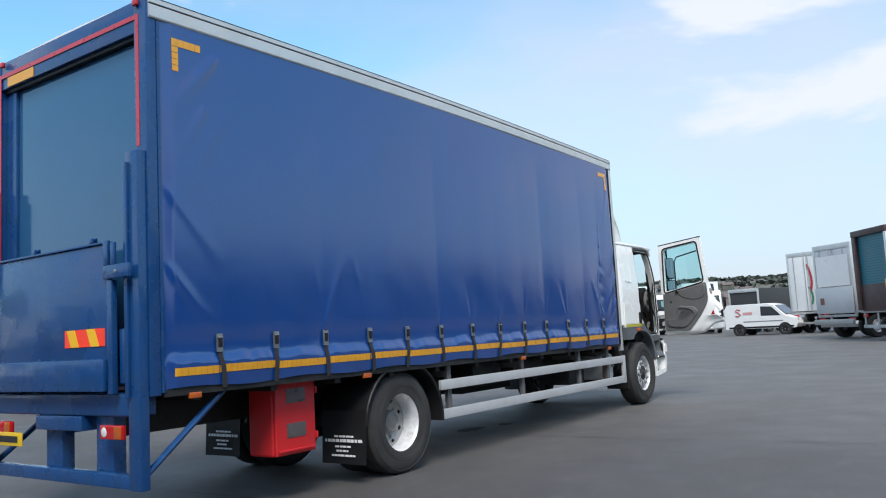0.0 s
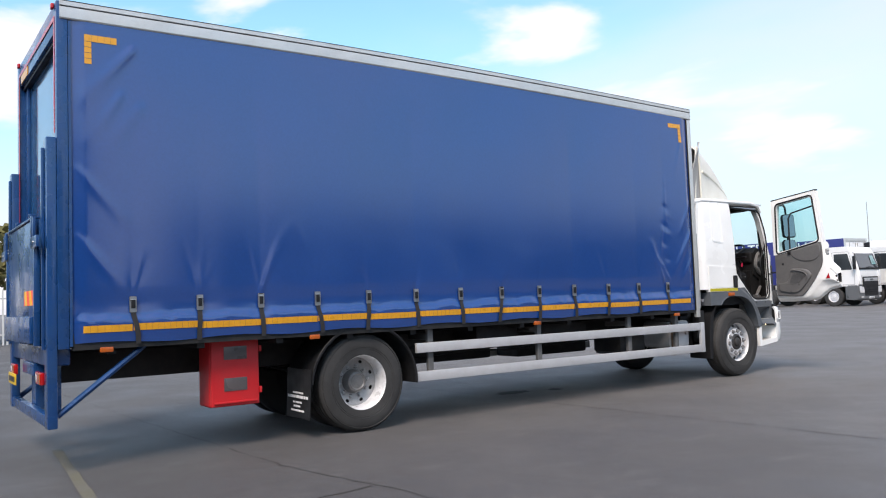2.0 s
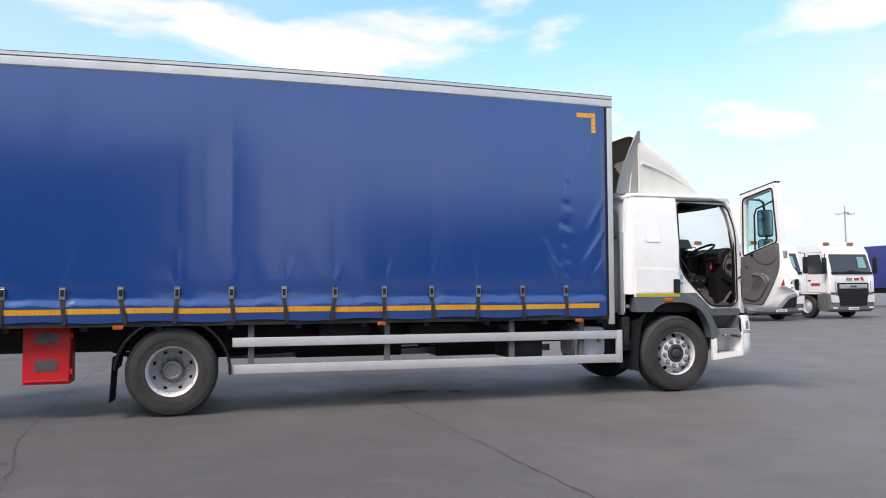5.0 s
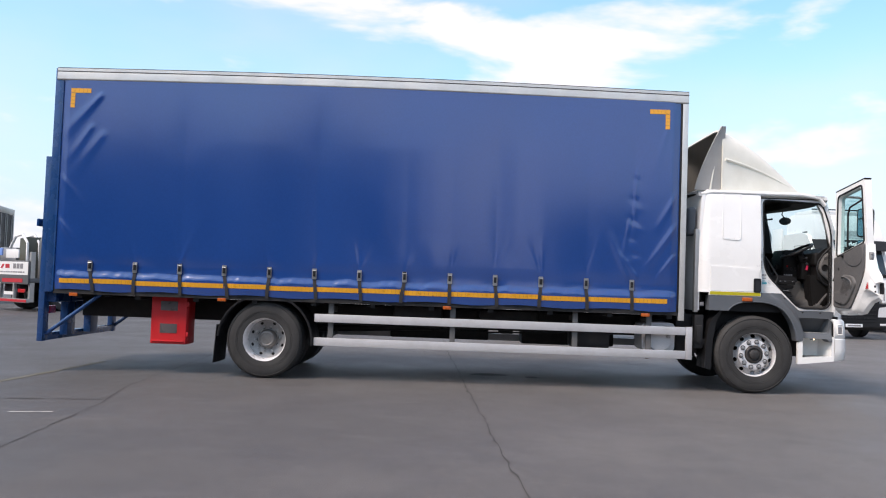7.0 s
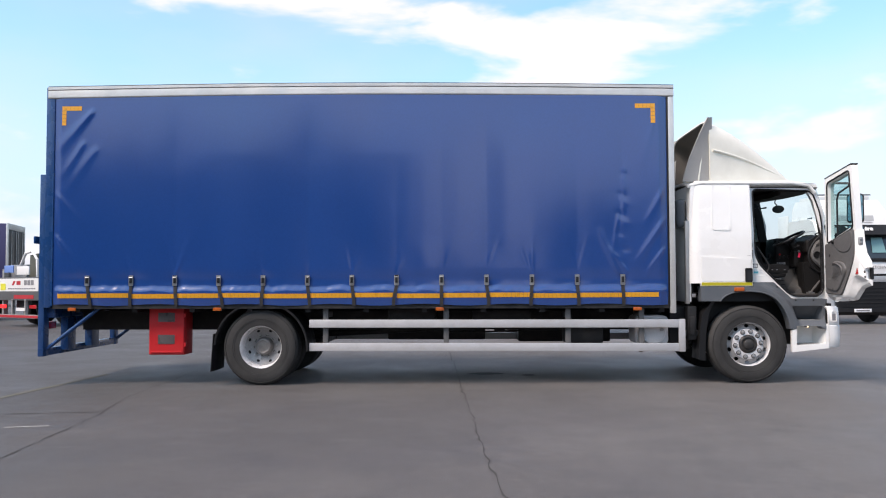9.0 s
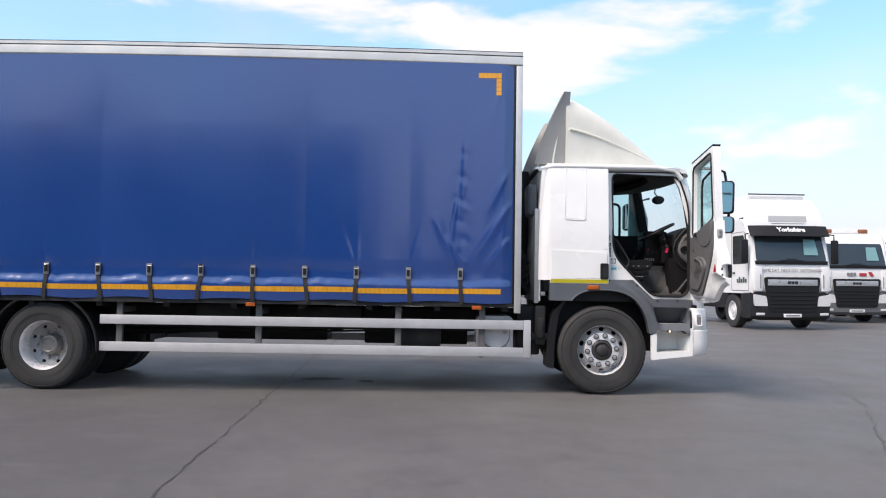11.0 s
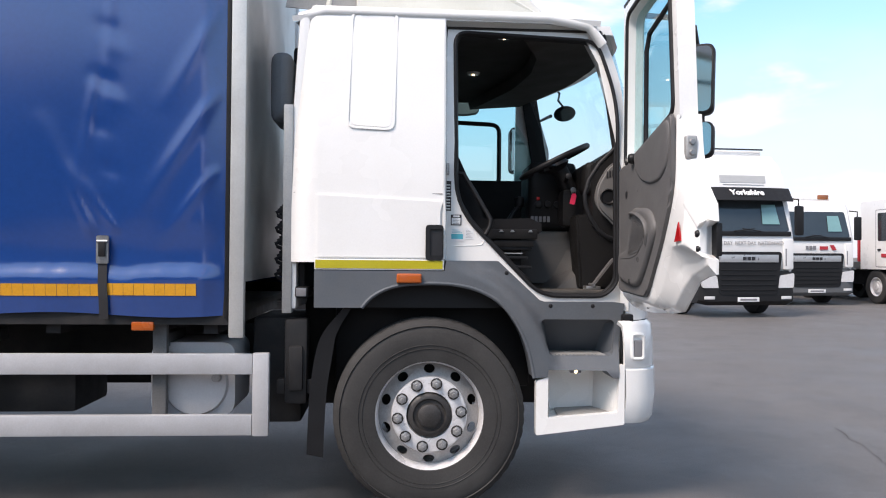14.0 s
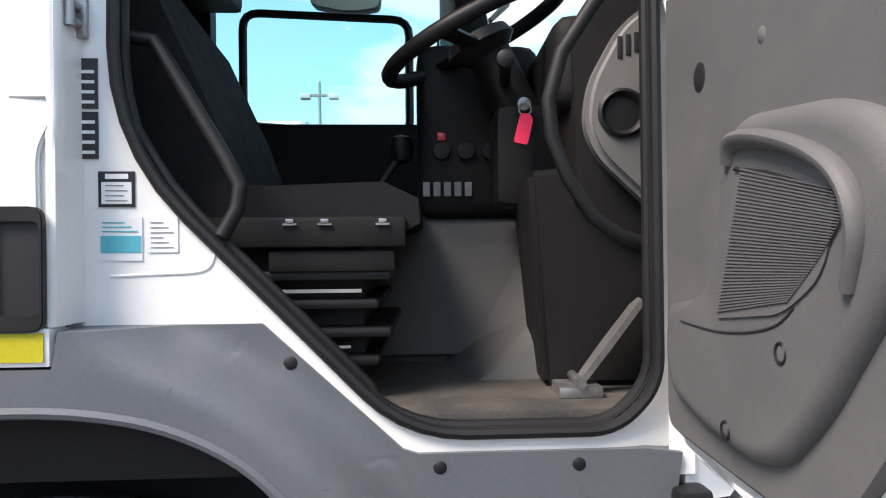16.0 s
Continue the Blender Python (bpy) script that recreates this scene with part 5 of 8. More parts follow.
# back wall, roof, front
bm = boxed(mx(-0.16), -0.16, 8.50, 8.56, 1.05, 2.62, 0.02)
cut(bm, "z", [1.6])
for v in bm.verts:
    v.co.y += 0.06 * max(0.0, v.co.z - 1.6)
part("cab_back", bm, WHITE, lorry, "white cab back wall")
bm = sheet(bmesh.new(), 16, 10, lambda u, v: (-0.155 - u * (WIDE - 0.31), 8.52 + v * 1.66, 2.63 + 0.075 * (1 - abs(2 * u - 1) ** 5) - 0.05 * max(0, v - 0.8) * 5 * (v - 0.8) - 0.03 * max(0, 0.08 - v) / 0.08))
part("cab_roof", thick(bm, 0.03), WHITE, lorry, "white cab roof")
part("roof_gutter", tube(bmesh.new(), [(-0.19, 8.56, 2.60), (-0.175, 8.70, 2.635), (-0.175, 9.90, 2.63), (-0.19, 10.12, 2.60), (-0.20, 10.20, 2.50)], 0.03, 10), WHITE, lorry)
front = [(-0.17, 10.33), (-0.20, 10.42), (-0.32, 10.50), (-0.75, 10.545), (CX, 10.56)]
fw = front + [(mx(x), y) for x, y in front[-2::-1]]
nfw = len(fw) - 1
bm = sheet(bmesh.new(), nfw, 4, lambda u, v: (fw[round(u * nfw)][0], fw[round(u * nfw)][1], 1.0 + 0.82 * v))
part("front_panel", thick(bm, 0.03), WHITE, lorry, "white front panel under the windscreen")
def brow(x):
    """How far forward the top edge of the windscreen lies across the cab."""
    k = [(-2.34, 9.965), (-2.0, 10.085), (-1.5, 10.235), (-1.0, 10.305), (-0.6, 10.29), (-0.22, 10.17)]
    for (xa, ya), (xb, yb) in zip(k, k[1:]):
        if x <= xb:
            return ya + (yb - ya) * (x - xa) / (xb - xa)
    return 10.17


bm = sheet(bmesh.new(), 20, 4, lambda u, v: (-0.24 - 2.09 * u, brow(-0.24 - 2.09 * u) + 0.22 * (1 - v) + 0.03, 1.83 + 0.76 * v))
ws = part("windscreen", bm, WIND, lorry, "clear tinted windscreen")
ws.visible_shadow = False
for s in (1,):
    bm = bmesh.new()
    q = (lambda x: x) if s > 0 else mx
    loft(bm, [[(q(-0.165), 10.30, 1.05), (q(-0.165), 10.345, 1.05), (q(-0.235), 10.40, 1.05), (q(-0.26), 10.34, 1.05)],
              [(q(-0.165), 10.30, 1.82), (q(-0.168), 10.345, 1.82), (q(-0.235), 10.40, 1.82), (q(-0.26), 10.34, 1.82)],
              [(q(-0.21), 10.18, 2.40), (q(-0.21), 10.235, 2.40), (q(-0.28), 10.25, 2.40), (q(-0.30), 10.19, 2.40)],
              [(q(-0.235), 10.06, 2.63), (q(-0.235), 10.12, 2.64), (q(-0.30), 10.14, 2.63), (q(-0.32), 10.08, 2.62)]])
    part("front_pillar", bm, WHITE, lorry, "white windscreen pillar")
    bm = bmesh.new()
    loft(bm, [[(q(-0.262), 10.26, 1.15), (q(-0.262), 10.335, 1.15), (q(-0.30), 10.36, 1.15), (q(-0.32), 10.28, 1.15)],
              [(q(-0.27), 10.26, 1.85), (q(-0.27), 10.335, 1.85), (q(-0.30), 10.36, 1.85), (q(-0.32), 10.28, 1.85)],
              [(q(-0.265), 10.15, 2.56), (q(-0.265), 10.20, 2.58), (q(-0.29), 10.21, 2.58), (q(-0.29), 10.16, 2.56)]])
    part("pillar_trim", bm, TRIM_DARK, lorry)
bm = loft(bmesh.new(), [[(-2.30, y, z), (-2.30, y + 0.12, z), (-2.38, y + 0.12, z), (-2.38, y, z)] for y, z in ((10.12, 1.05), (10.09, 1.9), (9.97, 2.62))])
part("front_pillar", bm, TRIM_DARK, lorry, "dark windscreen pillar")
bm = loft(bmesh.new(), [[(x, brow(x) - 0.10, 2.585), (x, brow(x) + 0.06, 2.585), (x, brow(x) + 0.04, 2.635), (x, brow(x) - 0.10, 2.635)] for x in [-0.30 - 2.04 * k / 16 for k in range(17)]])
part("screen_header", bm, WHITE, lorry)
bm = sheet(bmesh.new(), nfw, 2, lambda u, v: (fw[round(u * nfw)][0], fw[round(u * nfw)][1] + 0.034, 1.25 + 0.40 * v))
part("front_grille", thick(bm, 0.02), BLACK, lorry)

# roof deflector: an open-backed shell with grey side flaps
def shell(u, v):
    # u: across from driver's to passenger's side, v: from the low front to the high back
    y = 10.06 - 1.20 * v
    half = 0.60 + 0.38 * v ** 0.8
    h = 0.035 + 0.85 * (0.5 * math.sin(v * math.pi / 2) + 0.5 * v)
    a = math.pi * u
    return (CX + half * math.copysign(abs(math.cos(a)) ** 0.28, math.cos(a)), y + 0.05 * math.sin(a) * (1 - v), 2.66 + h * math.sin(a) ** 0.26)
bm = sheet(bmesh.new(), 40, 22, shell)
part("roof_deflector", thick(bm, 0.025), CREAM, lorry, "cream fibreglass roof air deflector", smooth=60)
# a separate darker skin lines the inside of the shell
bm = sheet(bmesh.new(), 30, 14, lambda u, v: (CX + (shell(u, v)[0] - CX) * 0.955, shell(u, v)[1] - 0.004, 2.665 + (shell(u, v)[2] - 2.66) * 0.955))
part("deflector_inside", bm, mat("inner_skin_dark", (0.085, 0.080, 0.072), 0.8, vary=0.2, scale=5), lorry, "dark inner skin of the deflector", smooth=60)
def ridge(v, lift):
    y = 10.00 - 1.10 * v
    return (CX + (0.60 + 0.38 * v ** 0.8) * 0.985 + 0.012, y, 2.70 + lift + (0.035 + 0.85 * (0.5 * math.sin(v * math.pi / 2) + 0.5 * v)) * 0.42)
for s in (1, -1):
    bm = tube(bmesh.new(), [(p[0] if s > 0 else mx(p[0]), p[1], p[2]) for p in (ridge(k / 10, 0.02) for k in range(1, 11))], 0.018, 8)
    part("deflector_rib", bm, CREAM, lorry)
    bm = bmesh.new()
    def flapf(u, v):
        y0 = 8.865
        yb = 8.48 + 0.35 * v ** 1.3
        y = y0 + (yb - y0) * u + 0.05 * v * (1 - u)
        x = -0.285 + 0.09 * u - 0.02 * v
        return ((x - 0.02) if s > 0 else mx(x - 0.02), y, 2.665 + (0.885 - 0.02 * u) * v)
    sheet(bm, 6, 10, flapf)
    part("deflector_flap", thick(bm, 0.015), mat("flap_grey", (0.34, 0.335, 0.32), 0.6, vary=0.12) if s > 0 else bpy.data.materials["flap_grey"], lorry, "grey side flap of the air deflector")
    bm = tube(bmesh.new(), [((-0.27 if s > 0 else mx(-0.27)), 8.70, 2.68), ((-0.30 if s > 0 else mx(-0.30)), 8.78, 3.2), ((-0.33 if s > 0 else mx(-0.33)), 8.86, 3.48)], 0.016, 6)
    part("flap_stay", bm, CREAM, lorry)
part("deflector_foot", boxed(mx(-0.30), -0.30, 8.60, 8.95, 2.66, 2.70, 0.01), CREAM, lorry)

# gap between cab and load body: air intake, coils, exhaust, corner lamp, mudguard
part("air_intake", boxed(-1.75, -1.25, 8.40, 8.52, 1.10, 2.72, 0.03), BLACK, lorry, "black air intake behind the cab")
part("intake_head", boxed(-0.60, -0.22, 8.40, 8.52, 2.05, 2.43, 0.06, 4), SLATE, lorry)
bm = boxed(-0.24, -0.15, 8.485, 8.535, 1.03, 2.13, 0.006)
part("gap_panel", bm, GALV, lorry, "grey steel gap panel")
bm = bmesh.new()
for k in range(5):
    pts = [(-0.62 - 0.10 * k, 8.42 + 0.035 * math.sin(j * 1.26), 1.15 + 0.018 * j + 0.02 * k) for j in range(26)]
    tube(bm, pts, 0.012, 6)
part("air_coil", bm, mat("coil_red_black", (0.03, 0.03, 0.035), 0.5), lorry)
bm = boxed(-0.28, -0.16, 8.55, 8.62, 1.11, 1.17, 0.012)
cl = part("work_lamp", bm, BLACK, lorry, "small smoked work lamp")
part("lamp_lens", boxed(-0.158, -0.150, 8.558, 8.612, 1.118, 1.162, 0.010), SMOKED, cl)
for s in (1, -1):
    q = (lambda x: x) if s > 0 else mx
    rim = flowing([(8.850, 1.10), (8.805, 1.053), (8.725, 0.96), (8.679, 0.868), (8.646, 0.681), (8.634, 0.50), (8.628, 0.30)], 3)
    bm = bmesh.new()
    loft(bm, [[(q(-0.100), y, z), (q(-0.112), y + 0.03 + 0.055 * min(1.0, (1.10 - z) * 4), z - 0.02 * min(1.0, (1.10 - z) * 4)), (q(-0.46), y + 0.03, z - 0.01), (q(-0.46), y, z)] for y, z in rim])
    bmesh.ops.recalc_face_normals(bm, faces=bm.faces)
    part("front_mudguard", bm, BLACK, lorry, "black front mudguard with its flap", smooth=40)
    part("wheel_house", boxed(min(q(-0.42), q(-0.60)), max(q(-0.42), q(-0.60)), 8.75, 9.85, 0.60, 1.15, 0.02), BLACK, lorry)
part("engine", boxed(-1.80, -0.70, 8.55, 10.2, 0.45, 1.10, 0.05), CHASSIS, lorry, "dark engine block under the cab")
# black sheet added to stand for the shade under the wheel arch
part("arch_liner", boxed(-0.197, -0.185, 8.72, 9.78, 1.06, 1.20), BLACK, lorry)
bm = boxed(-0.30, -0.16, 8.50, 8.62, 0.55, 1.0, 0.02)
box(bm, -0.26, -0.18, 8.46, 8.70, 0.60, 0.68, 0.01)
part("cab_mount", bm, CHASSIS, lorry)
part("tilt_bracket", boxed(-0.20, -0.14, 8.52, 8.60, 0.62, 0.86, 0.02), CHASSIS, lorry)

# ---- the open driver's door ----
door = thing("cab_door", "", "")
door.parent = lorry
door.matrix_basis = Matrix.Translation((0.06, 0.05, 0))
# pressed shell: rows of (x, z) round the edge, from the lining's edge outwards to the outer skin, with y
RINGS = (
    ((-0.08, 1.18, 10.212), (-0.08, 1.14, 10.225), (-0.08, 1.11, 10.250), (-0.08, 1.09, 10.270), (-0.08, 1.067, 10.305)),
    ((0.10, 1.140, 10.212), (0.11, 1.12, 10.225), (0.13, 1.10, 10.250), (0.14, 1.085, 10.275), (0.16, 1.067, 10.305)),
    ((0.370, 1.136, 10.212), (0.395, 1.120, 10.226), (0.42, 1.105, 10.252), (0.43, 1.095, 10.275), (0.46, 1.083, 10.302)),
    ((0.430, 1.205, 10.212), (0.485, 1.180, 10.228), (0.53, 1.155, 10.248), (0.575, 1.128, 10.264), (0.582, 1.100, 10.300)),
    ((0.500, 1.290, 10.210), (0.570, 1.262, 10.226), (0.625, 1.232, 10.240), (0.676, 1.205, 10.262), (0.680, 1.176, 10.300)),
    ((0.575, 1.380, 10.210), (0.664, 1.358, 10.214), (0.708, 1.306, 10.252), (0.762, 1.266, 10.268), (0.760, 1.238, 10.300)),
    ((0.600, 1.420, 10.210), (0.682, 1.388, 10.206), (0.830, 1.318, 10.262), (0.852, 1.290, 10.270), (0.848, 1.260, 10.300)),
    ((0.620, 1.450, 10.210), (0.815, 1.392, 10.203), (0.910, 1.338, 10.258), (0.922, 1.312, 10.268), (0.930, 1.272, 10.302)),
    ((0.632, 1.475, 10.210), (0.818, 1.402, 10.203), (0.912, 1.345, 10.246), (0.926, 1.338, 10.268), (0.932, 1.330, 10.302)),
    ((0.645, 1.500, 10.210), (0.820, 1.450, 10.206), (0.902, 1.362, 10.243), (0.892, 1.355, 10.275), (0.868, 1.352, 10.302)),
    ((0.670, 1.540, 10.210), (0.823, 1.505, 10.211), (0.896, 1.455, 10.246), (0.888, 1.462, 10.278), (0.866, 1.468, 10.302)),
    ((0.690, 1.580, 10.210), (0.823, 1.548, 10.216), (0.886, 1.500, 10.250), (0.915, 1.492, 10.282), (0.925, 1.486, 10.305)),
    ((0.710, 1.635, 10.210), (0.815, 1.600, 10.223), (0.868, 1.585, 10.256), (0.895, 1.572, 10.284), (0.913, 1.556, 10.305)),
    ((0.722, 1.700, 10.212), (0.785, 1.682, 10.232), (0.796, 1.676, 10.256), (0.801, 1.669, 10.282), (0.806, 1.660, 10.305)),
    ((0.716, 1.800, 10.215), (0.735, 1.800, 10.236), (0.744, 1.80, 10.256), (0.752, 1.80, 10.278), (0.760, 1.800, 10.305)),
    ((0.705, 1.950, 10.218), (0.720, 1.950, 10.238), (0.728, 1.95, 10.256), (0.734, 1.95, 10.280), (0.738, 1.950, 10.305)),
    ((-0.08, 1.84, 10.222), (-0.08, 1.83, 10.236), (-0.08, 1.825, 10.256), (-0.08, 1.82, 10.275), (-0.08, 1.80, 10.305)))


def ring_at(k, f):
    """One closed outline of the shell between ring k and the next."""
    out = []
    for row in RINGS:
        a, b = Vector(row[k]), Vector(row[min(k + 1, 4)])
        q = a.lerp(b, f)
        out.append(Vector((q.x, q.z, q.y)))
    n, res = len(out), []
    for i in range(n):
        for t in (0.0, 0.5):
            res.append(out[i].lerp(out[(i + 1) % n], t))
    return res


loops = [ring_at(k, f) for k, f in ((0, 0.0), (0, 0.12), (0, 0.9), (1, 0.0), (1, 0.12), (1, 0.88), (2, 0.0), (2, 0.15), (2, 0.85), (3, 0.0), (3, 0.15), (3, 0.9), (4, 0.0))]
loops.append([Vector((q.x - 0.002, q.y + 0.010, q.z)) for q in loops[-1]])
loops.append([Vector((q.x - 0.012, q.y + 0.004, q.z)) for q in loops[-1]])
bm = loft(bmesh.new(), loops)
part("door_shell", bm, WHITE, door, "white pressed-steel lower door", smooth=40)
# slanted pressing that runs down to the buffers, and the drain slots of the lower flange
ga, gb = Vector((0.800, 10.2165, 1.553)), Vector((0.886, 10.2455, 1.452))
across = Vector((0.022, 0.0, 0.016))
bm = loft(bmesh.new(), [[p + Vector((0, 0.006, 0)), p + across * 0.45 + Vector((0, -0.011, 0)), p + across * 1.5 + Vector((0, -0.009, 0)), p + across * 2.6 + Vector((0, 0.016, 0))] for p in (ga, ga.lerp(gb, 0.5), gb)])
bmesh.ops.bevel(bm, geom=bm.edges[:], offset=0.002, segments=2, affect="EDGES")
part("pressed_ridge", bm, WHITE, door, smooth=50)
for x, z in ((0.188, 1.090), (0.425, 1.098)):
    part("drain_slot", loft(bmesh.new(), [[(x - 0.006, y, z + 0.016), (x + 0.006, y, z + 0.015), (x + 0.004, y, z - 0.002)] for y in (10.262, 10.276)]), LABEL_BLACK, door)
win = arc([(-0.035, 1.83), (0.640, 1.99), (0.560, 2.665), (-0.020, 2.585)], [0.03, 0.05, 0.07, 0.06], 4)
fro = arc([(-0.105, 1.80), (0.722, 1.93), (0.640, 2.750), (-0.110, 2.655)], [0.01, 0.02, 0.035, 0.03], 4)
bm = plate(bmesh.new(), fro, [win], "y", 10.225, 10.305)
part("window_frame", bm, WHITE, door, "white door window frame", smooth=40)
bm = tube(bmesh.new(), [(x, 10.224, z) for x, z in arc([(-0.05, 1.81), (0.655, 1.97), (0.577, 2.685), (-0.035, 2.60)], 0.06, 4)], 0.013, 8, closed=True)
part("frame_seal", bm, BLACK, door)
bm = plate(bmesh.new(), win, (), "y", 10.262, 10.266)
g = part("window_glass", bm, GLASS, door, "clear green-tinted door glass")
g.visible_shadow = False
bm = tube(bmesh.new(), [(x, 10.262, z) for x, z in ((0.155, 1.86), (0.155, 2.36), (0.20, 2.44), (0.57, 2.52))], 0.012, 8)
part("quarter_rail", bm, BLACK, door, "black quarter-light rail")
part("frame_cap", loft(bmesh.new(), [[(x, y, z) for y, z in ((10.222, zt), (10.308, zt), (10.308, zt + 0.014), (10.222, zt + 0.014))] for x, zt in ((-0.105, 2.658), (0.635, 2.750))]), BLACK, door)

# inner door card with armrest bulge, pocket, speaker mesh
card_o = arc([(-0.07, 1.165), (0.36, 1.148), (0.42, 1.212), (0.49, 1.297), (0.565, 1.39), (0.635, 1.50), (0.682, 1.58), (0.706, 1.65), (0.712, 1.72), (0.708, 1.85), (0.695, 1.965), (0.40, 1.895), (0.22, 1.852), (0.05, 1.81), (-0.07, 1.80)], [0.04, 0.06, 0.05, 0.05, 0.05, 0.05, 0.05, 0.05, 0.05, 0.05, 0.03, 0.1, 0.05, 0.05, 0.01], 4)
card = part("door_card", plate(bmesh.new(), card_o, (), "y", 10.211, 10.192, bevel=0.010, seg=3), CARD, door, "grey textured door lining")


def swelling(outline, y0, height, rings=7):
    """A rounded swelling on the card: the outline drawn in and forwards."""
    cx, cz = sum(p[0] for p in outline) / len(outline), sum(p[1] for p in outline) / len(outline)
    loops = []
    for k in range(rings + 1):
        a = math.pi / 2 * k / rings
        f = 1 - 0.13 * (1 - math.cos(a))
        loops.append([(cx + (x - cx) * f, y0 - height * math.sin(a), cz + (z - cz) * f) for x, z in outline])
    return loft(bmesh.new(), loops)


scoop = arc([(0.19, 1.842), (0.215, 1.77), (0.31, 1.705), (0.45, 1.675), (0.58, 1.685), (0.66, 1.735), (0.69, 1.82), (0.68, 1.945), (0.40, 1.885)], 0.05, 4)
part("armrest_bulge", swelling(scoop, 10.193, 0.011), CARD, card, "rounded upper part of the lining", smooth=60)
pocket = arc([(-0.03, 1.235), (0.10, 1.205), (0.24, 1.195), (0.31, 1.212), (0.385, 1.275), (0.50, 1.41), (0.535, 1.475), (0.48, 1.545), (0.40, 1.570), (0.22, 1.582), (0.175, 1.555), (0.165, 1.48), (0.12, 1.37), (-0.03, 1.35)], 0.04, 4)
part("door_pocket", swelling(pocket, 10.193, 0.022), CARD, card, "moulded grey door pocket", smooth=60)
bm = plate(bmesh.new(), arc([(0.172, 1.350), (0.330, 1.368), (0.405, 1.408), (0.432, 1.482), (0.240, 1.522)], [0.01, 0.03, 0.03, 0.02, 0.01], 4), (), "y", 10.1705, 10.1685)
sp = part("speaker_panel", bm, CARD, card)
bm = bmesh.new()
for k in range(40):
    t = k / 39
    xa, xb = 0.178 + 0.064 * t, 0.345 + 0.060 * t + 0.045 * math.sin(math.pi * min(1.0, t * 1.1) / 2)
    za, zb = 1.358 + 0.160 * t, 1.382 + 0.098 * t
    vs = [(xa, za), (xb, zb), (xb, zb + 0.0012), (xa, za + 0.0022)]
    loft(bm, [[(x, 10.1684, z) for x, z in vs], [(x, 10.1668, z) for x, z in vs]])
part("speaker_mesh", bm, CARD, sp)
part("mesh_gap", tube(bmesh.new(), [(0.222, 10.170, 1.521), (0.30, 10.1695, 1.510), (0.395, 10.1695, 1.487), (0.424, 10.170, 1.474), (0.424, 10.171, 1.458)], 0.0028, 6), LABEL_BLACK, sp)
part("door_pull", tube(bmesh.new(), flowing([(0.205, 10.178, 1.530), (0.225, 10.172, 1.550), (0.30, 10.169, 1.544), (0.385, 10.169, 1.522), (0.440, 10.170, 1.492), (0.456, 10.173, 1.450), (0.440, 10.178, 1.400)], 5), 0.017, 14, flat=0.6), CARD, card, "moulded grey pull handle")
part("pocket_seam", tube(bmesh.new(), flowing([(0.05, 10.1712, 1.335), (0.16, 10.1708, 1.334), (0.25, 10.1708, 1.342), (0.315, 10.1708, 1.356), (0.350, 10.171, 1.376)]), 0.0016, 6), LABEL_BLACK, card)
for x, z in ((0.323, 1.329), (0.19, 1.222)):
    part("card_screw", lathe(bmesh.new(), [(0.0, 0.003), (0.006, 0.002), (0.009, -0.001), (0.011, -0.002), (0.013, 0.001)], (x, 10.171, z), "y", 14), BLACK, card)
part("lock_hole", lathe(bmesh.new(), [(0.0, -0.002), (0.016, -0.002), (0.02, 0.0)], (0.065, 10.192, 1.655), "y", 16), LABEL_BLACK, card)
part("fixing_dimple", lathe(bmesh.new(), [(0.0, -0.003), (0.007, -0.002), (0.010, 0.0)], (0.242, 10.192, 1.665), "y", 12), CARD, card)
bm = lathe(bmesh.new(), [(0.0, -0.030), (0.020, -0.026), (0.026, -0.012), (0.026, 0.0)], (0.185, 10.192, 1.825), "y", 20)
part("inner_release", bm, BLACK, card, "black door release knob")

# shut face furniture: latch, warning triangle, buffers, outer handle pocket
bm = boxed(0.735, 0.768, 10.236, 10.285, 1.755, 1.855, 0.008, 3)
lt = part("door_latch", bm, GALV, door, "plated steel door latch")
for z in (1.797, 1.842):
    part("latch_jaw", lathe(bmesh.new(), [(0.0, 0.012), (0.010, 0.012), (0.014, 0.0)], (0.768, 10.262, z - 0.015), "x", 14), BUCKLE, lt)
tri_a, tri_b, tri_c = Vector((0.788, 10.204, 1.487)), Vector((0.742, 10.205, 1.405)), Vector((0.806, 10.210, 1.409))
nrm = (tri_b - tri_a).cross(tri_c - tri_a).normalized()
if nrm.x < 0:
    nrm = -nrm
bm = bmesh.new()
lo = [bm.verts.new(p + nrm * 0.004) for p in (tri_a, tri_b, tri_c)]
hi = [bm.verts.new(p + nrm * 0.010) for p in (tri_a, tri_b, tri_c)]
bm.faces.new(lo[::-1])
bm.faces.new(hi)
for k in range(3):
    bm.faces.new((lo[k], lo[(k + 1) % 3], hi[(k + 1) % 3], hi[k]))
part("warning_triangle", bm, RED_LENS, door, "red reflective warning triangle")
for x, y, z in ((0.881, 10.241, 1.436), (0.886, 10.243, 1.374)):
    part("rubber_buffer", lathe(bmesh.new(), [(0.0, -0.009), (0.011, -0.008), (0.0165, -0.002), (0.017, 0.004)], (x, y, z), "y", 16), BLACK, door, "black rubber buffer")
bm = boxed(0.80, 0.914, 10.308, 10.334, 1.345, 1.482, 0.008)
part("outer_handle", bm, BLACK, door, "black outer door handle housing")
for z in (1.25, 1.95):
    bm = boxed(-0.16, -0.06, 10.30, 10.36, z, z + 0.07, 0.01)
    rod(bm, (-0.11, 10.33, z - 0.02), (-0.11, 10.33, z + 0.09), 0.016)
    part("door_hinge", bm, WHITE, door)
bm = tube(bmesh.new(), [(-0.18, 10.25, 1.53), (-0.05, 10.235, 1.53)], 0.012, 8)
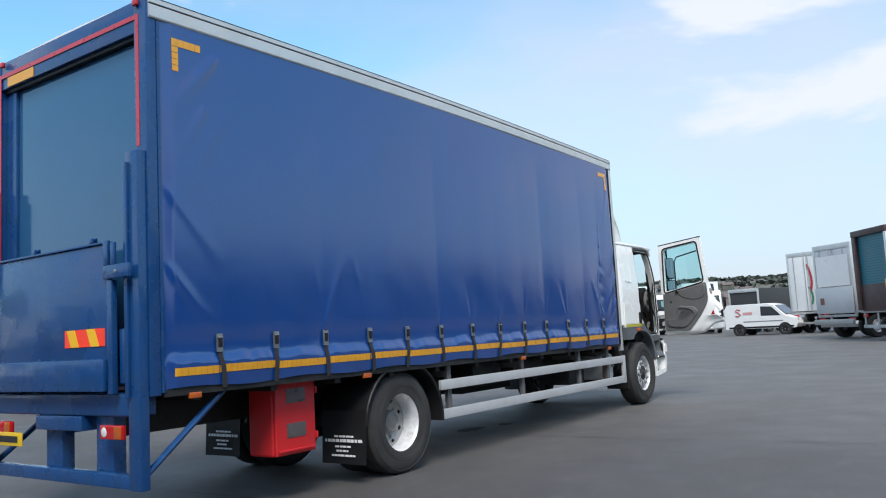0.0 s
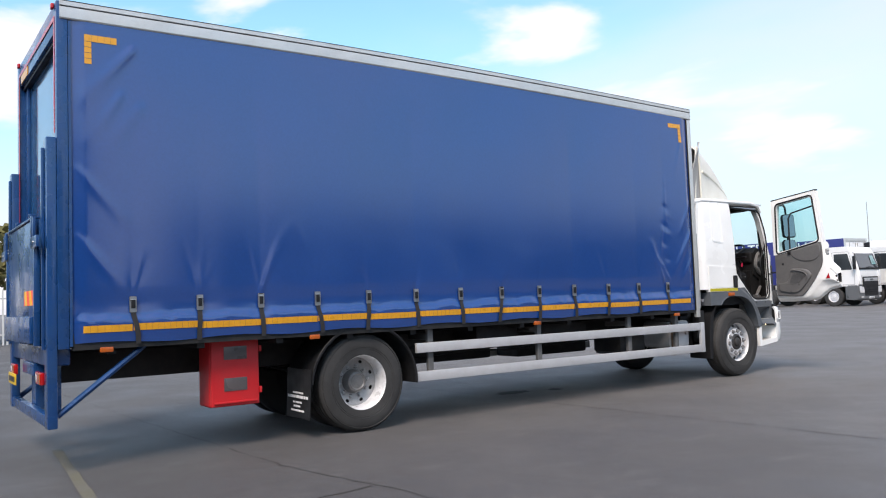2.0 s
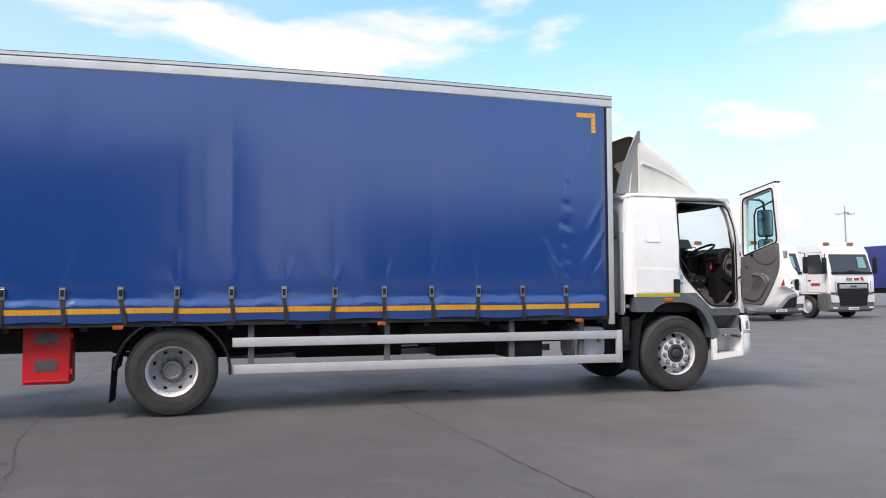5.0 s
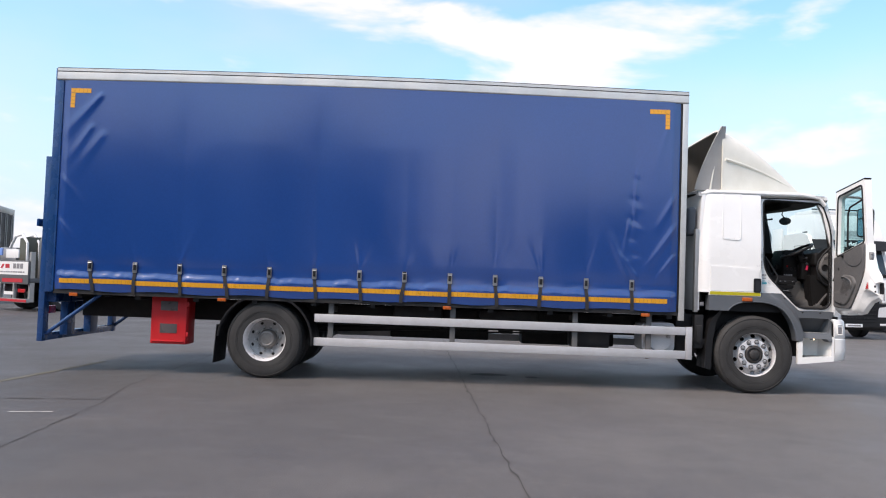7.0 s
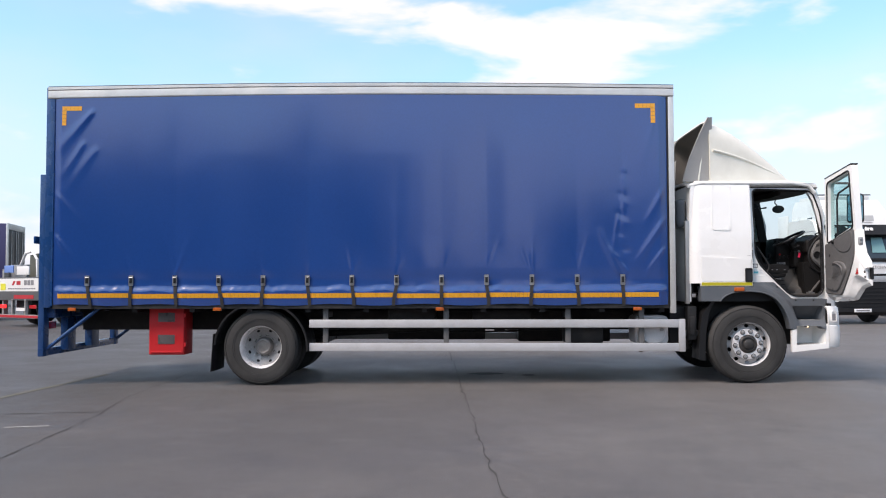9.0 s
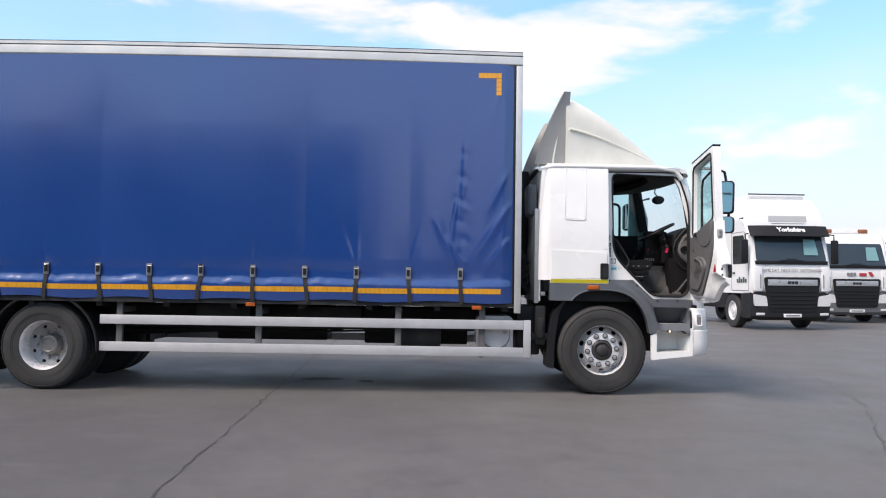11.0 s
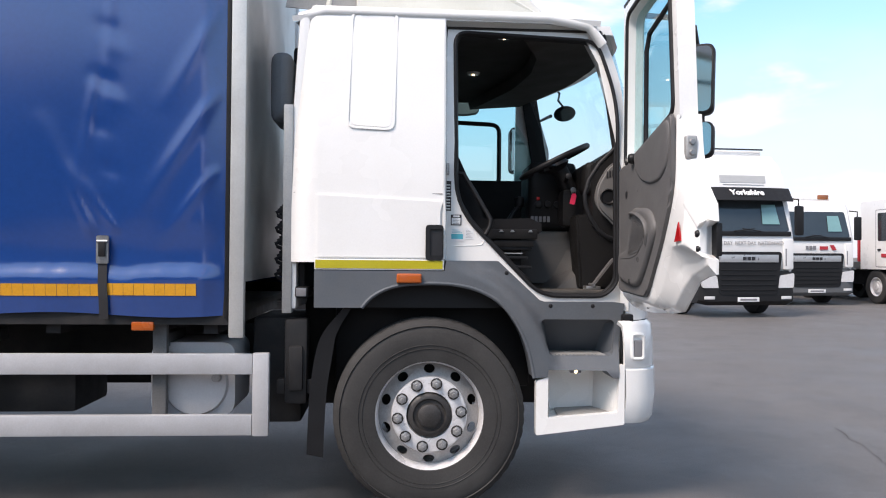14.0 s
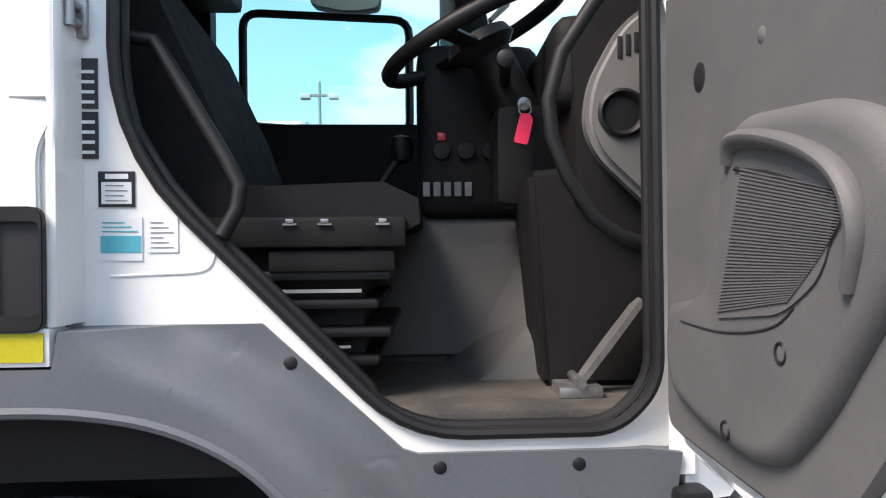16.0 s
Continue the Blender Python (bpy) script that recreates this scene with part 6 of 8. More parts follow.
part("check_strap", bm, BLACK, door)
part("stop_buffer", lathe(bmesh.new(), [(0.0, 0.020), (0.010, 0.019), (0.013, 0.012), (0.013, 0.0)], (-0.165, 10.316, 1.514), "x", 16), BLACK, lorry, "black rubber stop on the door frame")


# mirrors carried on the door
arm = [(-0.03, 10.318, 2.60), (-0.06, 10.50, 2.60), (-0.10, 10.60, 2.57), (-0.11, 10.65, 2.30), (-0.11, 10.65, 1.93), (-0.06, 10.50, 1.86), (-0.03, 10.318, 1.86)]
part("mirror_arm", tube(bmesh.new(), arm, 0.016, 8), BLACK, door, "black tubular mirror arm")
def mirror_head(z0, z1, w, turn):
    m = pose(-0.07, 10.60, (z0 + z1) / 2, -6, 0, turn)
    hgt = (z1 - z0) / 2
    bm = bmesh.new()
    o = arc([(-w / 2, -hgt), (w / 2, -hgt), (w / 2, hgt), (-w / 2, hgt)], 0.045, 4)
    loft(bm, [[(x * f, y, z * f) for x, z in o] for f, y in ((0.94, -0.045), (1.0, -0.035), (1.0, 0.0), (0.92, 0.035), (0.70, 0.055))])
    bm.transform(m)
    head = part("mirror_head", bm, BLACK, door, "black mirror housing")
    bm = plate(bmesh.new(), [(x * 0.88, z * 0.92) for x, z in o], (), "y", -0.0475, -0.0455)
    bm.transform(m)
    part("mirror_plate", bm, MIRROR_DULL, head, "silver mirror glass")
mirror_head(2.08, 2.46, 0.20, 58)
mirror_head(1.86, 2.05, 0.20, 58)

# ---- inside the cab ----
built_before = set(bpy.data.objects)
part("cab_floor", boxed(mx(-0.24), -0.20, 9.30, 10.42, 1.10, 1.158, 0.01), MAT_FLOOR, lorry, "dirty dark cab floor mat")
bm = loft(bmesh.new(), [[(-0.74, 9.30, 1.15), (-0.74, 10.35, 1.15), (-1.76, 10.35, 1.15), (-1.76, 9.30, 1.15)], [(-0.80, 9.32, 1.42), (-0.78, 10.3, 1.45), (-1.72, 10.3, 1.45), (-1.70, 9.32, 1.42)], [(-0.88, 9.40, 1.52), (-0.86, 10.25, 1.55), (-1.64, 10.25, 1.55), (-1.62, 9.40, 1.52)]])
bmesh.ops.bevel(bm, geom=bm.edges[:], offset=0.03, segments=3, affect="EDGES")
part("engine_tunnel", bm, TUNNEL, lorry, "grey moulded engine tunnel cover")
bm = loft(bmesh.new(), [[(-0.50, 9.98, 1.158), (-0.50, 10.40, 1.158), (-0.80, 10.40, 1.158), (-0.80, 9.90, 1.158)], [(-0.66, 10.14, 1.30), (-0.62, 10.40, 1.42), (-0.82, 10.40, 1.50), (-0.82, 10.06, 1.42)]])
part("tunnel_flare", bm, TUNNEL, lorry, smooth=20)
part("cab_back_trim", boxed(mx(-0.2), -0.2, 8.565, 8.60, 1.15, 2.62, 0.01), TRIM_DARK, lorry, "black cab back lining")
part("side_trim", boxed(-0.27, -0.205, 8.61, 9.34, 1.35, 2.60, 0.02), TRIM_DARK, lorry, "black rear quarter lining")
bm = sheet(bmesh.new(), 8, 6, lambda u, v: (-0.22 - u * (WIDE - 0.44), 8.60 + v * (brow(-0.22 - u * (WIDE - 0.44)) - 8.60), 2.585 + 0.05 * (1 - abs(2 * u - 1) ** 4)))
part("roof_lining", thick(bm, 0.015), LINING, lorry, "dark brown-grey roof lining")
bm = loft(bmesh.new(), [[(x, brow(x) - 0.42, 2.52), (x, brow(x) - 0.03, 2.55), (x, brow(x) - 0.02, 2.585), (x, brow(x) - 0.44, 2.59)] for x in [-0.25 - 2.05 * k / 16 for k in range(17)]])
part("header_shelf", bm, LINING, lorry, "dark overhead locker")
part("bunk_shelf", boxed(mx(-0.24), -0.24, 8.60, 9.12, 2.40, 2.55, 0.03), TRIM_DARK, lorry)
for x, y, z in ((-1.447, 9.54, 2.625), (-0.41, 9.66, 2.60)):
    lb = part("roof_lamp", lathe(bmesh.new(), [(0.0, -0.02), (0.04, -0.018), (0.05, 0.0)], (x, y, z), "z", 20), CLEAR_LENS, lorry, "small lit roof lamp")
    part("lit_bulb", lathe(bmesh.new(), [(0.0, -0.007), (0.008, -0.004), (0.010, 0.0)], (x, y, z - 0.021), "z", 12), LAMP_GLOW, lb)

# driver's seat on bellows
def seat(cx):
    st = thing("driver_seat", "", "")
    st.parent = lorry
    bm = bmesh.new()
    prof = [(9.30, 1.44), (9.80, 1.455), (9.865, 1.49), (9.862, 1.535), (9.80, 1.565), (9.60, 1.558), (9.42, 1.568), (9.30, 1.58)]
    loft(bm, [[(cx + w, y, z - (0.0 if abs(w) < 0.24 else 0.012)) for y, z in prof] for w in (0.265, 0.24, 0.0, -0.24, -0.265)])
    part("cushion", bm, CLOTH, st, "black cloth seat cushion", smooth=50)
    bm = bmesh.new()
    prof = [(9.14, 1.54), (9.55, 1.54), (9.50, 1.68), (9.41, 1.88), (9.26, 2.08), (9.10, 2.20), (8.95, 2.18), (8.99, 1.9), (9.06, 1.6)]
    loft(bm, [[(cx + w, y, z) for y, z in prof] for w in (0.25, 0.21, 0.0, -0.21, -0.25)])
    part("backrest", bm, CLOTH, st, "black cloth backrest", smooth=50)
    part("headrest", boxed(cx - 0.14, cx + 0.14, 8.92, 9.02, 2.20, 2.38, 0.03, 3), CLOTH, st)
    part("side_valance", boxed(cx + 0.262, cx + 0.285, 9.34, 9.84, 1.435, 1.49, 0.008), TRIM_DARK, st)
    for y in (9.64, 9.70, 9.80):
        bm = boxed(cx + 0.286, cx + 0.292, y - 0.007, y + 0.007, 1.478, 1.486, 0.002)
        rod(bm, (cx + 0.289, y - 0.012, 1.476), (cx + 0.289, y + 0.012, 1.476), 0.0025, 6)
        part("seat_clip", bm, BUCKLE, st)
    for k in range(4):
        z = 1.22 + 0.052 * k
        bm = boxed(cx - 0.24, cx + 0.25 + 0.006 * k, 9.44 - 0.01 * k, 9.79 + 0.022 * (k % 2), z, z + 0.018, 0.007, 2)
        part("bellows", bm, BLACK, st)
    part("seat_base", boxed(cx - 0.20, cx + 0.20, 9.46, 9.76, 1.158, 1.44), BLACK, st)
    part("control_plate", boxed(cx + 0.252, cx + 0.275, 9.60, 9.82, 1.392, 1.43, 0.005), TRIM_DARK, st)
    part("seat_rail", boxed(cx + 0.256, cx + 0.262, 9.56, 9.76, 1.354, 1.360), GALV, st)
    part("seat_rail", boxed(cx + 0.256, cx + 0.262, 9.64, 9.74, 1.254, 1.258), GALV, st)
seat(-0.56)
bm = tube(bmesh.new(), [(-0.225, 9.385, 1.79), (-0.225, 9.43, 1.785), (-0.215, 9.47, 1.72), (-0.20, 9.55, 1.585), (-0.19, 9.575, 1.54), (-0.185, 9.572, 1.50), (-0.18, 9.548, 1.455)], 0.0125, 10)
part("seat_grab_bar", bm, BLACK, lorry, "black tubular grab bar")

# dashboard, column, wheel
bm = loft(bmesh.new(), [[(mx(-0.25), y, z) for y, z in ((10.14, 1.45), (10.42, 1.30), (10.50, 1.86), (10.28, 1.93), (10.15, 1.86))], [(-1.0, y, z) for y, z in ((10.10, 1.45), (10.42, 1.30), (10.50, 1.86), (10.26, 1.95), (10.12, 1.88))], [(-0.36, y, z) for y, z in ((10.16, 1.52), (10.42, 1.35), (10.50, 1.86), (10.26, 1.95), (10.15, 1.86))]])
part("dashboard", bm, TRIM_DARK, lorry, "black moulded dashboard", smooth=30)
bm = boxed(-1.25, -0.80, 9.85, 10.15, 1.50, 1.93, 0.05, 3)
cons = part("centre_console", bm, TRIM_DARK, lorry, "black centre console with switches")
for k in range(5):
    part("rocker_switch", boxed(-0.7995, -0.792, 9.865 + 0.025 * k, 9.882 + 0.025 * k, 1.555, 1.59, 0.002), INK, cons)
for k in range(3):
    part("heater_knob", lathe(bmesh.new(), [(0.022, 0.0), (0.020, 0.012), (0.0, 0.014)], (-0.799, 9.91 + 0.058 * k, 1.665), "x", 18), BLACK, cons)
part("hazard_switch", boxed(-0.7995, -0.793, 9.90, 9.92, 1.69, 1.71, 0.002), RED_LENS, cons)
bm = tube(bmesh.new(), [(-0.90, 9.72, 1.53), (-0.92, 9.76, 1.60), (-0.93, 9.80, 1.66)], 0.014, 8)
part("gear_stick", bm, BLACK, lorry)
part("gear_knob", lathe(bmesh.new(), [(0.0, -0.04), (0.024, -0.03), (0.032, 0.0), (0.026, 0.03), (0.0, 0.038)], (-0.93, 9.81, 1.685), "z", 18), BLACK, lorry, "black gear knob")
endp = arc([(10.165, 1.66), (10.19, 1.60), (10.295, 1.50), (10.37, 1.50), (10.40, 1.86), (10.30, 1.895), (10.235, 1.85), (10.175, 1.74)], [0.03, 0.03, 0.02, 0.03, 0.04, 0.04, 0.06, 0.05], 4)
ep = part("dash_end", plate(bmesh.new(), endp, (), "x", -0.37, -0.315, bevel=0.012, seg=3), TRIM_GREY, lorry, "light grey dashboard end panel")
part("air_vent", lathe(bmesh.new(), [(0.046, -0.01), (0.046, 0.006), (0.040, 0.010), (0.034, 0.006), (0.032, 0.0015), (0.0, 0.0015)], (-0.315, 10.235, 1.68), "x", 32), BLACK, ep, "round black air vent")
for k in range(6):
    bm = boxed(-0.3155, -0.3125, 10.226 + 0.0155 * k, 10.235 + 0.0155 * k, 1.782 + 0.006 * k, 1.822 + 0.004 * k, 0.001)
    part("demister_slot", bm, LABEL_BLACK, ep)
part("binnacle", boxed(-0.98, -0.375, 10.12, 10.26, 1.70, 1.885, 0.04, 3), TRIM_DARK, lorry)
bm = rod(bmesh.new(), (-0.65, 10.14, 1.62), (-0.65, 9.995, 1.905), 0.05, 18)
box(bm, -0.74, -0.56, 10.02, 10.16, 1.52, 1.74, 0.03, 2)
part("steering_column", bm, TRIM_DARK, lorry, "black steering column shroud")
wc, tilt = Vector((-0.65, 9.985, 1.91)), radians(27)
def on_wheel(r, a, lift=0.0):
    p = Vector((r * math.cos(a), r * math.sin(a), lift))
    return wc + Vector((p.x, p.y * math.cos(tilt) - p.z * math.sin(tilt), p.y * math.sin(tilt) + p.z * math.cos(tilt)))
sw = part("steering_wheel", tube(bmesh.new(), [on_wheel(0.214, 2 * math.pi * k / 48) for k in range(48)], 0.0175, 10, closed=True), BLACK, lorry, "black steering wheel")
for a in (205, 335):
    part("spoke", tube(bmesh.new(), [on_wheel(0.05, radians(a), -0.025), on_wheel(0.205, radians(a))], 0.026, 8, flat=0.5), BLACK, sw)
bm = lathe(bmesh.new(), [(0.0, 0.0), (0.07, -0.006), (0.08, -0.03), (0.05, -0.06), (0.0, -0.06)], (0, 0, 0), "z", 28)
bm.transform(Matrix.Translation(wc) @ Matrix.Rotation(tilt, 4, "X"))
part("horn_pad", bm, BLACK, sw)
for x1, y1, z1 in ((-0.42, 10.03, 1.80), (-0.90, 10.04, 1.80)):
    bm = tube(bmesh.new(), [(-0.65, 10.05, 1.79), (x1, y1, z1)], 0.012, 8)
    lathe(bm, [(0.0, -0.03), (0.016, -0.02), (0.018, 0.02), (0.0, 0.03)], (x1, y1, z1), "x", 12)
    part("column_stalk", bm, BLACK, lorry)
key = part("ignition_key", lathe(bmesh.new(), [(0.0, 0.012), (0.014, 0.010), (0.016, 0.0)], (-0.545, 10.08, 1.735), "x", 16), BUCKLE, lorry, "ignition key in the column")
bm = tube(bmesh.new(), [(-0.525, 10.08 + 0.013 * math.cos(t), 1.722 + 0.013 * math.sin(t)) for t in [2 * math.pi * k / 14 for k in range(14)]], 0.002, 6, closed=True)
part("key_ring", bm, BUCKLE, key)
bm = plate(bmesh.new(), arc([(10.055, 1.652), (10.084, 1.646), (10.096, 1.698), (10.090, 1.712), (10.070, 1.712)], 0.006), (), "x", -0.522, -0.517)
part("key_tag", bm, KEY_RED, key, "pink plastic key tag")
# pillar grab handle, steering pillar, pedal
bm = tube(bmesh.new(), [(-0.215, 10.285, 1.985), (-0.20, 10.235, 1.925), (-0.19, 10.160, 1.85), (-0.185, 10.102, 1.76), (-0.183, 10.080, 1.68), (-0.183, 10.085, 1.62), (-0.185, 10.112, 1.55), (-0.187, 10.155, 1.484), (-0.195, 10.20, 1.452), (-0.215, 10.275, 1.428)], 0.0125, 10)
part("pillar_handle", bm, BLACK, lorry, "long black pillar grab handle")
bm = loft(bmesh.new(), [[(-0.40, 10.10, 1.158), (-0.40, 10.31, 1.158), (-0.62, 10.31, 1.158), (-0.62, 10.10, 1.158)], [(-0.39, 10.07, 1.58), (-0.38, 10.30, 1.60), (-0.64, 10.30, 1.60), (-0.64, 10.06, 1.58)]])
bmesh.ops.bevel(bm, geom=bm.edges[:], offset=0.012, segments=2, affect="EDGES")
part("column_cover", bm, TRIM_DARK, lorry, "black lower steering column cover")
part("kick_panel", boxed(-0.62, -0.255, 10.30, 10.40, 1.158, 1.56, 0.02), TRIM_DARK, lorry)
bm = loft(bmesh.new(), [[(-0.315, 10.142, 1.172), (-0.355, 10.142, 1.172), (-0.355, 10.152, 1.166), (-0.315, 10.152, 1.166)], [(-0.305, 10.200, 1.250), (-0.36, 10.200, 1.250), (-0.36, 10.210, 1.244), (-0.305, 10.210, 1.244)], [(-0.308, 10.255, 1.322), (-0.355, 10.255, 1.322), (-0.355, 10.265, 1.316), (-0.308, 10.265, 1.316)], [(-0.32, 10.268, 1.336), (-0.345, 10.268, 1.336), (-0.345, 10.277, 1.330), (-0.32, 10.277, 1.330)]])
pd = part("accelerator_pedal", bm, RIM_DIRTY, lorry, "worn metal accelerator pedal")
bm = boxed(-0.38, -0.28, 10.11, 10.19, 1.158, 1.178, 0.004)
rod(bm, (-0.385, 10.15, 1.185), (-0.275, 10.15, 1.185), 0.009)
part("pedal_base", bm, BUCKLE, pd)
part("brake_pedal", boxed(-0.52, -0.44, 10.16, 10.19, 1.22, 1.32, 0.01), BLACK, lorry)
# mirrors on the windscreen and over the passenger window
bm = loft(bmesh.new(), [[(-1.90 + 0.05 * math.cos(t), 10.25 + 0.075 * math.cos(t), 2.43 + 0.06 * math.sin(t)) for t in [2 * math.pi * k / 20 for k in range(20)]], [(-1.93 + 0.04 * math.cos(t), 10.27 + 0.06 * math.cos(t), 2.43 + 0.045 * math.sin(t)) for t in [2 * math.pi * k / 20 for k in range(20)]]])
mmr = part("interior_mirror", bm, BLACK, lorry, "dark oval mirror on a bracket")
part("mirror_stem", tube(bmesh.new(), [(-1.91, 10.25, 2.47), (-1.90, 10.20, 2.53), (-1.89, 10.21, 2.58), (-1.89, 10.17, 2.62)], 0.009, 8), BLACK, mmr)
ol = arc([(9.325, 2.575), (9.50, 2.54), (9.655, 2.565), (9.66, 2.67), (9.325, 2.68)], [0.03, 0.1, 0.03, 0.02, 0.02], 4)
bm = loft(bmesh.new(), [[(x, 9.49 + (y - 9.49) * f, 2.64 + (z - 2.64) * f) for y, z in ol] for x, f in ((-2.70, 0.93), (-2.71, 1.0), (-2.78, 0.97), (-2.84, 0.75))])
part("kerb_mirror", bm, TRIM_GREY, lorry, "grey kerb mirror above the passenger window")
part("passenger_seat", boxed(-2.20, -1.78, 9.16, 9.75, 1.16, 1.55, 0.05, 3), CLOTH, lorry, "black passenger seat")
part("passenger_back", boxed(-2.20, -1.78, 9.06, 9.18, 1.56, 2.0, 0.05, 3), CLOTH, lorry)


# the fittings and the far side of the cab lie square to the chassis
FAR_SIDE = ("windscreen", "screen_header", "door_window", "window_rail", "far_trim", "far_pillar_trim", "far_mirror", "pillar_trim", "mirror_plate", "front_pillar", "mirror_arm")
for ob in lorry.children_recursive:
    if ob.type != "MESH":
        continue
    far = ob.name.split(".")[0] in FAR_SIDE and max(v.co.x for v in ob.data.vertices) < (-2.0 if ob.name.startswith(("mirror", "front_pillar")) else 0)
    if far or ob not in built_before:
        for v in ob.data.vertices:
            v.co.y += 0.0148 - 0.0523 * (v.co.x + 0.1) + 0.0174 * (v.co.y - 9.8)

# the cab stands this far ahead of the load body
CAB_SHIFT = Vector((0, 0.045, 0.006))
for ob in lorry.children:
    if ob in before_cab:
        continue
    if ob.type == "MESH":
        for sub in (ob, *ob.children_recursive):
            sub.data.transform(Matrix.Translation(CAB_SHIFT))
    else:
        ob.matrix_basis = Matrix.Translation(CAB_SHIFT) @ ob.matrix_basis

# ---- other vehicles parked round the yard ----
GREY_BUMP = mat("grey_bumper", (0.10, 0.105, 0.11), 0.5, vary=0.1, scale=4)
SILVER_BAR = mat("silver_bar", (0.45, 0.46, 0.47), 0.35, metal=0.5, vary=0.1, scale=8)
FAR_WHITE = mat("far_white", (0.74, 0.74, 0.73), 0.35, coat=0.3, vary=0.04, scale=1.5, dirt=(0.5, 0.49, 0.46), dirt_amount=0.3, dirt_scale=1.5)
BEACON = mat("beacon_brown", (0.24, 0.085, 0.03), 0.35, vary=0.15, coat=0.4)
LOGO_RED = mat("logo_red", (0.42, 0.03, 0.04), 0.5, vary=0.05)
SIGN_GREY = mat("sign_pale_grey", (0.42, 0.43, 0.43), 0.5, vary=0.05)
SIGN_GREEN = mat("sign_dark_green", (0.05, 0.09, 0.08), 0.5, vary=0.05)
NAVY = mat("navy_tarpaulin", (0.022, 0.030, 0.16), 0.45, vary=0.12, scale=1.0)
DARK_BODY = mat("dark_grey_body", (0.045, 0.045, 0.045), 0.5, vary=0.12, scale=1.0)
TEAL = mat("teal_shutter", (0.02, 0.16, 0.21), 0.4, vary=0.15, scale=1.5)
# brown steel, taken darker for the shade on the food lorry's rear
BROWN_SHADED = mat("brown_steel_shaded", (0.055, 0.032, 0.03), 0.5, vary=0.35, scale=2.5, dirt=(0.12, 0.05, 0.05), dirt_amount=0.4, dirt_scale=3)
RUST = mat("rusty_steel", (0.17, 0.09, 0.06), 0.75, vary=0.3, scale=5)
BOX_SILVER = mat("silver_box", (0.50, 0.51, 0.53), 0.4, metal=0.25, vary=0.07, scale=1.2, dirt=(0.35, 0.35, 0.35), dirt_amount=0.3, dirt_scale=1.5)


def road_wheel(parent, x, y, r=0.5, w=0.28, out=1, rim=RIM):
    g = thing("wheel", "", "")
    g.parent = parent
    g.location = (x, y, r)
    o = out
    part("tyre", lathe(bmesh.new(), [(r * 0.56, w * 0.42 * o), (r * 0.75, w * 0.5 * o), (r * 0.95, w * 0.46 * o), (r, w * 0.36 * o), (r, -w * 0.36 * o), (r * 0.95, -w * 0.46 * o), (r * 0.56, -w * 0.42 * o)], (0, 0, 0), "y", 32), TYRE, g)
    part("rim", lathe(bmesh.new(), [(r * 0.57, w * 0.42 * o), (r * 0.55, w * 0.44 * o), (r * 0.50, w * 0.2 * o), (r * 0.36, w * 0.18 * o), (r * 0.33, w * 0.36 * o), (r * 0.2, w * 0.37 * o), (r * 0.18, w * 0.42 * o), (0.0, w * 0.43 * o)], (0, 0, 0), "y", 28), rim, g)
    return g


HEIGHTS = ((0.0, 0.0), (0.44, 0.36), (0.62, 0.52), (0.95, 1.02), (1.30, 1.48), (1.62, 1.86), (2.48, 2.74), (2.68, 2.94), (2.95, 3.05), (3.3, 3.42), (3.8, 3.92))


def raise_cab(t):
    """Sets the heights of a cab's parts to those of a tall modern cab; wheels keep theirs."""
    def lift(z):
        for (a, fa), (b, fb) in zip(HEIGHTS, HEIGHTS[1:]):
            if z <= b:
                return fa + (fb - fa) * (z - a) / (b - a)
        return z + 0.12
    for ob in t.children_recursive:
        if ob.type != "MESH" or ob.name.startswith(("tyre", "rim", "wheel")):
            continue
        inv = ob.matrix_basis.inverted()
        for v in ob.data.vertices:
            w = ob.matrix_basis @ v.co
            w.z = lift(w.z)
            v.co = inv @ w


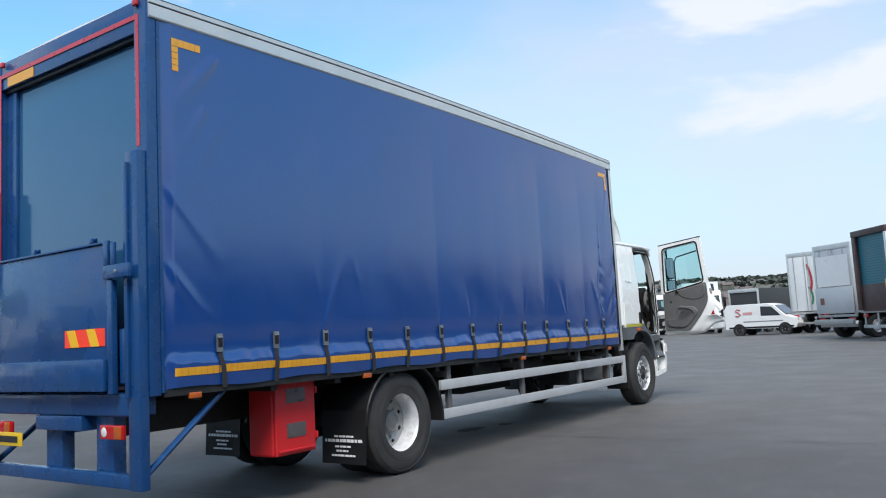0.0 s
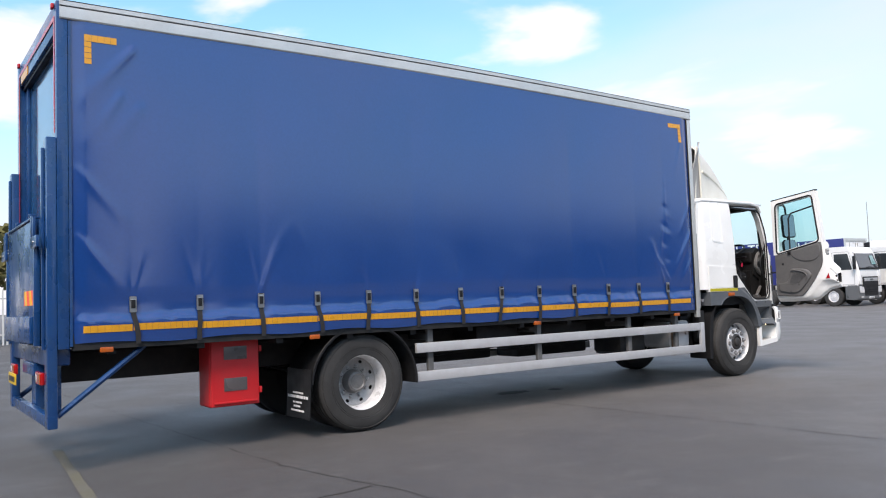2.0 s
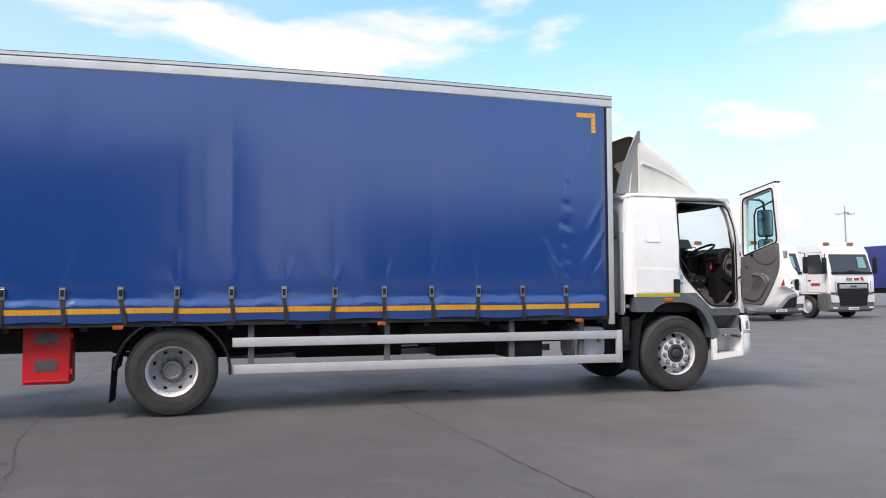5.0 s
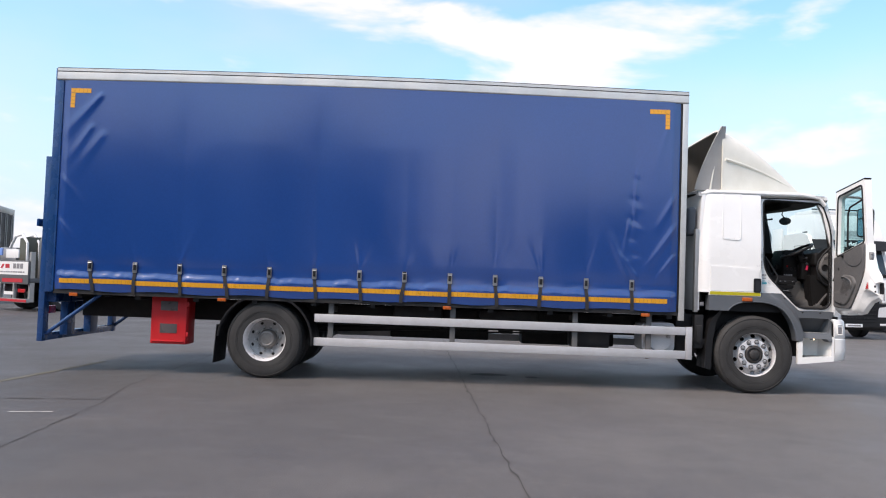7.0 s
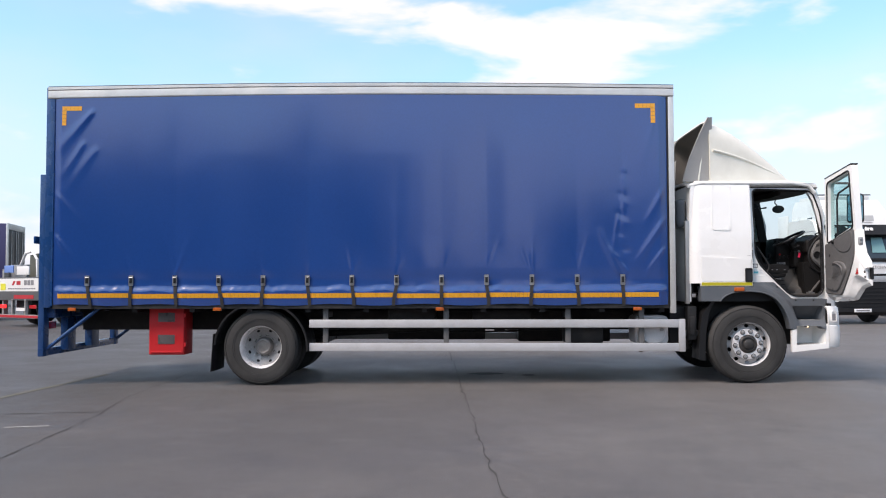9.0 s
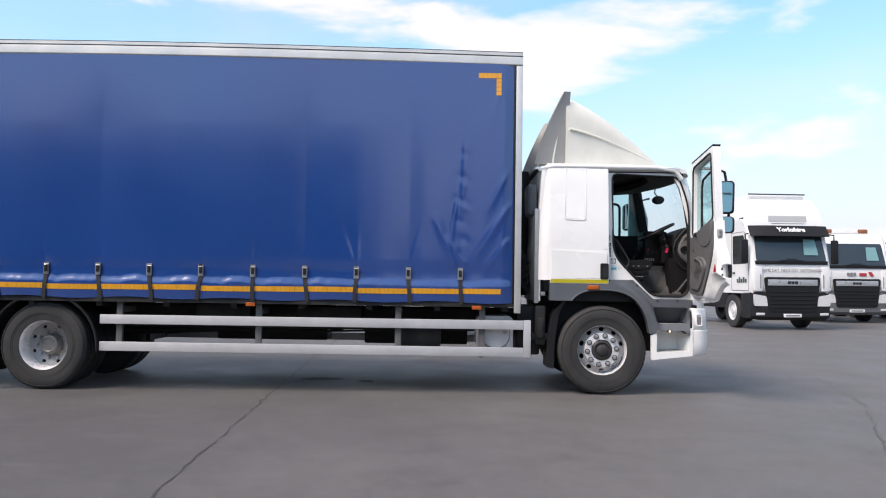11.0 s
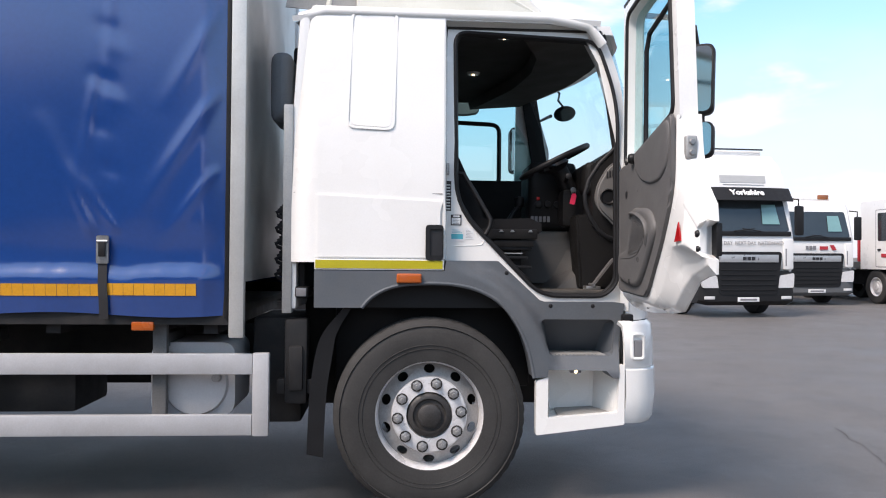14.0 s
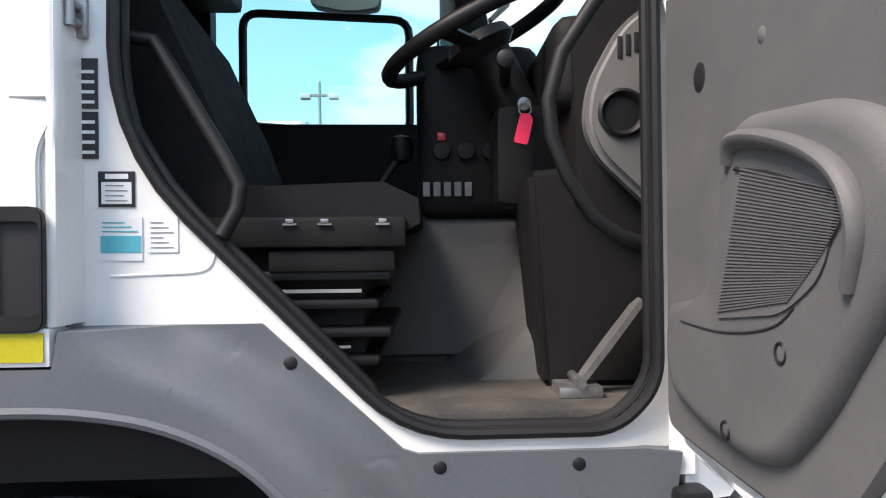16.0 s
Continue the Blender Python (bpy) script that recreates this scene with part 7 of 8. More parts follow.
def cab_over(label, roof="day", bumper=None, visor=False, beacon=False, rear="chassis", sign=None, group="lorries parked across the yard", rear_len=6.0, rear_top=3.4, deflector=False):
    """A parked cab-over lorry heading along +x, its front at x = 0."""
    t = thing("parked_lorry", label, "lorry", group)
    bump = bumper or GREY_BUMP
    top = 2.95 if roof == "day" else 3.05
    # cab shell with a windscreen opening that is raked
    prof = [(-2.05, 0.95), (-0.10, 0.95), (0.0, 1.15), (-0.02, 1.62), (-0.28, 2.48), (-0.45, top - 0.12), (-0.75, top), (-1.95, top), (-2.05, top - 0.08)]
    bm = loft(bmesh.new(), [[(x, w, z) for x, z in prof] if abs(w) < 1.1 else [(x * 0.97 - 0.06, w, z) for x, z in prof] for w in (1.15, 1.09, 0.0, -1.09, -1.15)])
    part("cab", bm, FAR_WHITE, t, "white lorry cab", smooth=30)
    # windscreen, door windows
    bm = loft(bmesh.new(), [[(0.012 - 0.02 - 0.27 * (z - 1.62) / 0.86 + o, w, z) for w, z in arc([(-1.02, 1.70), (1.02, 1.70), (0.98, 2.42), (-0.98, 2.42)], 0.06, 3)] for o in (0.0, 0.02)])
    part("windscreen", bm, DARK_GLASS, t, "dark windscreen")
    part("screen_base", boxed(-0.05, 0.02, -1.05, 1.05, 1.60, 1.70, 0.02), BLACK, t)
    # pale patch paints the daylight seen through the cab
    bm = loft(bmesh.new(), [[(0.035 - 0.27 * (z - 1.62) / 0.86, w, z) for w, z in [(0.38, 1.86), (0.80, 1.86), (0.76, 2.30), (0.42, 2.30)]], [(0.037 - 0.27 * (z - 1.62) / 0.86, w, z) for w, z in [(0.38, 1.86), (0.80, 1.86), (0.76, 2.30), (0.42, 2.30)]]])
    part("seen_through", bm, PALE_GLASS, t)
    for s in (1, -1):
        bm = plate(bmesh.new(), arc([(-1.22, 1.62), (-0.32, 1.62), (-0.52, 2.42), (-1.22, 2.42)], 0.05, 3), (), "y", 1.14 * s, 1.158 * s)
        part("side_window", bm, DARK_GLASS, t)
        bm = plate(bmesh.new(), arc([(-1.32, 1.0), (-0.22, 1.0), (-0.22, 1.6), (-0.46, 2.52), (-1.32, 2.52)], 0.04, 3), [arc([(-1.305, 1.015), (-0.235, 1.015), (-0.235, 1.6), (-0.47, 2.505), (-1.305, 2.505)], 0.04, 3)], "y", 1.15 * s, 1.156 * s)
        part("door_gap", bm, INK, t)
        part("door_handle", boxed(-1.22, -1.08, min(1.15 * s, 1.175 * s), max(1.15 * s, 1.175 * s), 1.38, 1.42, 0.008), BLACK, t)
        # mirrors
        bm = boxed(-0.16, -0.06, min(1.22 * s, 1.42 * s), max(1.22 * s, 1.42 * s), 1.62, 2.28, 0.04, 2)
        mh = part("mirror", bm, BLACK, t, "black door mirror")
        part("mirror_arm", tube(bmesh.new(), [(-0.25, 1.14 * s, 2.45), (-0.10, 1.30 * s, 2.42), (-0.10, 1.30 * s, 2.28)], 0.02, 6), BLACK, mh)
        # headlamps in the bumper corners
        bm = plate(bmesh.new(), arc([(0.70 * s, 0.72), (1.10 * s, 0.72), (1.12 * s, 0.94), (0.76 * s, 0.90)], 0.04, 3), (), "x", -0.02, 0.03)
        part("headlamp", bm, CLEAR_LENS, t, "clear headlamp")
        part("fog_lamp", boxed(0.0, 0.028, min(0.80 * s, 1.05 * s), max(0.80 * s, 1.05 * s), 0.50, 0.58, 0.015), CLEAR_LENS, t)
        part("arch", boxed(-1.95, -0.75, min(0.86 * s, 1.13 * s), max(0.86 * s, 1.13 * s), 0.95, 1.12, 0.04), bump, t)
        part("step_side", boxed(-0.74, -0.08, min(1.0 * s, 1.14 * s), max(1.0 * s, 1.14 * s), 0.42, 0.95, 0.03), bump, t)
        part("step_slot", boxed(-0.65, -0.2, min(1.142 * s, 1.146 * s), max(1.142 * s, 1.146 * s), 0.52, 0.60), BLACK, t)
        road_wheel(t, -1.38, 0.98 * s, 0.50, 0.28, s)
    # bumper, grille, bars, plate
    bm = loft(bmesh.new(), [[(x, w, z) for x, z in ((-0.5, 0.36), (-0.06, 0.34), (0.02, 0.45), (0.02, 0.78), (-0.04, 0.98), (-0.5, 0.98))] if abs(w) < 1.0 else [(x - 0.10, w, z) for x, z in ((-0.5, 0.40), (-0.06, 0.40), (0.02, 0.48), (0.02, 0.78), (-0.04, 0.98), (-0.5, 0.98))] for w in (1.15, 0.95, 0.0, -0.95, -1.15)])
    part("bumper", bm, bump, t, "moulded front bumper", smooth=30)
    bm = plate(bmesh.new(), arc([(-0.82, 1.30), (0.82, 1.30), (0.70, 0.62), (-0.70, 0.62)], 0.08, 3), (), "x", 0.0, 0.035)
    gr = part("grille", bm, BLACK, t, "black front grille")
    for k in range(5):
        part("grille_slat", boxed(0.035, 0.05, -0.66, 0.66, 0.68 + 0.075 * k, 0.70 + 0.075 * k, 0.006), BLACK, gr)
    part("grille_bar", boxed(0.036, 0.055, -0.72, 0.72, 1.12, 1.25, 0.015), SILVER_BAR, gr, "silver bar with a dark maker's mark")
    bm = bmesh.new()
    for k in range(3):
        box(bm, 0.0555, 0.058, -0.15 + 0.105 * k, -0.06 + 0.105 * k, 1.155, 1.215, 0.0)
    part("maker_mark", bm, LABEL_BLACK, gr)
    pl = part("number_plate", boxed(0.022, 0.036, -0.26, 0.26, 0.44, 0.55, 0.006), PAPER, t, "white number plate with blanked characters")
    part("plate_bar", boxed(0.0365, 0.038, -0.20, 0.20, 0.47, 0.52), INK, pl)
    for s in (1, -1):
        part("corner_vane", boxed(-0.03, 0.025, min(0.86 * s, 1.10 * s), max(0.86 * s, 1.10 * s), 1.0, 1.55, 0.02), FAR_WHITE, t)
        part("vane_slot", boxed(0.0255, 0.029, min(0.90 * s, 0.93 * s), max(0.90 * s, 0.93 * s), 1.06, 1.36), INK, t)
    bm = bmesh.new()
    for s, y0, ln in ((1, -0.35, 0.5), (-1, 0.3, 0.45)):
        tube(bm, [(0.04, y0, 1.70), (0.03, y0 + ln * s, 1.76)], 0.012, 6)
    part("wiper", bm, BLACK, t)
    if visor:
        bm = sheet(bmesh.new(), 8, 3, lambda u, v: (0.07 - 0.20 * v - 0.14 * abs(2 * u - 1) ** 3, -1.16 + 2.32 * u, 2.38 + 0.30 * v))
        part("sun_visor", thick(bm, 0.02), BLACK, t, "black sun visor with a white place name")
        lettering("place_name", "Yorkshire", 0.20, Matrix.Translation((-0.025, 0.0, 2.55)) @ Matrix.Rotation(radians(90), 4, "Z") @ Matrix.Rotation(radians(57), 4, "X"), INK_WHITE, t, bold=0.006, depth=0.012)
    if beacon:
        bm = boxed(-1.0, -0.72, -0.85, 0.85, top, top + 0.16, 0.03)
        bar = part("light_bar", bm, FAR_WHITE, t, "white roof light bar with amber ends")
        for s in (1, -1):
            part("beacon_lens", boxed(-0.99, -0.70, min(0.45 * s, 0.80 * s), max(0.45 * s, 0.80 * s), top + 0.01, top + 0.15, 0.04), BEACON, bar)
    if roof == "high":
        bm = loft(bmesh.new(), [[(-0.27, w, 2.68) for w in (1.08, 0.5, -0.5, -1.08)] + [(-1.95, w, 2.68) for w in (-1.08, -0.5, 0.5, 1.08)],
                                [(-0.38, w, 3.28) for w in (1.02, 0.5, -0.5, -1.02)] + [(-1.98, w, 3.36) for w in (-1.05, -0.5, 0.5, 1.05)],
                                [(-0.62, w, 3.60) for w in (0.92, 0.5, -0.5, -0.92)] + [(-1.98, w, 3.66) for w in (-0.95, -0.5, 0.5, 0.95)]])
        rf = part("high_roof", bm, FAR_WHITE, t, "white high roof with a company sign", smooth=40)
        # a sign drawn as plain bars in the letters' colour
        bm = boxed(-0.300, -0.286, -0.52, 0.60, 2.96, 3.12)
        for v in bm.verts:
            v.co.x += -0.19 * (v.co.z - 2.94)
        part("roof_sign", bm, SIGN_GREY, rf)
        bm = boxed(-0.286, -0.272, -0.45, 0.55, 2.862, 2.878)
        part("sign_line", bm, SIGN_GREY, rf)
        part("roof_vent", boxed(-1.90, -0.9, -0.85, 0.85, 3.62, 3.76, 0.05), FAR_WHITE, rf)
        part("vent_rail", tube(bmesh.new(), [(-0.85, 0.85, 3.78), (-0.85, -0.85, 3.78)], 0.02, 6), BLACK, rf)
        for s in (1, -1):
            part("roof_window", boxed(-1.0, -0.72, min(1.04 * s, 1.07 * s), max(1.04 * s, 1.07 * s), 2.85, 3.1, 0.02), DARK_GLASS, rf)
    if deflector:
        bm = sheet(bmesh.new(), 6, 5, lambda u, v: (-0.55 - 1.1 * v, (0.5 - u) * (1.5 + 0.2 * v), top + 0.02 + 0.55 * v ** 0.8 - 0.10 * abs(2 * u - 1) ** 4))
        part("roof_deflector", thick(bm, 0.03), BLACK, t, "black roof air deflector")
    if sign == "slogan":
        for word, y in (("SAME DAY", -0.62), ("NEXT DAY", -0.06), ("NATIONWIDE", 0.58)):
            lettering("slogan", word, 0.105, Matrix.Translation((0.012, y, 1.46)) @ Matrix.Rotation(radians(90), 4, "Z") @ Matrix.Rotation(radians(88), 4, "X"), INK, t)
        bm = bmesh.new()
        for k in range(5):
            box(bm, -0.95 + 0.13 * k, -0.86 + 0.13 * k, -1.166, -1.160, 1.18, 1.30 if k % 2 else 1.26)
        part("door_sign", bm, SIGN_GREEN, t)
    elif sign == "marks":
        bm = loft(bmesh.new(), [[(0.0, 0.48, 1.38), (0.0, 0.60, 1.38), (0.0, 0.52, 1.50), (0.0, 0.40, 1.50)], [(0.016, 0.48, 1.38), (0.016, 0.60, 1.38), (0.016, 0.52, 1.50), (0.016, 0.40, 1.50)]])
        box(bm, 0.0, 0.016, 0.10, 0.34, 1.39, 1.47)
        bm2 = bmesh.new()
        part("company_mark", bm, LOGO_RED, t)
        for k in range(3):
            box(bm2, 0.0, 0.016, -0.32 + 0.11 * k, -0.24 + 0.11 * k, 1.39, 1.48)
        part("company_mark", bm2, INK, t)
        bm2 = boxed(-1.05, -0.55, -1.166, -1.160, 1.22, 1.30)
        part("door_mark", bm2, LOGO_RED, t)
    # behind the cab
    for s in (1, -1):
        part("chassis_rail", boxed(-rear_len - 2.0, -0.5, 0.36 * s - 0.05, 0.36 * s + 0.05, 0.62, 0.92), CHASSIS, t)
        for k in range(2):
            road_wheel(t, -rear_len - 0.4 + 1.35 * k if rear != "chassis" else -4.6 - 1.3 * k, 0.95 * s, 0.50, 0.5, s)
    part("back_gap", boxed(-2.2, -2.06, -0.9, 0.9, 0.9, 2.5), CHASSIS, t)
    if rear == "box":
        part("load_box", boxed(-rear_len - 2.3, -2.3, -1.25, 1.25, 1.05, rear_top, 0.03), FAR_WHITE, t, "white load body")
    elif rear == "rack":
        part("deck", boxed(-rear_len - 2.0, -2.3, -1.2, 1.2, 0.95, 1.12, 0.02), GREY_BUMP, t, "grey flat deck")
        part("headboard", boxed(-2.45, -2.36, -1.0, 1.0, 1.12, 2.3, 0.02), LOGO_RED, t, "red steel headboard")
    elif rear == "tractor":
        part("fifth_wheel", boxed(-5.2, -4.2, -0.5, 0.5, 0.93, 1.1, 0.05), CHASSIS, t)
    if roof == "high":
        for s in (1, -1):
            part("side_deflector", boxed(-2.75, -2.10, min(1.10 * s, 1.16 * s), max(1.10 * s, 1.16 * s), 1.0, 3.25, 0.03), FAR_WHITE, t, "white side air deflector")
    raise_cab(t)
    return t


def at(x, y, deg):
    return pose(x, y, 0, 0, 0, deg)


cab_over("white high-roofed lorry with black bumper, visor and roof sign", "high", BLACK, visor=True, sign="slogan", rear="tractor").matrix_basis = at(-13.45, 17.15, 5)
boc = cab_over("white day-cab lorry with amber beacons and red company marks", "day", GREY_BUMP, beacon=True, sign="marks", rear="rack")
boc.matrix_basis = at(-18.0, 21.24, 2)
copy_thing(boc, at(-17.5, 24.68, 2))
copy_thing(boc, at(-18.2, 28.75, 2))
plain = cab_over("plain white lorry parked in a row", "day", GREY_BUMP, rear="tractor")
plain.matrix_basis = at(-13.3, 43.4, -8)
bm = loft(bmesh.new(), [[(-0.62, w, 2.94), (-1.55, w * 1.06, 2.94), (-1.55, w * 1.06, 3.42), (-1.30, w, 3.38)] for w in (0.95, 0.0, -0.95)])
part("roof_deflector", bm, FAR_WHITE, plain, "white roof air deflector", smooth=30)
bm = boxed(-2.0, -1.56, -0.9, 0.9, 2.96, 3.34, 0.05)
part("roof_unit", bm, BLACK, plain, "black unit behind the deflector")
cab_over("plain white lorry parked beside another in a row", "day", GREY_BUMP, rear="tractor").matrix_basis = at(-13.9, 40.3, 2)
cab_over("white lorry with a white box body in the far row", "day", GREY_BUMP, rear="box", rear_len=6.0, rear_top=3.7).matrix_basis = at(-17.2, 55.4, -40)
cab_over("white lorry with a dark unit over its cab", "day", FAR_WHITE, rear="box", rear_len=7.0, rear_top=3.6, deflector=True).matrix_basis = at(-13.0, 53.6, -66)
cab_over("plain white lorry parked beyond the curtain lorry", "day", GREY_BUMP, rear="tractor").matrix_basis = at(-8.6, 7.7, 0)


def box_body(name, label, m, length, wide, z0, top, skin, doors, rear="doors", group="trailers parked at the back"):
    """A trailer or box lorry seen from its rear, which is at x = 0; the body runs towards +x."""
    t = thing(name, label, "trailer", group, m)
    part("body", boxed(0.05, length, -wide / 2, wide / 2, z0, top, 0.03), skin, t)
    fr = bmesh.new()
    for s in (1, -1):
        box(fr, -0.02, 0.06, min((wide / 2 - 0.10) * s, (wide / 2 + 0.01) * s), max((wide / 2 - 0.10) * s, (wide / 2 + 0.01) * s), z0 - 0.05, top + 0.01, 0.01)
    box(fr, -0.02, 0.06, -wide / 2 + 0.1, wide / 2 - 0.1, top - 0.22, top + 0.01, 0.01)
    part("rear_frame", fr, ALLOY, t, "weathered rear frame")
    for s in (1, -1):
        if rear == "doors":
            d = part("rear_door", boxed(-0.01, 0.045, min(0.015 * s, (wide / 2 - 0.11) * s), max(0.015 * s, (wide / 2 - 0.11) * s), z0, top - 0.23, 0.008), doors, t, "pale rear door")
            for yy in (0.12, wide / 2 - 0.45):
                part("lock_rod", rod(bmesh.new(), (-0.03, yy * s, z0 - 0.02), (-0.03, yy * s, top - 0.25), 0.018, 8), GALV, d)
        for k in range(2):
            road_wheel(t, 1.1 + 1.35 * k, (wide / 2 - 0.25) * s, 0.5, 0.36, s)
        part("chassis_rail", boxed(0.2, length - 0.3, 0.45 * s - 0.06, 0.45 * s + 0.06, z0 - 0.35, z0 - 0.02), CHASSIS, t)
        part("rear_lamp", boxed(-0.05, 0.0, min(0.75 * s, 1.1 * s), max(0.75 * s, 1.1 * s), z0 - 0.32, z0 - 0.2, 0.01), RED_LENS, t)
    part("under_beam", boxed(-0.03, 0.08, -wide / 2 + 0.1, wide / 2 - 0.1, 0.5, 0.62, 0.01), GALV if rear != "shutter" else GUARD, t)
    part("rear_sill", boxed(-0.04, 0.06, -wide / 2, wide / 2, z0 - 0.16, z0 - 0.052, 0.01), GALV, t)
    return t


# food lorry with a teal shutter and a slogan on its side
t = box_body("delivery_lorry", "delivery lorry with grey and white side and teal rear shutter", Matrix.Translation((0.66, 31.3, 0)) @ pose(0, 0, 0, 0, 0, 36), 8.5, 2.5, 1.25, 4.35, FAR_WHITE, TEAL, "shutter")
part("shutter", boxed(0.0, 0.045, -1.13, 1.13, 2.2, 4.11), TEAL, t, "teal rear shutter")
part("shutter_hood", boxed(-0.16, -0.021, -1.24, 1.24, 4.10, 4.34, 0.03), BROWN_SHADED, t, "dark brown shutter hood")
# left post takes the darkened brown for the shade of the recess
part("inner_post", boxed(-0.14, -0.021, 0.98, 1.24, 1.2, 4.098, 0.02), BROWN_SHADED, t)
part("inner_post", boxed(-0.14, -0.021, -1.24, -1.08, 1.2, 4.098, 0.02), ALLOY, t)
bm = bmesh.new()
for k in range(18):
    box(bm, -0.006, -0.001, -1.1, 0.96, 2.28 + 0.1 * k, 2.29 + 0.1 * k)
part("shutter_slat", bm, BROWN_SHADED, t)
for y in (-0.95, 0.0, 0.95):
    part("bumper_post", boxed(-0.05, -0.031, y - 0.05, y + 0.05, 0.5, 1.08), GALV, t)
part("tail_lift", boxed(-0.06, -0.01, -1.05, 0.97, 1.15, 2.2, 0.01), BROWN_SHADED, t, "dark brown tail-lift platform")
part("yellow_post", boxed(-0.12, -0.07, -0.92, -0.86, 1.35, 2.35, 0.01), HAZARD_Y, t)
part("side_band", boxed(0.40, 8.4, -1.262, -1.256, 2.75, 4.22), DARK_BODY, t, "dark grey side band")
for txt, z, sz in (("Our daily p", 3.82, 0.36), ("Every sandw", 3.38, 0.29), ("handmade in", 3.05, 0.29)):
    lettering("side_slogan", txt, sz, Matrix.Translation((0.75, -1.266, z)) @ Matrix.Rotation(radians(90), 4, "X"), INK_WHITE, t, align="LEFT", bold=0.006)
sg = part("side_sign", boxed(0.9, 3.4, -1.27, -1.258, 1.80, 2.28, 0.01), TEAL, t, "teal logo panel")
bm = bmesh.new()
for k in range(5):
    box(bm, 1.45 + 0.36 * k, 1.70 + 0.36 * k, -1.276, -1.271, 1.90, 2.18)
part("logo_block", bm, INK_WHITE, sg)
part("logo_square", boxed(1.0, 1.32, -1.276, -1.271, 1.88, 2.20), HAZARD_Y, sg)
part("side_rail", boxed(2.0, 6.5, -1.20, -1.15, 0.85, 0.97), GUARD, t)
part("side_rail", boxed(2.0, 6.5, -1.20, -1.15, 0.45, 0.57), GUARD, t)
# added red box in place of an unidentified red object here
part("red_hatch", boxed(2.25, 3.1, -1.60, -1.282, 1.75, 2.95, 0.03), LOGO_RED, t, "red box standing in for something red beside the lorry")
part("side_locker", boxed(0.3, 0.75, -1.22, -0.9, 0.55, 1.1, 0.02), GUARD, t)
# silver box lorry with raised tail lift
t = box_body("silver_box_lorry", "silver box lorry with its tail lift folded up", Matrix.Translation((-1.50, 35.4, 0)) @ pose(0, 0, 0, 0, 0, 49.5), 7.5, 2.35, 1.1, 4.15, BOX_SILVER, BOX_SILVER)
part("tail_lift", boxed(-0.10, -0.045, -1.15, 1.15, 1.1, 2.25, 0.02), BOX_SILVER, t, "silver tail-lift platform")
part("lift_mark", boxed(-0.108, -0.101, 0.6, 0.85, 1.5, 1.8), RUST, t)
part("pale_panel", boxed(-0.052, -0.046, -1.0, 1.0, 2.30, 3.65), FAR_WHITE, t)
part("rear_bar", boxed(-0.25, -0.12, -1.2, 1.2, 0.62, 0.85, 0.02), GALV, t)
# refrigerated trailer with a coloured swoosh
t = box_body("fridge_trailer", "white refrigerated trailer with a red and green swoosh", Matrix.Translation((-4.5, 45.2, 0)) @ pose(0, 0, 0, 0, 0, 65), 10, 2.5, 1.25, 4.55, FAR_WHITE, FAR_WHITE)
bm = sheet(bmesh.new(), 6, 1, lambda u, v: (-0.034, 0.02 - 0.22 * math.sin(2.6 * u) - 0.14 * v, 3.85 - 1.5 * u))
part("swoosh", thick(bm, 0.004), LOGO_RED, t)
bm = sheet(bmesh.new(), 6, 1, lambda u, v: (-0.034, 0.0 - 0.20 * math.sin(2.6 * u) - 0.12 * v, 2.6 - 1.0 * u))
part("swoosh", thick(bm, 0.004), mat("swoosh_green", (0.05, 0.22, 0.10), 0.5), t)
# navy curtain trailer seen from behind
t = box_body("curtain_trailer", "navy curtain-sided trailer with weathered white rear doors", Matrix.Translation((-20.2, 43.6, 0)) @ pose(0, 0, 0, 0, 0, 181), 13.0, 2.5, 1.2, 3.75, NAVY, FAR_WHITE)
part("rust_sill", boxed(-0.02, -0.014, -1.12, 1.12, 1.22, 1.6), RUST, t)
for s in (1,):
    lettering("side_name", "ION LTD", 0.85, Matrix.Translation((0.9, 1.262 * s, 3.35)) @ Matrix.Rotation(radians(180), 4, "Z") @ Matrix.Rotation(radians(90), 4, "X"), INK_WHITE, t, align="RIGHT", bold=0.01)
    part("pale_square", boxed(1.2, 2.4, 1.256, 1.262, 1.9, 2.35), FAR_WHITE, t)
    part("flower_patch", boxed(2.6, 4.6, 1.256, 1.262, 1.7, 2.9), mat("grey_print", (0.25, 0.26, 0.30), 0.6, vary=0.6, scale=2.5), t)
for k, (z0, w) in enumerate(((3.1, 0.7), (2.6, 0.5), (2.3, 0.6))):
    part("door_print", boxed(-0.018, -0.012, -w, -0.2, z0, z0 + 0.16), INK, t)
copy_thing(t, Matrix.Translation((-17.3, 45.6, 0)) @ pose(0, 0, 0, 0, 0, 181))
# dark box behind the van
t = box_body("dark_box_lorry", "dark grey box lorry behind the van", Matrix.Translation((-9.85, 51.7, 0)) @ pose(0, 0, 0, 0, 0, 69), 5.0, 2.3, 1.0, 2.9, DARK_BODY, DARK_BODY, "plain")


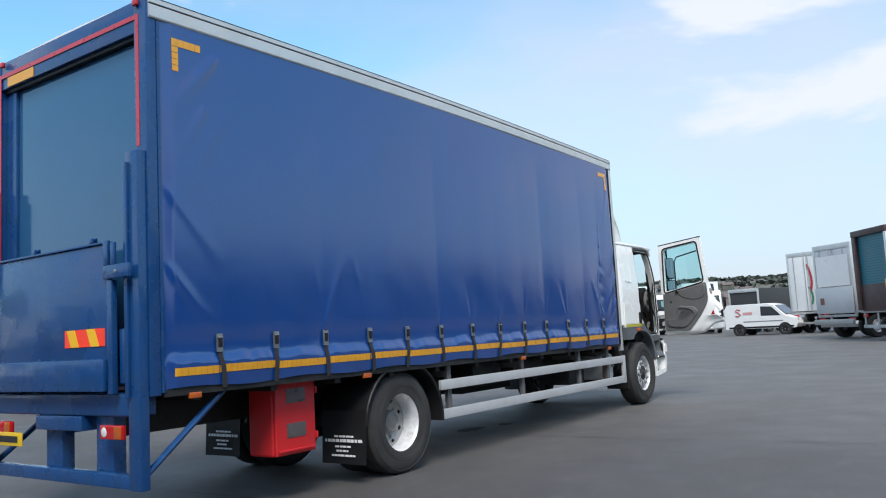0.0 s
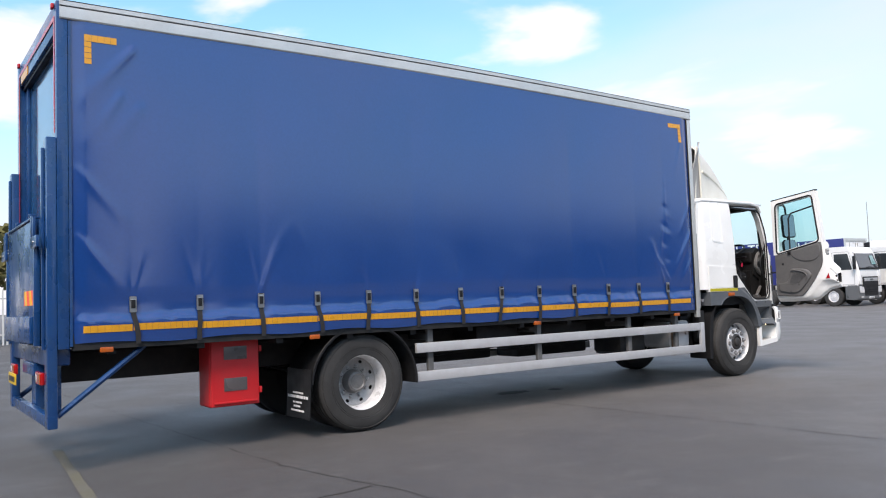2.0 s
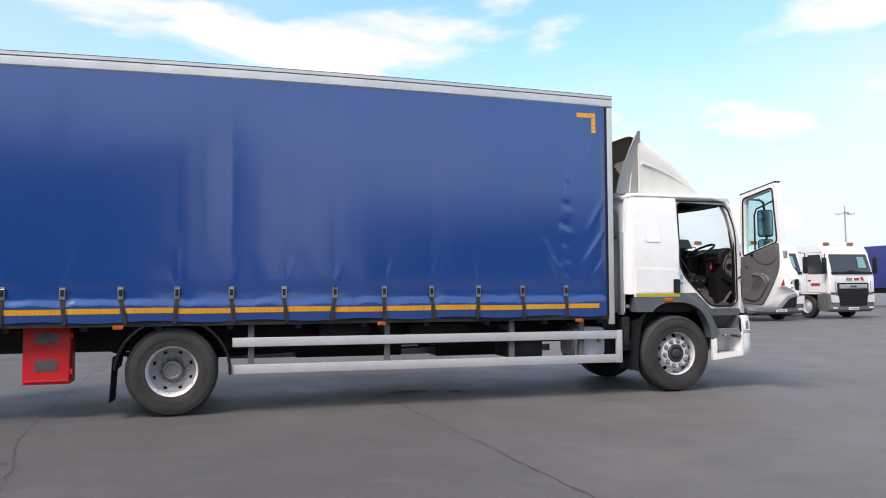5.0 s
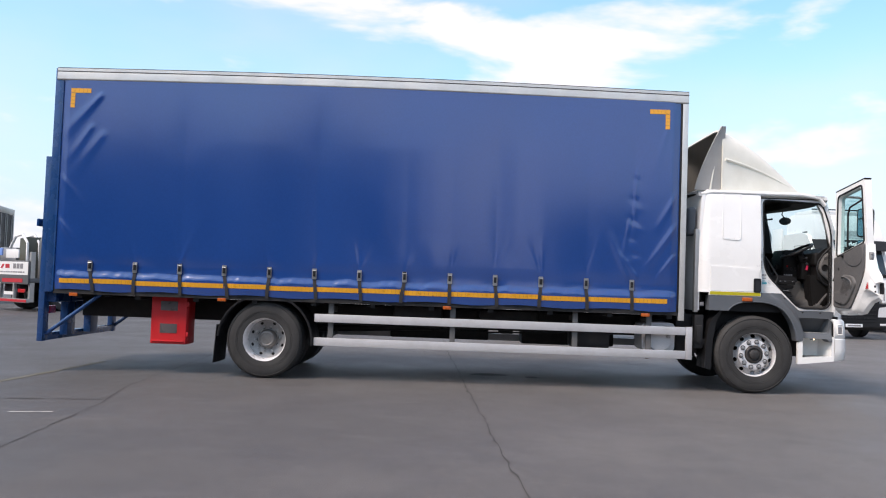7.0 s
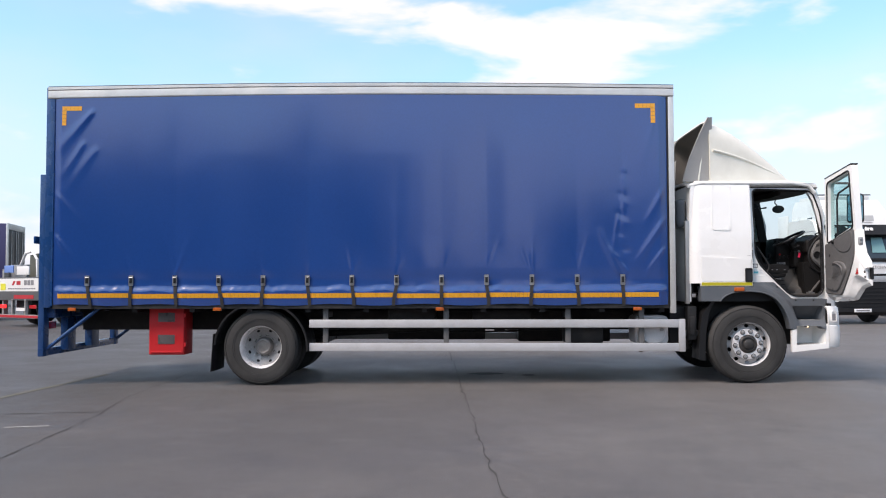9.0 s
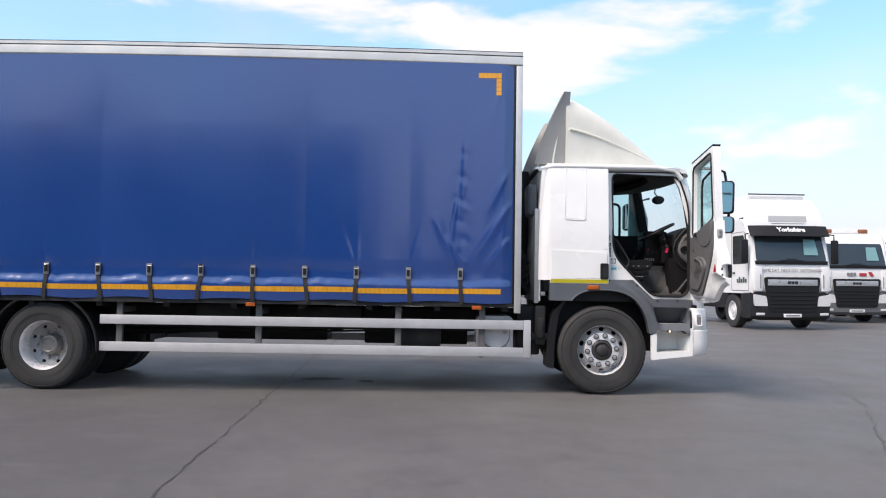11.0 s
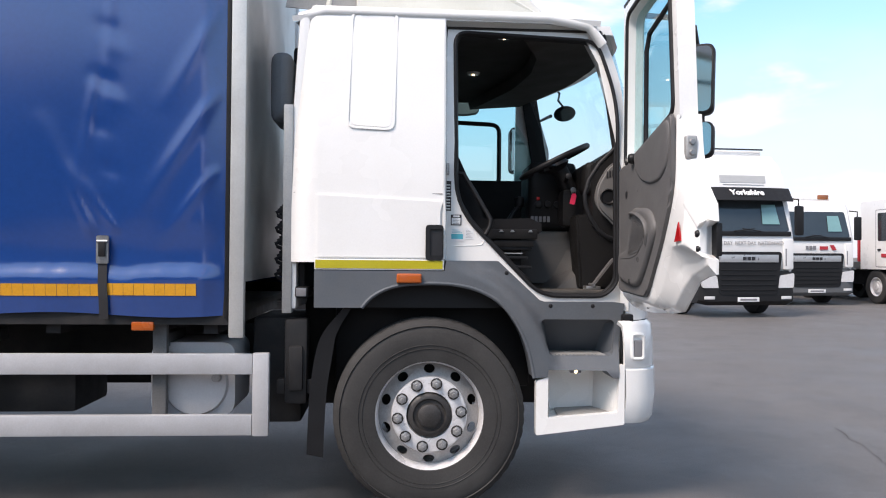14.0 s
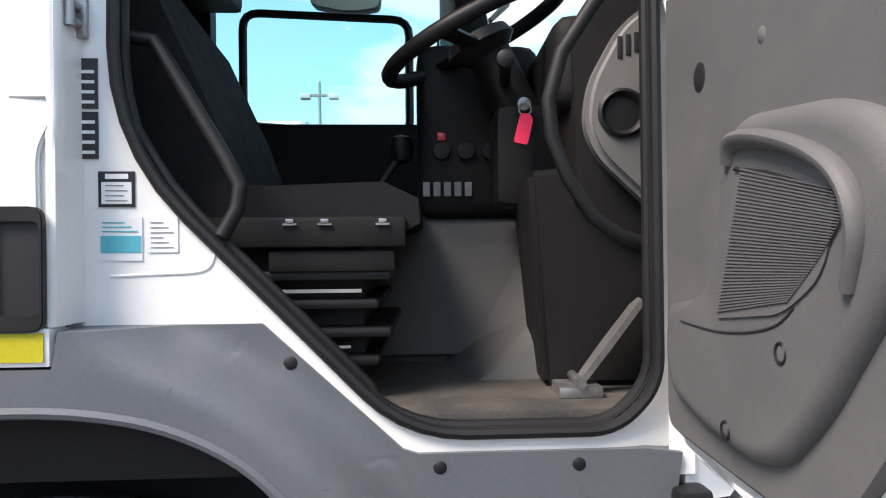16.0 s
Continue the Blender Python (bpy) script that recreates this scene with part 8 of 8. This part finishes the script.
def small_van(m):
    v = thing("white_van", "small white delivery van with its rear door open", "van", m=m)
    prof = [(-2.15, 0.42), (2.02, 0.40), (2.14, 0.62), (2.10, 0.90), (1.45, 1.10), (0.80, 1.72), (0.35, 1.82), (-2.0, 1.82), (-2.18, 1.55)]
    bm = loft(bmesh.new(), [[(x * (1.0 if abs(w) < 0.8 else 0.985), w, z if abs(w) < 0.85 else z - 0.02) for x, z in prof] for w in (0.87, 0.82, 0, -0.82, -0.87)])
    part("body", bm, FAR_WHITE, v, "white van body", smooth=30)
    for s in (1, -1):
        bm = plate(bmesh.new(), arc([(0.05, 1.12), (1.20, 1.10), (0.70, 1.62), (0.05, 1.66)], 0.05, 3), (), "y", 0.866 * s, 0.880 * s)
        part("door_window", bm, DARK_GLASS, v)
        part("sill_strip", boxed(-1.9, 1.9, min(0.872 * s, 0.884 * s), max(0.872 * s, 0.884 * s), 0.42, 0.52), BLACK, v)
        part("rub_strip", boxed(-1.0, 1.3, min(0.872 * s, 0.882 * s), max(0.872 * s, 0.882 * s), 0.78, 0.83), INK, v)
        part("headlamp", boxed(1.86, 2.10, min(0.6 * s, 0.84 * s), max(0.6 * s, 0.84 * s), 0.78, 0.95, 0.03), CLEAR_LENS, v)
        for x in (-1.30, 1.38):
            bm = lathe(bmesh.new(), [(0.0, 0.004 * s), (0.37, 0.004 * s), (0.37, -0.2 * s), (0.0, -0.2 * s)], (x, 0.870 * s, 0.33), "y", 28)
            part("wheel_arch", bm, BLACK, v)
            road_wheel(v, x, 0.78 * s, 0.31, 0.22, s)
    bm = bmesh.new()
    sheet(bm, 1, 1, lambda u, w: (0.86 + 0.62 * (1 - w) - 0.02, -0.70 + 1.4 * u, 1.14 + 0.53 * w))
    for q in bm.verts:
        q.co.z += 0.03
    part("windscreen", thick(bm, 0.01), DARK_GLASS, v)
    dr = part("rear_door", boxed(-2.95, -2.20, -0.86, -0.80, 0.55, 1.75, 0.03), FAR_WHITE, v, "open white rear door")
    part("door_glass", boxed(-2.85, -2.32, -0.875, -0.862, 1.12, 1.62, 0.02), PALE_GLASS, dr)
    # company lettering drawn as plain strokes
    bm = tube(bmesh.new(), [(-1.15, -0.884, 1.50), (-1.35, -0.884, 1.55), (-1.45, -0.884, 1.45), (-1.25, -0.884, 1.33), (-1.15, -0.884, 1.22), (-1.30, -0.884, 1.12), (-1.45, -0.884, 1.18)], 0.028, 6)
    part("side_mark", bm, LOGO_RED, v)
    part("side_mark", boxed(-1.0, -0.45, -0.888, -0.876, 1.22, 1.36), mat("pink_print", (0.55, 0.28, 0.28), 0.6), v)
    return v


small_van(Matrix.Translation((-7.1, 46.0, 0)) @ pose(0, 0, 0, 0, 0, -9))
car = thing("silver_car", "silver saloon car behind the trailers", "car", m=Matrix.Translation((-1.6, 47.0, 0)) @ pose(0, 0, 0, 0, 0, 12))
prof = [(-2.1, 0.4), (2.1, 0.4), (2.15, 0.75), (1.2, 0.92), (0.55, 1.38), (-0.9, 1.40), (-1.7, 0.98), (-2.15, 0.92)]
part("body", loft(bmesh.new(), [[(x, w, z) for x, z in prof] for w in (0.85, 0.8, 0, -0.8, -0.85)]), BOX_SILVER, car, "silver car body", smooth=30)
part("glasshouse", loft(bmesh.new(), [[(x, w, z) for x, z in ((-1.55, 0.98), (1.05, 0.98), (0.5, 1.34), (-0.9, 1.36))] for w in (0.86, -0.86)]), DARK_GLASS, car)
for s in (1, -1):
    for x in (-1.3, 1.35):
        road_wheel(car, x, 0.76 * s, 0.31, 0.2, s)

# gas-bottle lorry seen over the tail of the curtain-sider
gl = thing("gas_lorry", "white and grey gas-bottle lorry with dropside deck and cylinder racks", "lorry", m=Matrix.Translation((-15.4, -9.1, 0)) @ pose(0, 0, 0, 0, 0, 148))
part("deck", boxed(-0.02, 6.5, -1.22, 1.22, 0.92, 1.06, 0.02), GREY_BUMP, gl)
tb = part("tail_board", boxed(-0.08, -0.021, -1.2, 1.2, 0.86, 1.62, 0.02), GREY_BUMP, gl, "grey tail board")
part("white_band", boxed(-0.088, -0.081, -1.18, 1.18, 1.16, 1.58), FAR_WHITE, tb, "white band with company marks")
bm = loft(bmesh.new(), [[(x, 0.30, 1.36), (x, 0.42, 1.36), (x, 0.30, 1.50), (x, 0.18, 1.50)] for x in (-0.095, -0.0885)])
box(bm, -0.095, -0.0885, -0.12, 0.12, 1.37, 1.50)
part("red_mark", bm, LOGO_RED, tb)
bm = bmesh.new()
for k in range(3):
    box(bm, -0.095, -0.0885, -0.90 + 0.20 * k, -0.74 + 0.20 * k, 1.36, 1.52)
part("dark_mark", bm, INK, tb)
bm = bmesh.new()
for k in range(12):
    box(bm, -0.095, -0.0885, -1.0 + 0.14 * k, -0.90 + 0.14 * k, 1.23, 1.27)
part("print_bar", bm, INK, tb)
part("yellow_card", boxed(-0.095, -0.0885, 0.80, 1.12, 1.2, 1.42), mat("yellow_card", (0.65, 0.62, 0.05), 0.5), tb)
part("red_strip", boxed(-0.087, -0.081, -0.9, 0.3, 0.92, 1.04), LOGO_RED, tb)
part("lit_lamp", boxed(-0.12, -0.081, 0.72, 1.1, 0.60, 0.72, 0.02), TAIL_GLOW, gl, "lit red tail lamp")
part("lamp_body", boxed(-0.12, -0.081, -1.1, -0.72, 0.60, 0.72, 0.02), RED_LENS, gl)
part("rear_bar", boxed(-0.10, 0.0, -1.2, 1.2, 0.28, 0.40, 0.01), GALV, gl)
part("bar_stripe", boxed(-0.108, -0.101, -1.19, 1.19, 0.30, 0.38), LOGO_RED, gl)
pl = part("number_plate", boxed(-0.11, -0.10, -0.45, 0.1, 0.52, 0.62), FAR_WHITE, gl)
for s in (1, -1):
    part("drop_post", boxed(-0.09, 0.0, 0.4 * s - 0.04, 0.4 * s + 0.04, 0.40, 0.90), GALV, gl)
    part("outrigger", boxed(0.0, 0.15, 1.14 * s - 0.05, 1.14 * s + 0.05, 0.30, 1.9), GALV, gl)
    for k in range(2):
        road_wheel(gl, 1.2 + 1.3 * k, 0.95 * s, 0.5, 0.5, s)
    road_wheel(gl, 7.8, 0.98 * s, 0.5, 0.28, s)
part("chassis_rail", boxed(0.1, 8.6, -0.45, 0.45, 0.62, 0.90), CHASSIS, gl)
part("cylinder_rack", boxed(0.25, 1.25, 0.15, 1.15, 1.06, 2.05, 0.03), mat("rack_mesh", (0.30, 0.31, 0.32), 0.5, metal=0.4), gl, "grey cylinder rack")
bm = loft(bmesh.new(), [[(x, y, z) for y, z in ((-0.65, 1.06), (0.10, 1.06), (0.02, 2.35), (-0.40, 2.40))] for x in (0.3, 1.8)])
part("covered_rack", bm, mat("olive_cover", (0.085, 0.09, 0.075), 0.7), gl, "dark covered cylinder stack")
for k in range(5):
    bm = tube(bmesh.new(), [(0.25 + 0.4 * k, -0.55, 1.1), (0.25 + 0.4 * k, -0.5, 2.2), (0.25 + 0.4 * k, -0.2, 2.48), (0.25 + 0.4 * k, 0.2, 2.42), (0.25 + 0.4 * k, 0.5, 2.05)], 0.045, 8)
    part("pale_hoop", bm, FAR_WHITE, gl)
part("info_board", boxed(-0.04, 0.0, -0.52, 0.22, 1.70, 1.98, 0.01), FAR_WHITE, gl)
part("flag_card", boxed(-0.04, 0.0, 0.45, 1.0, 1.78, 2.02, 0.01), mat("blue_card", (0.15, 0.25, 0.55), 0.5), gl)
for k in range(6):
    part("gas_bottle", lathe(bmesh.new(), [(0.0, 0.0), (0.11, 0.0), (0.11, 1.15), (0.07, 1.28), (0.03, 1.32), (0.03, 1.4), (0.0, 1.4)], (0.5 + 0.26 * k, -0.95, 1.06), "z", 16), RUST if k % 2 else GREY_BUMP, gl)
part("crane_mast", boxed(6.0, 6.35, 0.2, 0.55, 1.06, 2.9, 0.04), FAR_WHITE, gl)
bm = boxed(6.7, 8.6, -1.15, 1.15, 0.95, 2.85, 0.12, 3)
part("cab", bm, FAR_WHITE, gl, "white cab")
for s in (1, -1):
    part("cab_window", boxed(7.2, 8.2, min(1.14 * s, 1.158 * s), max(1.14 * s, 1.158 * s), 1.7, 2.5, 0.04), DARK_GLASS, gl)
# a second cab parked just beside it
c2 = cab_over("white lorry cab beside the gas-bottle lorry", "day", GREY_BUMP, rear="chassis", group="lorries behind the tail lift")
c2.matrix_basis = at(-7.6, -9.4, 20)
# purple-blue curtain trailer beyond the gas lorry
t = box_body("purple_trailer", "dark purple curtain-sided trailer behind the gas lorry", Matrix.Translation((-21.0, -12.5, 0)) @ pose(0, 0, 0, 0, 0, 286), 13.0, 2.5, 1.2, 3.75, mat("purple_tarpaulin", (0.055, 0.05, 0.13), 0.5, vary=0.12, scale=1.2), DARK_BODY)

# ---- fence, trees, lamp poles, far hillside ----
LEAF = mat("leaves", (0.048, 0.085, 0.022), 0.7, vary=0.45, scale=0.6, grain=9)
LEAF_DRY = mat("leaves_dry", (0.12, 0.11, 0.035), 0.7, vary=0.4, scale=0.6, grain=9)
BARK = mat("bark", (0.09, 0.07, 0.05), 0.85, vary=0.3, scale=6, bump=0.4)
# greyed hill colour, with some distance haze mixed in
HILL = mat("hillside", (0.115, 0.115, 0.10), 0.9, vary=0.5, scale=0.03, grain=0.2, dirt=(0.15, 0.135, 0.12), dirt_amount=0.7, dirt_scale=0.02)
FENCE = mat("galvanised_pale", (0.58, 0.58, 0.56), 0.6, metal=0.2, vary=0.12, scale=4)


def tree(label, x, y, height, seed, leaf, spread=0.42, clumps=900, size=0.35):
    rnd = random.Random(seed)
    t = thing("tree", label, "tree", "trees behind the fence", Matrix.Translation((x, y, 0)))
    bm = bmesh.new()
    rod(bm, (0, 0, 0), (0.1, 0, height * 0.45), height * 0.030, 10, height * 0.018)
    tips = []
    for k in range(11):
        a, z0 = rnd.uniform(0, 6.28), height * rnd.uniform(0.22, 0.5)
        ln = height * rnd.uniform(0.2, 0.42)
        e = Vector((math.cos(a) * ln * 0.75, math.sin(a) * ln * 0.75, z0 + ln * 0.75))
        rod(bm, (0.05, 0, z0), e, height * 0.011, 6, height * 0.003)
        tips.append(e)
    part("trunk", bm, BARK, t, "brown tapered trunk and limbs")
    bm = bmesh.new()
    cent = [(e + Vector((rnd.uniform(-1, 1), rnd.uniform(-1, 1), rnd.uniform(-0.3, 1))) * height * 0.06, height * rnd.uniform(0.10, 0.19)) for e in tips * 2] + [(Vector((0, 0, height * 0.8)), height * 0.17), (Vector((0, 0, height * 0.6)), height * spread * 0.55)]
    for k in range(clumps):
        c, r = cent[k % len(cent)]
        d = Vector((rnd.gauss(0, 1), rnd.gauss(0, 1), rnd.gauss(0, 1))).normalized() * r * rnd.uniform(0.55, 1.08)
        p = c + d
        n1 = Vector((rnd.gauss(0, 1), rnd.gauss(0, 1), rnd.gauss(0, 1))).normalized()
        n2 = n1.orthogonal().normalized()
        n3 = n1.cross(n2)
        s = size * rnd.uniform(0.6, 1.4)
        vs = [bm.verts.new(p + n2 * s * a + n3 * s * b + n1 * s * c2) for a, b, c2 in ((-0.5, -0.3, 0), (0.1, -0.5, 0.15), (0.6, 0.0, -0.1), (0.1, 0.5, 0.12), (-0.5, 0.35, 0))]
        bm.faces.new(vs)
    part("crown", bm, leaf, t, "uneven leafy crown", smooth=180)
    return t


for k, (x, y, hgt, leaf) in enumerate(((-33, -0.6, 7.0, LEAF), (-36.5, 2.2, 6.0, LEAF_DRY), (-38, -5.0, 8.5, LEAF), (-42, 0.5, 7.2, LEAF), (-40, 6.5, 6.0, LEAF_DRY), (-36, -11, 7.5, LEAF))):
    tree("green leafy tree behind the pale steel fence" if leaf is LEAF else "yellowing leafy tree behind the pale steel fence", x, y, hgt, 50 + k, leaf)

# palisade fence: each pale a piece of its own
fence = thing("palisade_fence", "pale galvanised steel palisade fence with pointed tops", "fence", m=Matrix.Translation((-30.5, 0, 0)))
bm = plate(bmesh.new(), [(-0.035, 0.05), (0.035, 0.05), (0.035, 2.28), (0.0, 2.40), (-0.035, 2.28)], (), "x", 0.0, 0.012)
pale = part("pale", bm, FENCE, fence)
for k in range(-46, 30):
    p = pale if k == -46 else new("pale", pale.data)
    p.parent = fence
    p.location = (0, k * 0.155, 0)
for z in (0.45, 1.95):
    part("rail", boxed(-0.06, -0.01, -7.2, 4.8, z, z + 0.06), FENCE, fence)
for y in (-7.0, -4.2, -1.4, 1.4, 4.2):
    part("post", boxed(-0.16, -0.062, y - 0.05, y + 0.05, 0, 2.35), FENCE, fence)

ibc = thing("liquid_container", "grey caged liquid container standing by the fence", "container", m=Matrix.Translation((-26.8, -0.3, 0)) @ pose(0, 0, 0, 0, 0, 20))
part("tank", boxed(-0.48, 0.48, -0.55, 0.55, 0.16, 1.15, 0.06, 3), mat("milky_plastic", (0.30, 0.32, 0.33), 0.5, vary=0.15), ibc)
part("pallet", boxed(-0.5, 0.5, -0.6, 0.6, 0.0, 0.14), GALV, ibc)
bm = bmesh.new()
for k in range(6):
    y = -0.58 + 0.232 * k
    tube(bm, [(0.5, y, 0.14), (0.5, y, 1.18), (-0.5, y, 1.18), (-0.5, y, 0.14)], 0.012, 6)
for z in (0.4, 0.7, 1.0):
    tube(bm, [(0.5, -0.6, z), (0.5, 0.6, z), (-0.5, 0.6, z), (-0.5, -0.6, z)], 0.012, 6, closed=True)
part("cage", bm, GALV, ibc)
part("label_plate", boxed(0.505, 0.51, -0.2, 0.2, 0.55, 0.85), FAR_WHITE, ibc)
part("yellow_lid", lathe(bmesh.new(), [(0.0, 0.1), (0.14, 0.08), (0.16, 0.0)], (0, 0, 1.15), "z", 20), HAZARD_Y, ibc)


def lamp_pole(x, y, h, label, heads=True, r=0.09):
    p = thing("lamp_pole", label, "lamp", "lamp poles", Matrix.Translation((x, y, 0)))
    part("pole", rod(bmesh.new(), (0, 0, 0), (0, 0, h), r, 12, r * 0.55), GALV, p)
    if heads:
        part("cross_arm", boxed(-0.06, 0.06, -0.6, 0.6, h * 0.93 - 0.05, h * 0.93 + 0.05), GALV, p)
        for s in (1, -1):
            part("flood_head", boxed(-0.25, 0.25, 0.55 * s - 0.2, 0.55 * s + 0.2, h * 0.93 - 0.15, h * 0.93 + 0.06, 0.04), FAR_WHITE, p)
    return p


lamp_pole(-27.8, 0.55, 11.0, "tall pale steel pole with small camera heads", False, 0.07)
lamp_pole(-30.95, 7.2, 7.9, "floodlight pole with two heads beyond the yard")
lamp_pole(-42.0, 50.0, 7.5, "distant floodlight pole over the parked lorries")
lamp_pole(-8.5, 75.0, 6.6, "distant slim lamp pole", False, 0.05)
lamp_pole(-30.5, 73.0, 8.4, "distant slim lamp pole", False, 0.05)
lamp_pole(-5.5, 66.0, 6.2, "distant slim grey steel pole", False, 0.05)

# distant hillside with houses and woods
def ridge_h(a):
    d = math.degrees(a)
    return max(0.0, min(1.0, (d - 55) / 18)) * max(0.0, min(1.0, (150 - d) / 25)) * (21.5 + 3.5 * noise.noise(Vector((d * 0.09, 0, 3))) + 2.0 * noise.noise(Vector((d * 0.45, 0, 5))))
def hillf(u, v):
    a = radians(50 + 110 * u)
    r = 330 + 220 * v
    return (r * math.cos(a), r * math.sin(a), -1.0 + (ridge_h(a) + 1.0) * math.sin(v * math.pi / 2))
bm = sheet(bmesh.new(), 110, 8, hillf)
tagged(part("backdrop_hill", bm, HILL, smooth=180), "distant green and brown hillside", "hill", kind="structure")
rnd = random.Random(8)
bm = bmesh.new()
for k in range(9000):
    u = rnd.random()
    v = rnd.choice((1.0, 0.97, 0.93, 0.5 + 0.05 * noise.noise(Vector((u * 30, 0, 0))), rnd.random() * 0.9))
    c = Vector(hillf(u, v))
    if ridge_h(radians(50 + 110 * u)) < 3:
        continue
    s = rnd.uniform(0.6, 1.7)
    for j in range(3):
        n1 = Vector((rnd.gauss(0, 1), rnd.gauss(0, 1), rnd.gauss(0, 1))).normalized()
        n2 = n1.orthogonal()
        n3 = n1.cross(n2)
        p = c + Vector((rnd.uniform(-1, 1), rnd.uniform(-1, 1), rnd.uniform(0.1, 1))) * s
        bm.faces.new([bm.verts.new(p + n2 * s * math.cos(q) * 0.8 + n3 * s * math.sin(q) * 0.8 + n1 * rnd.uniform(-0.4, 0.4)) for q in (0, 1.1, 2.3, 3.4, 4.9)])
# the leaf colour is paled to carry the haze of distance
tagged(part("far_woods", bm, mat("far_leaves_hazed", (0.070, 0.080, 0.066), 0.9, vary=0.4, scale=0.02, grain=0.3), smooth=180), "distant belts of trees on the hillside", "trees", kind="stuff")
ROOF_TILE = mat("far_roof", (0.13, 0.105, 0.095), 0.8, vary=0.3, scale=0.2)
HOUSE_W = mat("far_render", (0.42, 0.41, 0.40), 0.8, vary=0.1)
BRICKY = mat("far_brick", (0.20, 0.15, 0.125), 0.8, vary=0.2)
for k in range(30):
    u = rnd.uniform(0.40, 0.78)
    v = rnd.uniform(0.15, 0.55)
    c = Vector(hillf(u, v))
    a = math.atan2(c.y, c.x)
    w, d, hh = rnd.uniform(3.5, 6.0), 4.5, rnd.uniform(2.2, 3.0)
    hs = thing("far_house", "distant house on the hillside", "house", "houses on the hill", Matrix.Translation(c - Vector((0, 0, 0.5))) @ pose(0, 0, 0, 0, 0, math.degrees(a) + 90 + rnd.uniform(-25, 25)))
    part("wall", boxed(-w / 2, w / 2, -d / 2, d / 2, -2.5, hh), HOUSE_W if k % 3 == 0 else BRICKY, hs)
    part("roof", loft(bmesh.new(), [[(x, -d / 2 - 0.4, hh), (x, d / 2 + 0.4, hh), (x, 0, hh + 1.4)] for x in (-w / 2 - 0.3, w / 2 + 0.3)]), ROOF_TILE, hs)
# plain blocks added round the walker, to close the yard and darken reflections
BLOCK_DARK = mat("added_block_dark", (0.045, 0.050, 0.055), 0.6, vary=0.12, scale=0.4)
bm = boxed(31, 55, -75, 3.5, 0, 9.4)
tagged(part("wall_east", bm, BLOCK_DARK), "unseen dark block added for reflections in the curtain", "wall", kind="structure")
bm = boxed(-35, 25, -62, -46, 0, 6.0)
tagged(part("wall_south", bm, BLOCK_DARK), "plain grey wall added at the yard's end", "wall", kind="structure")
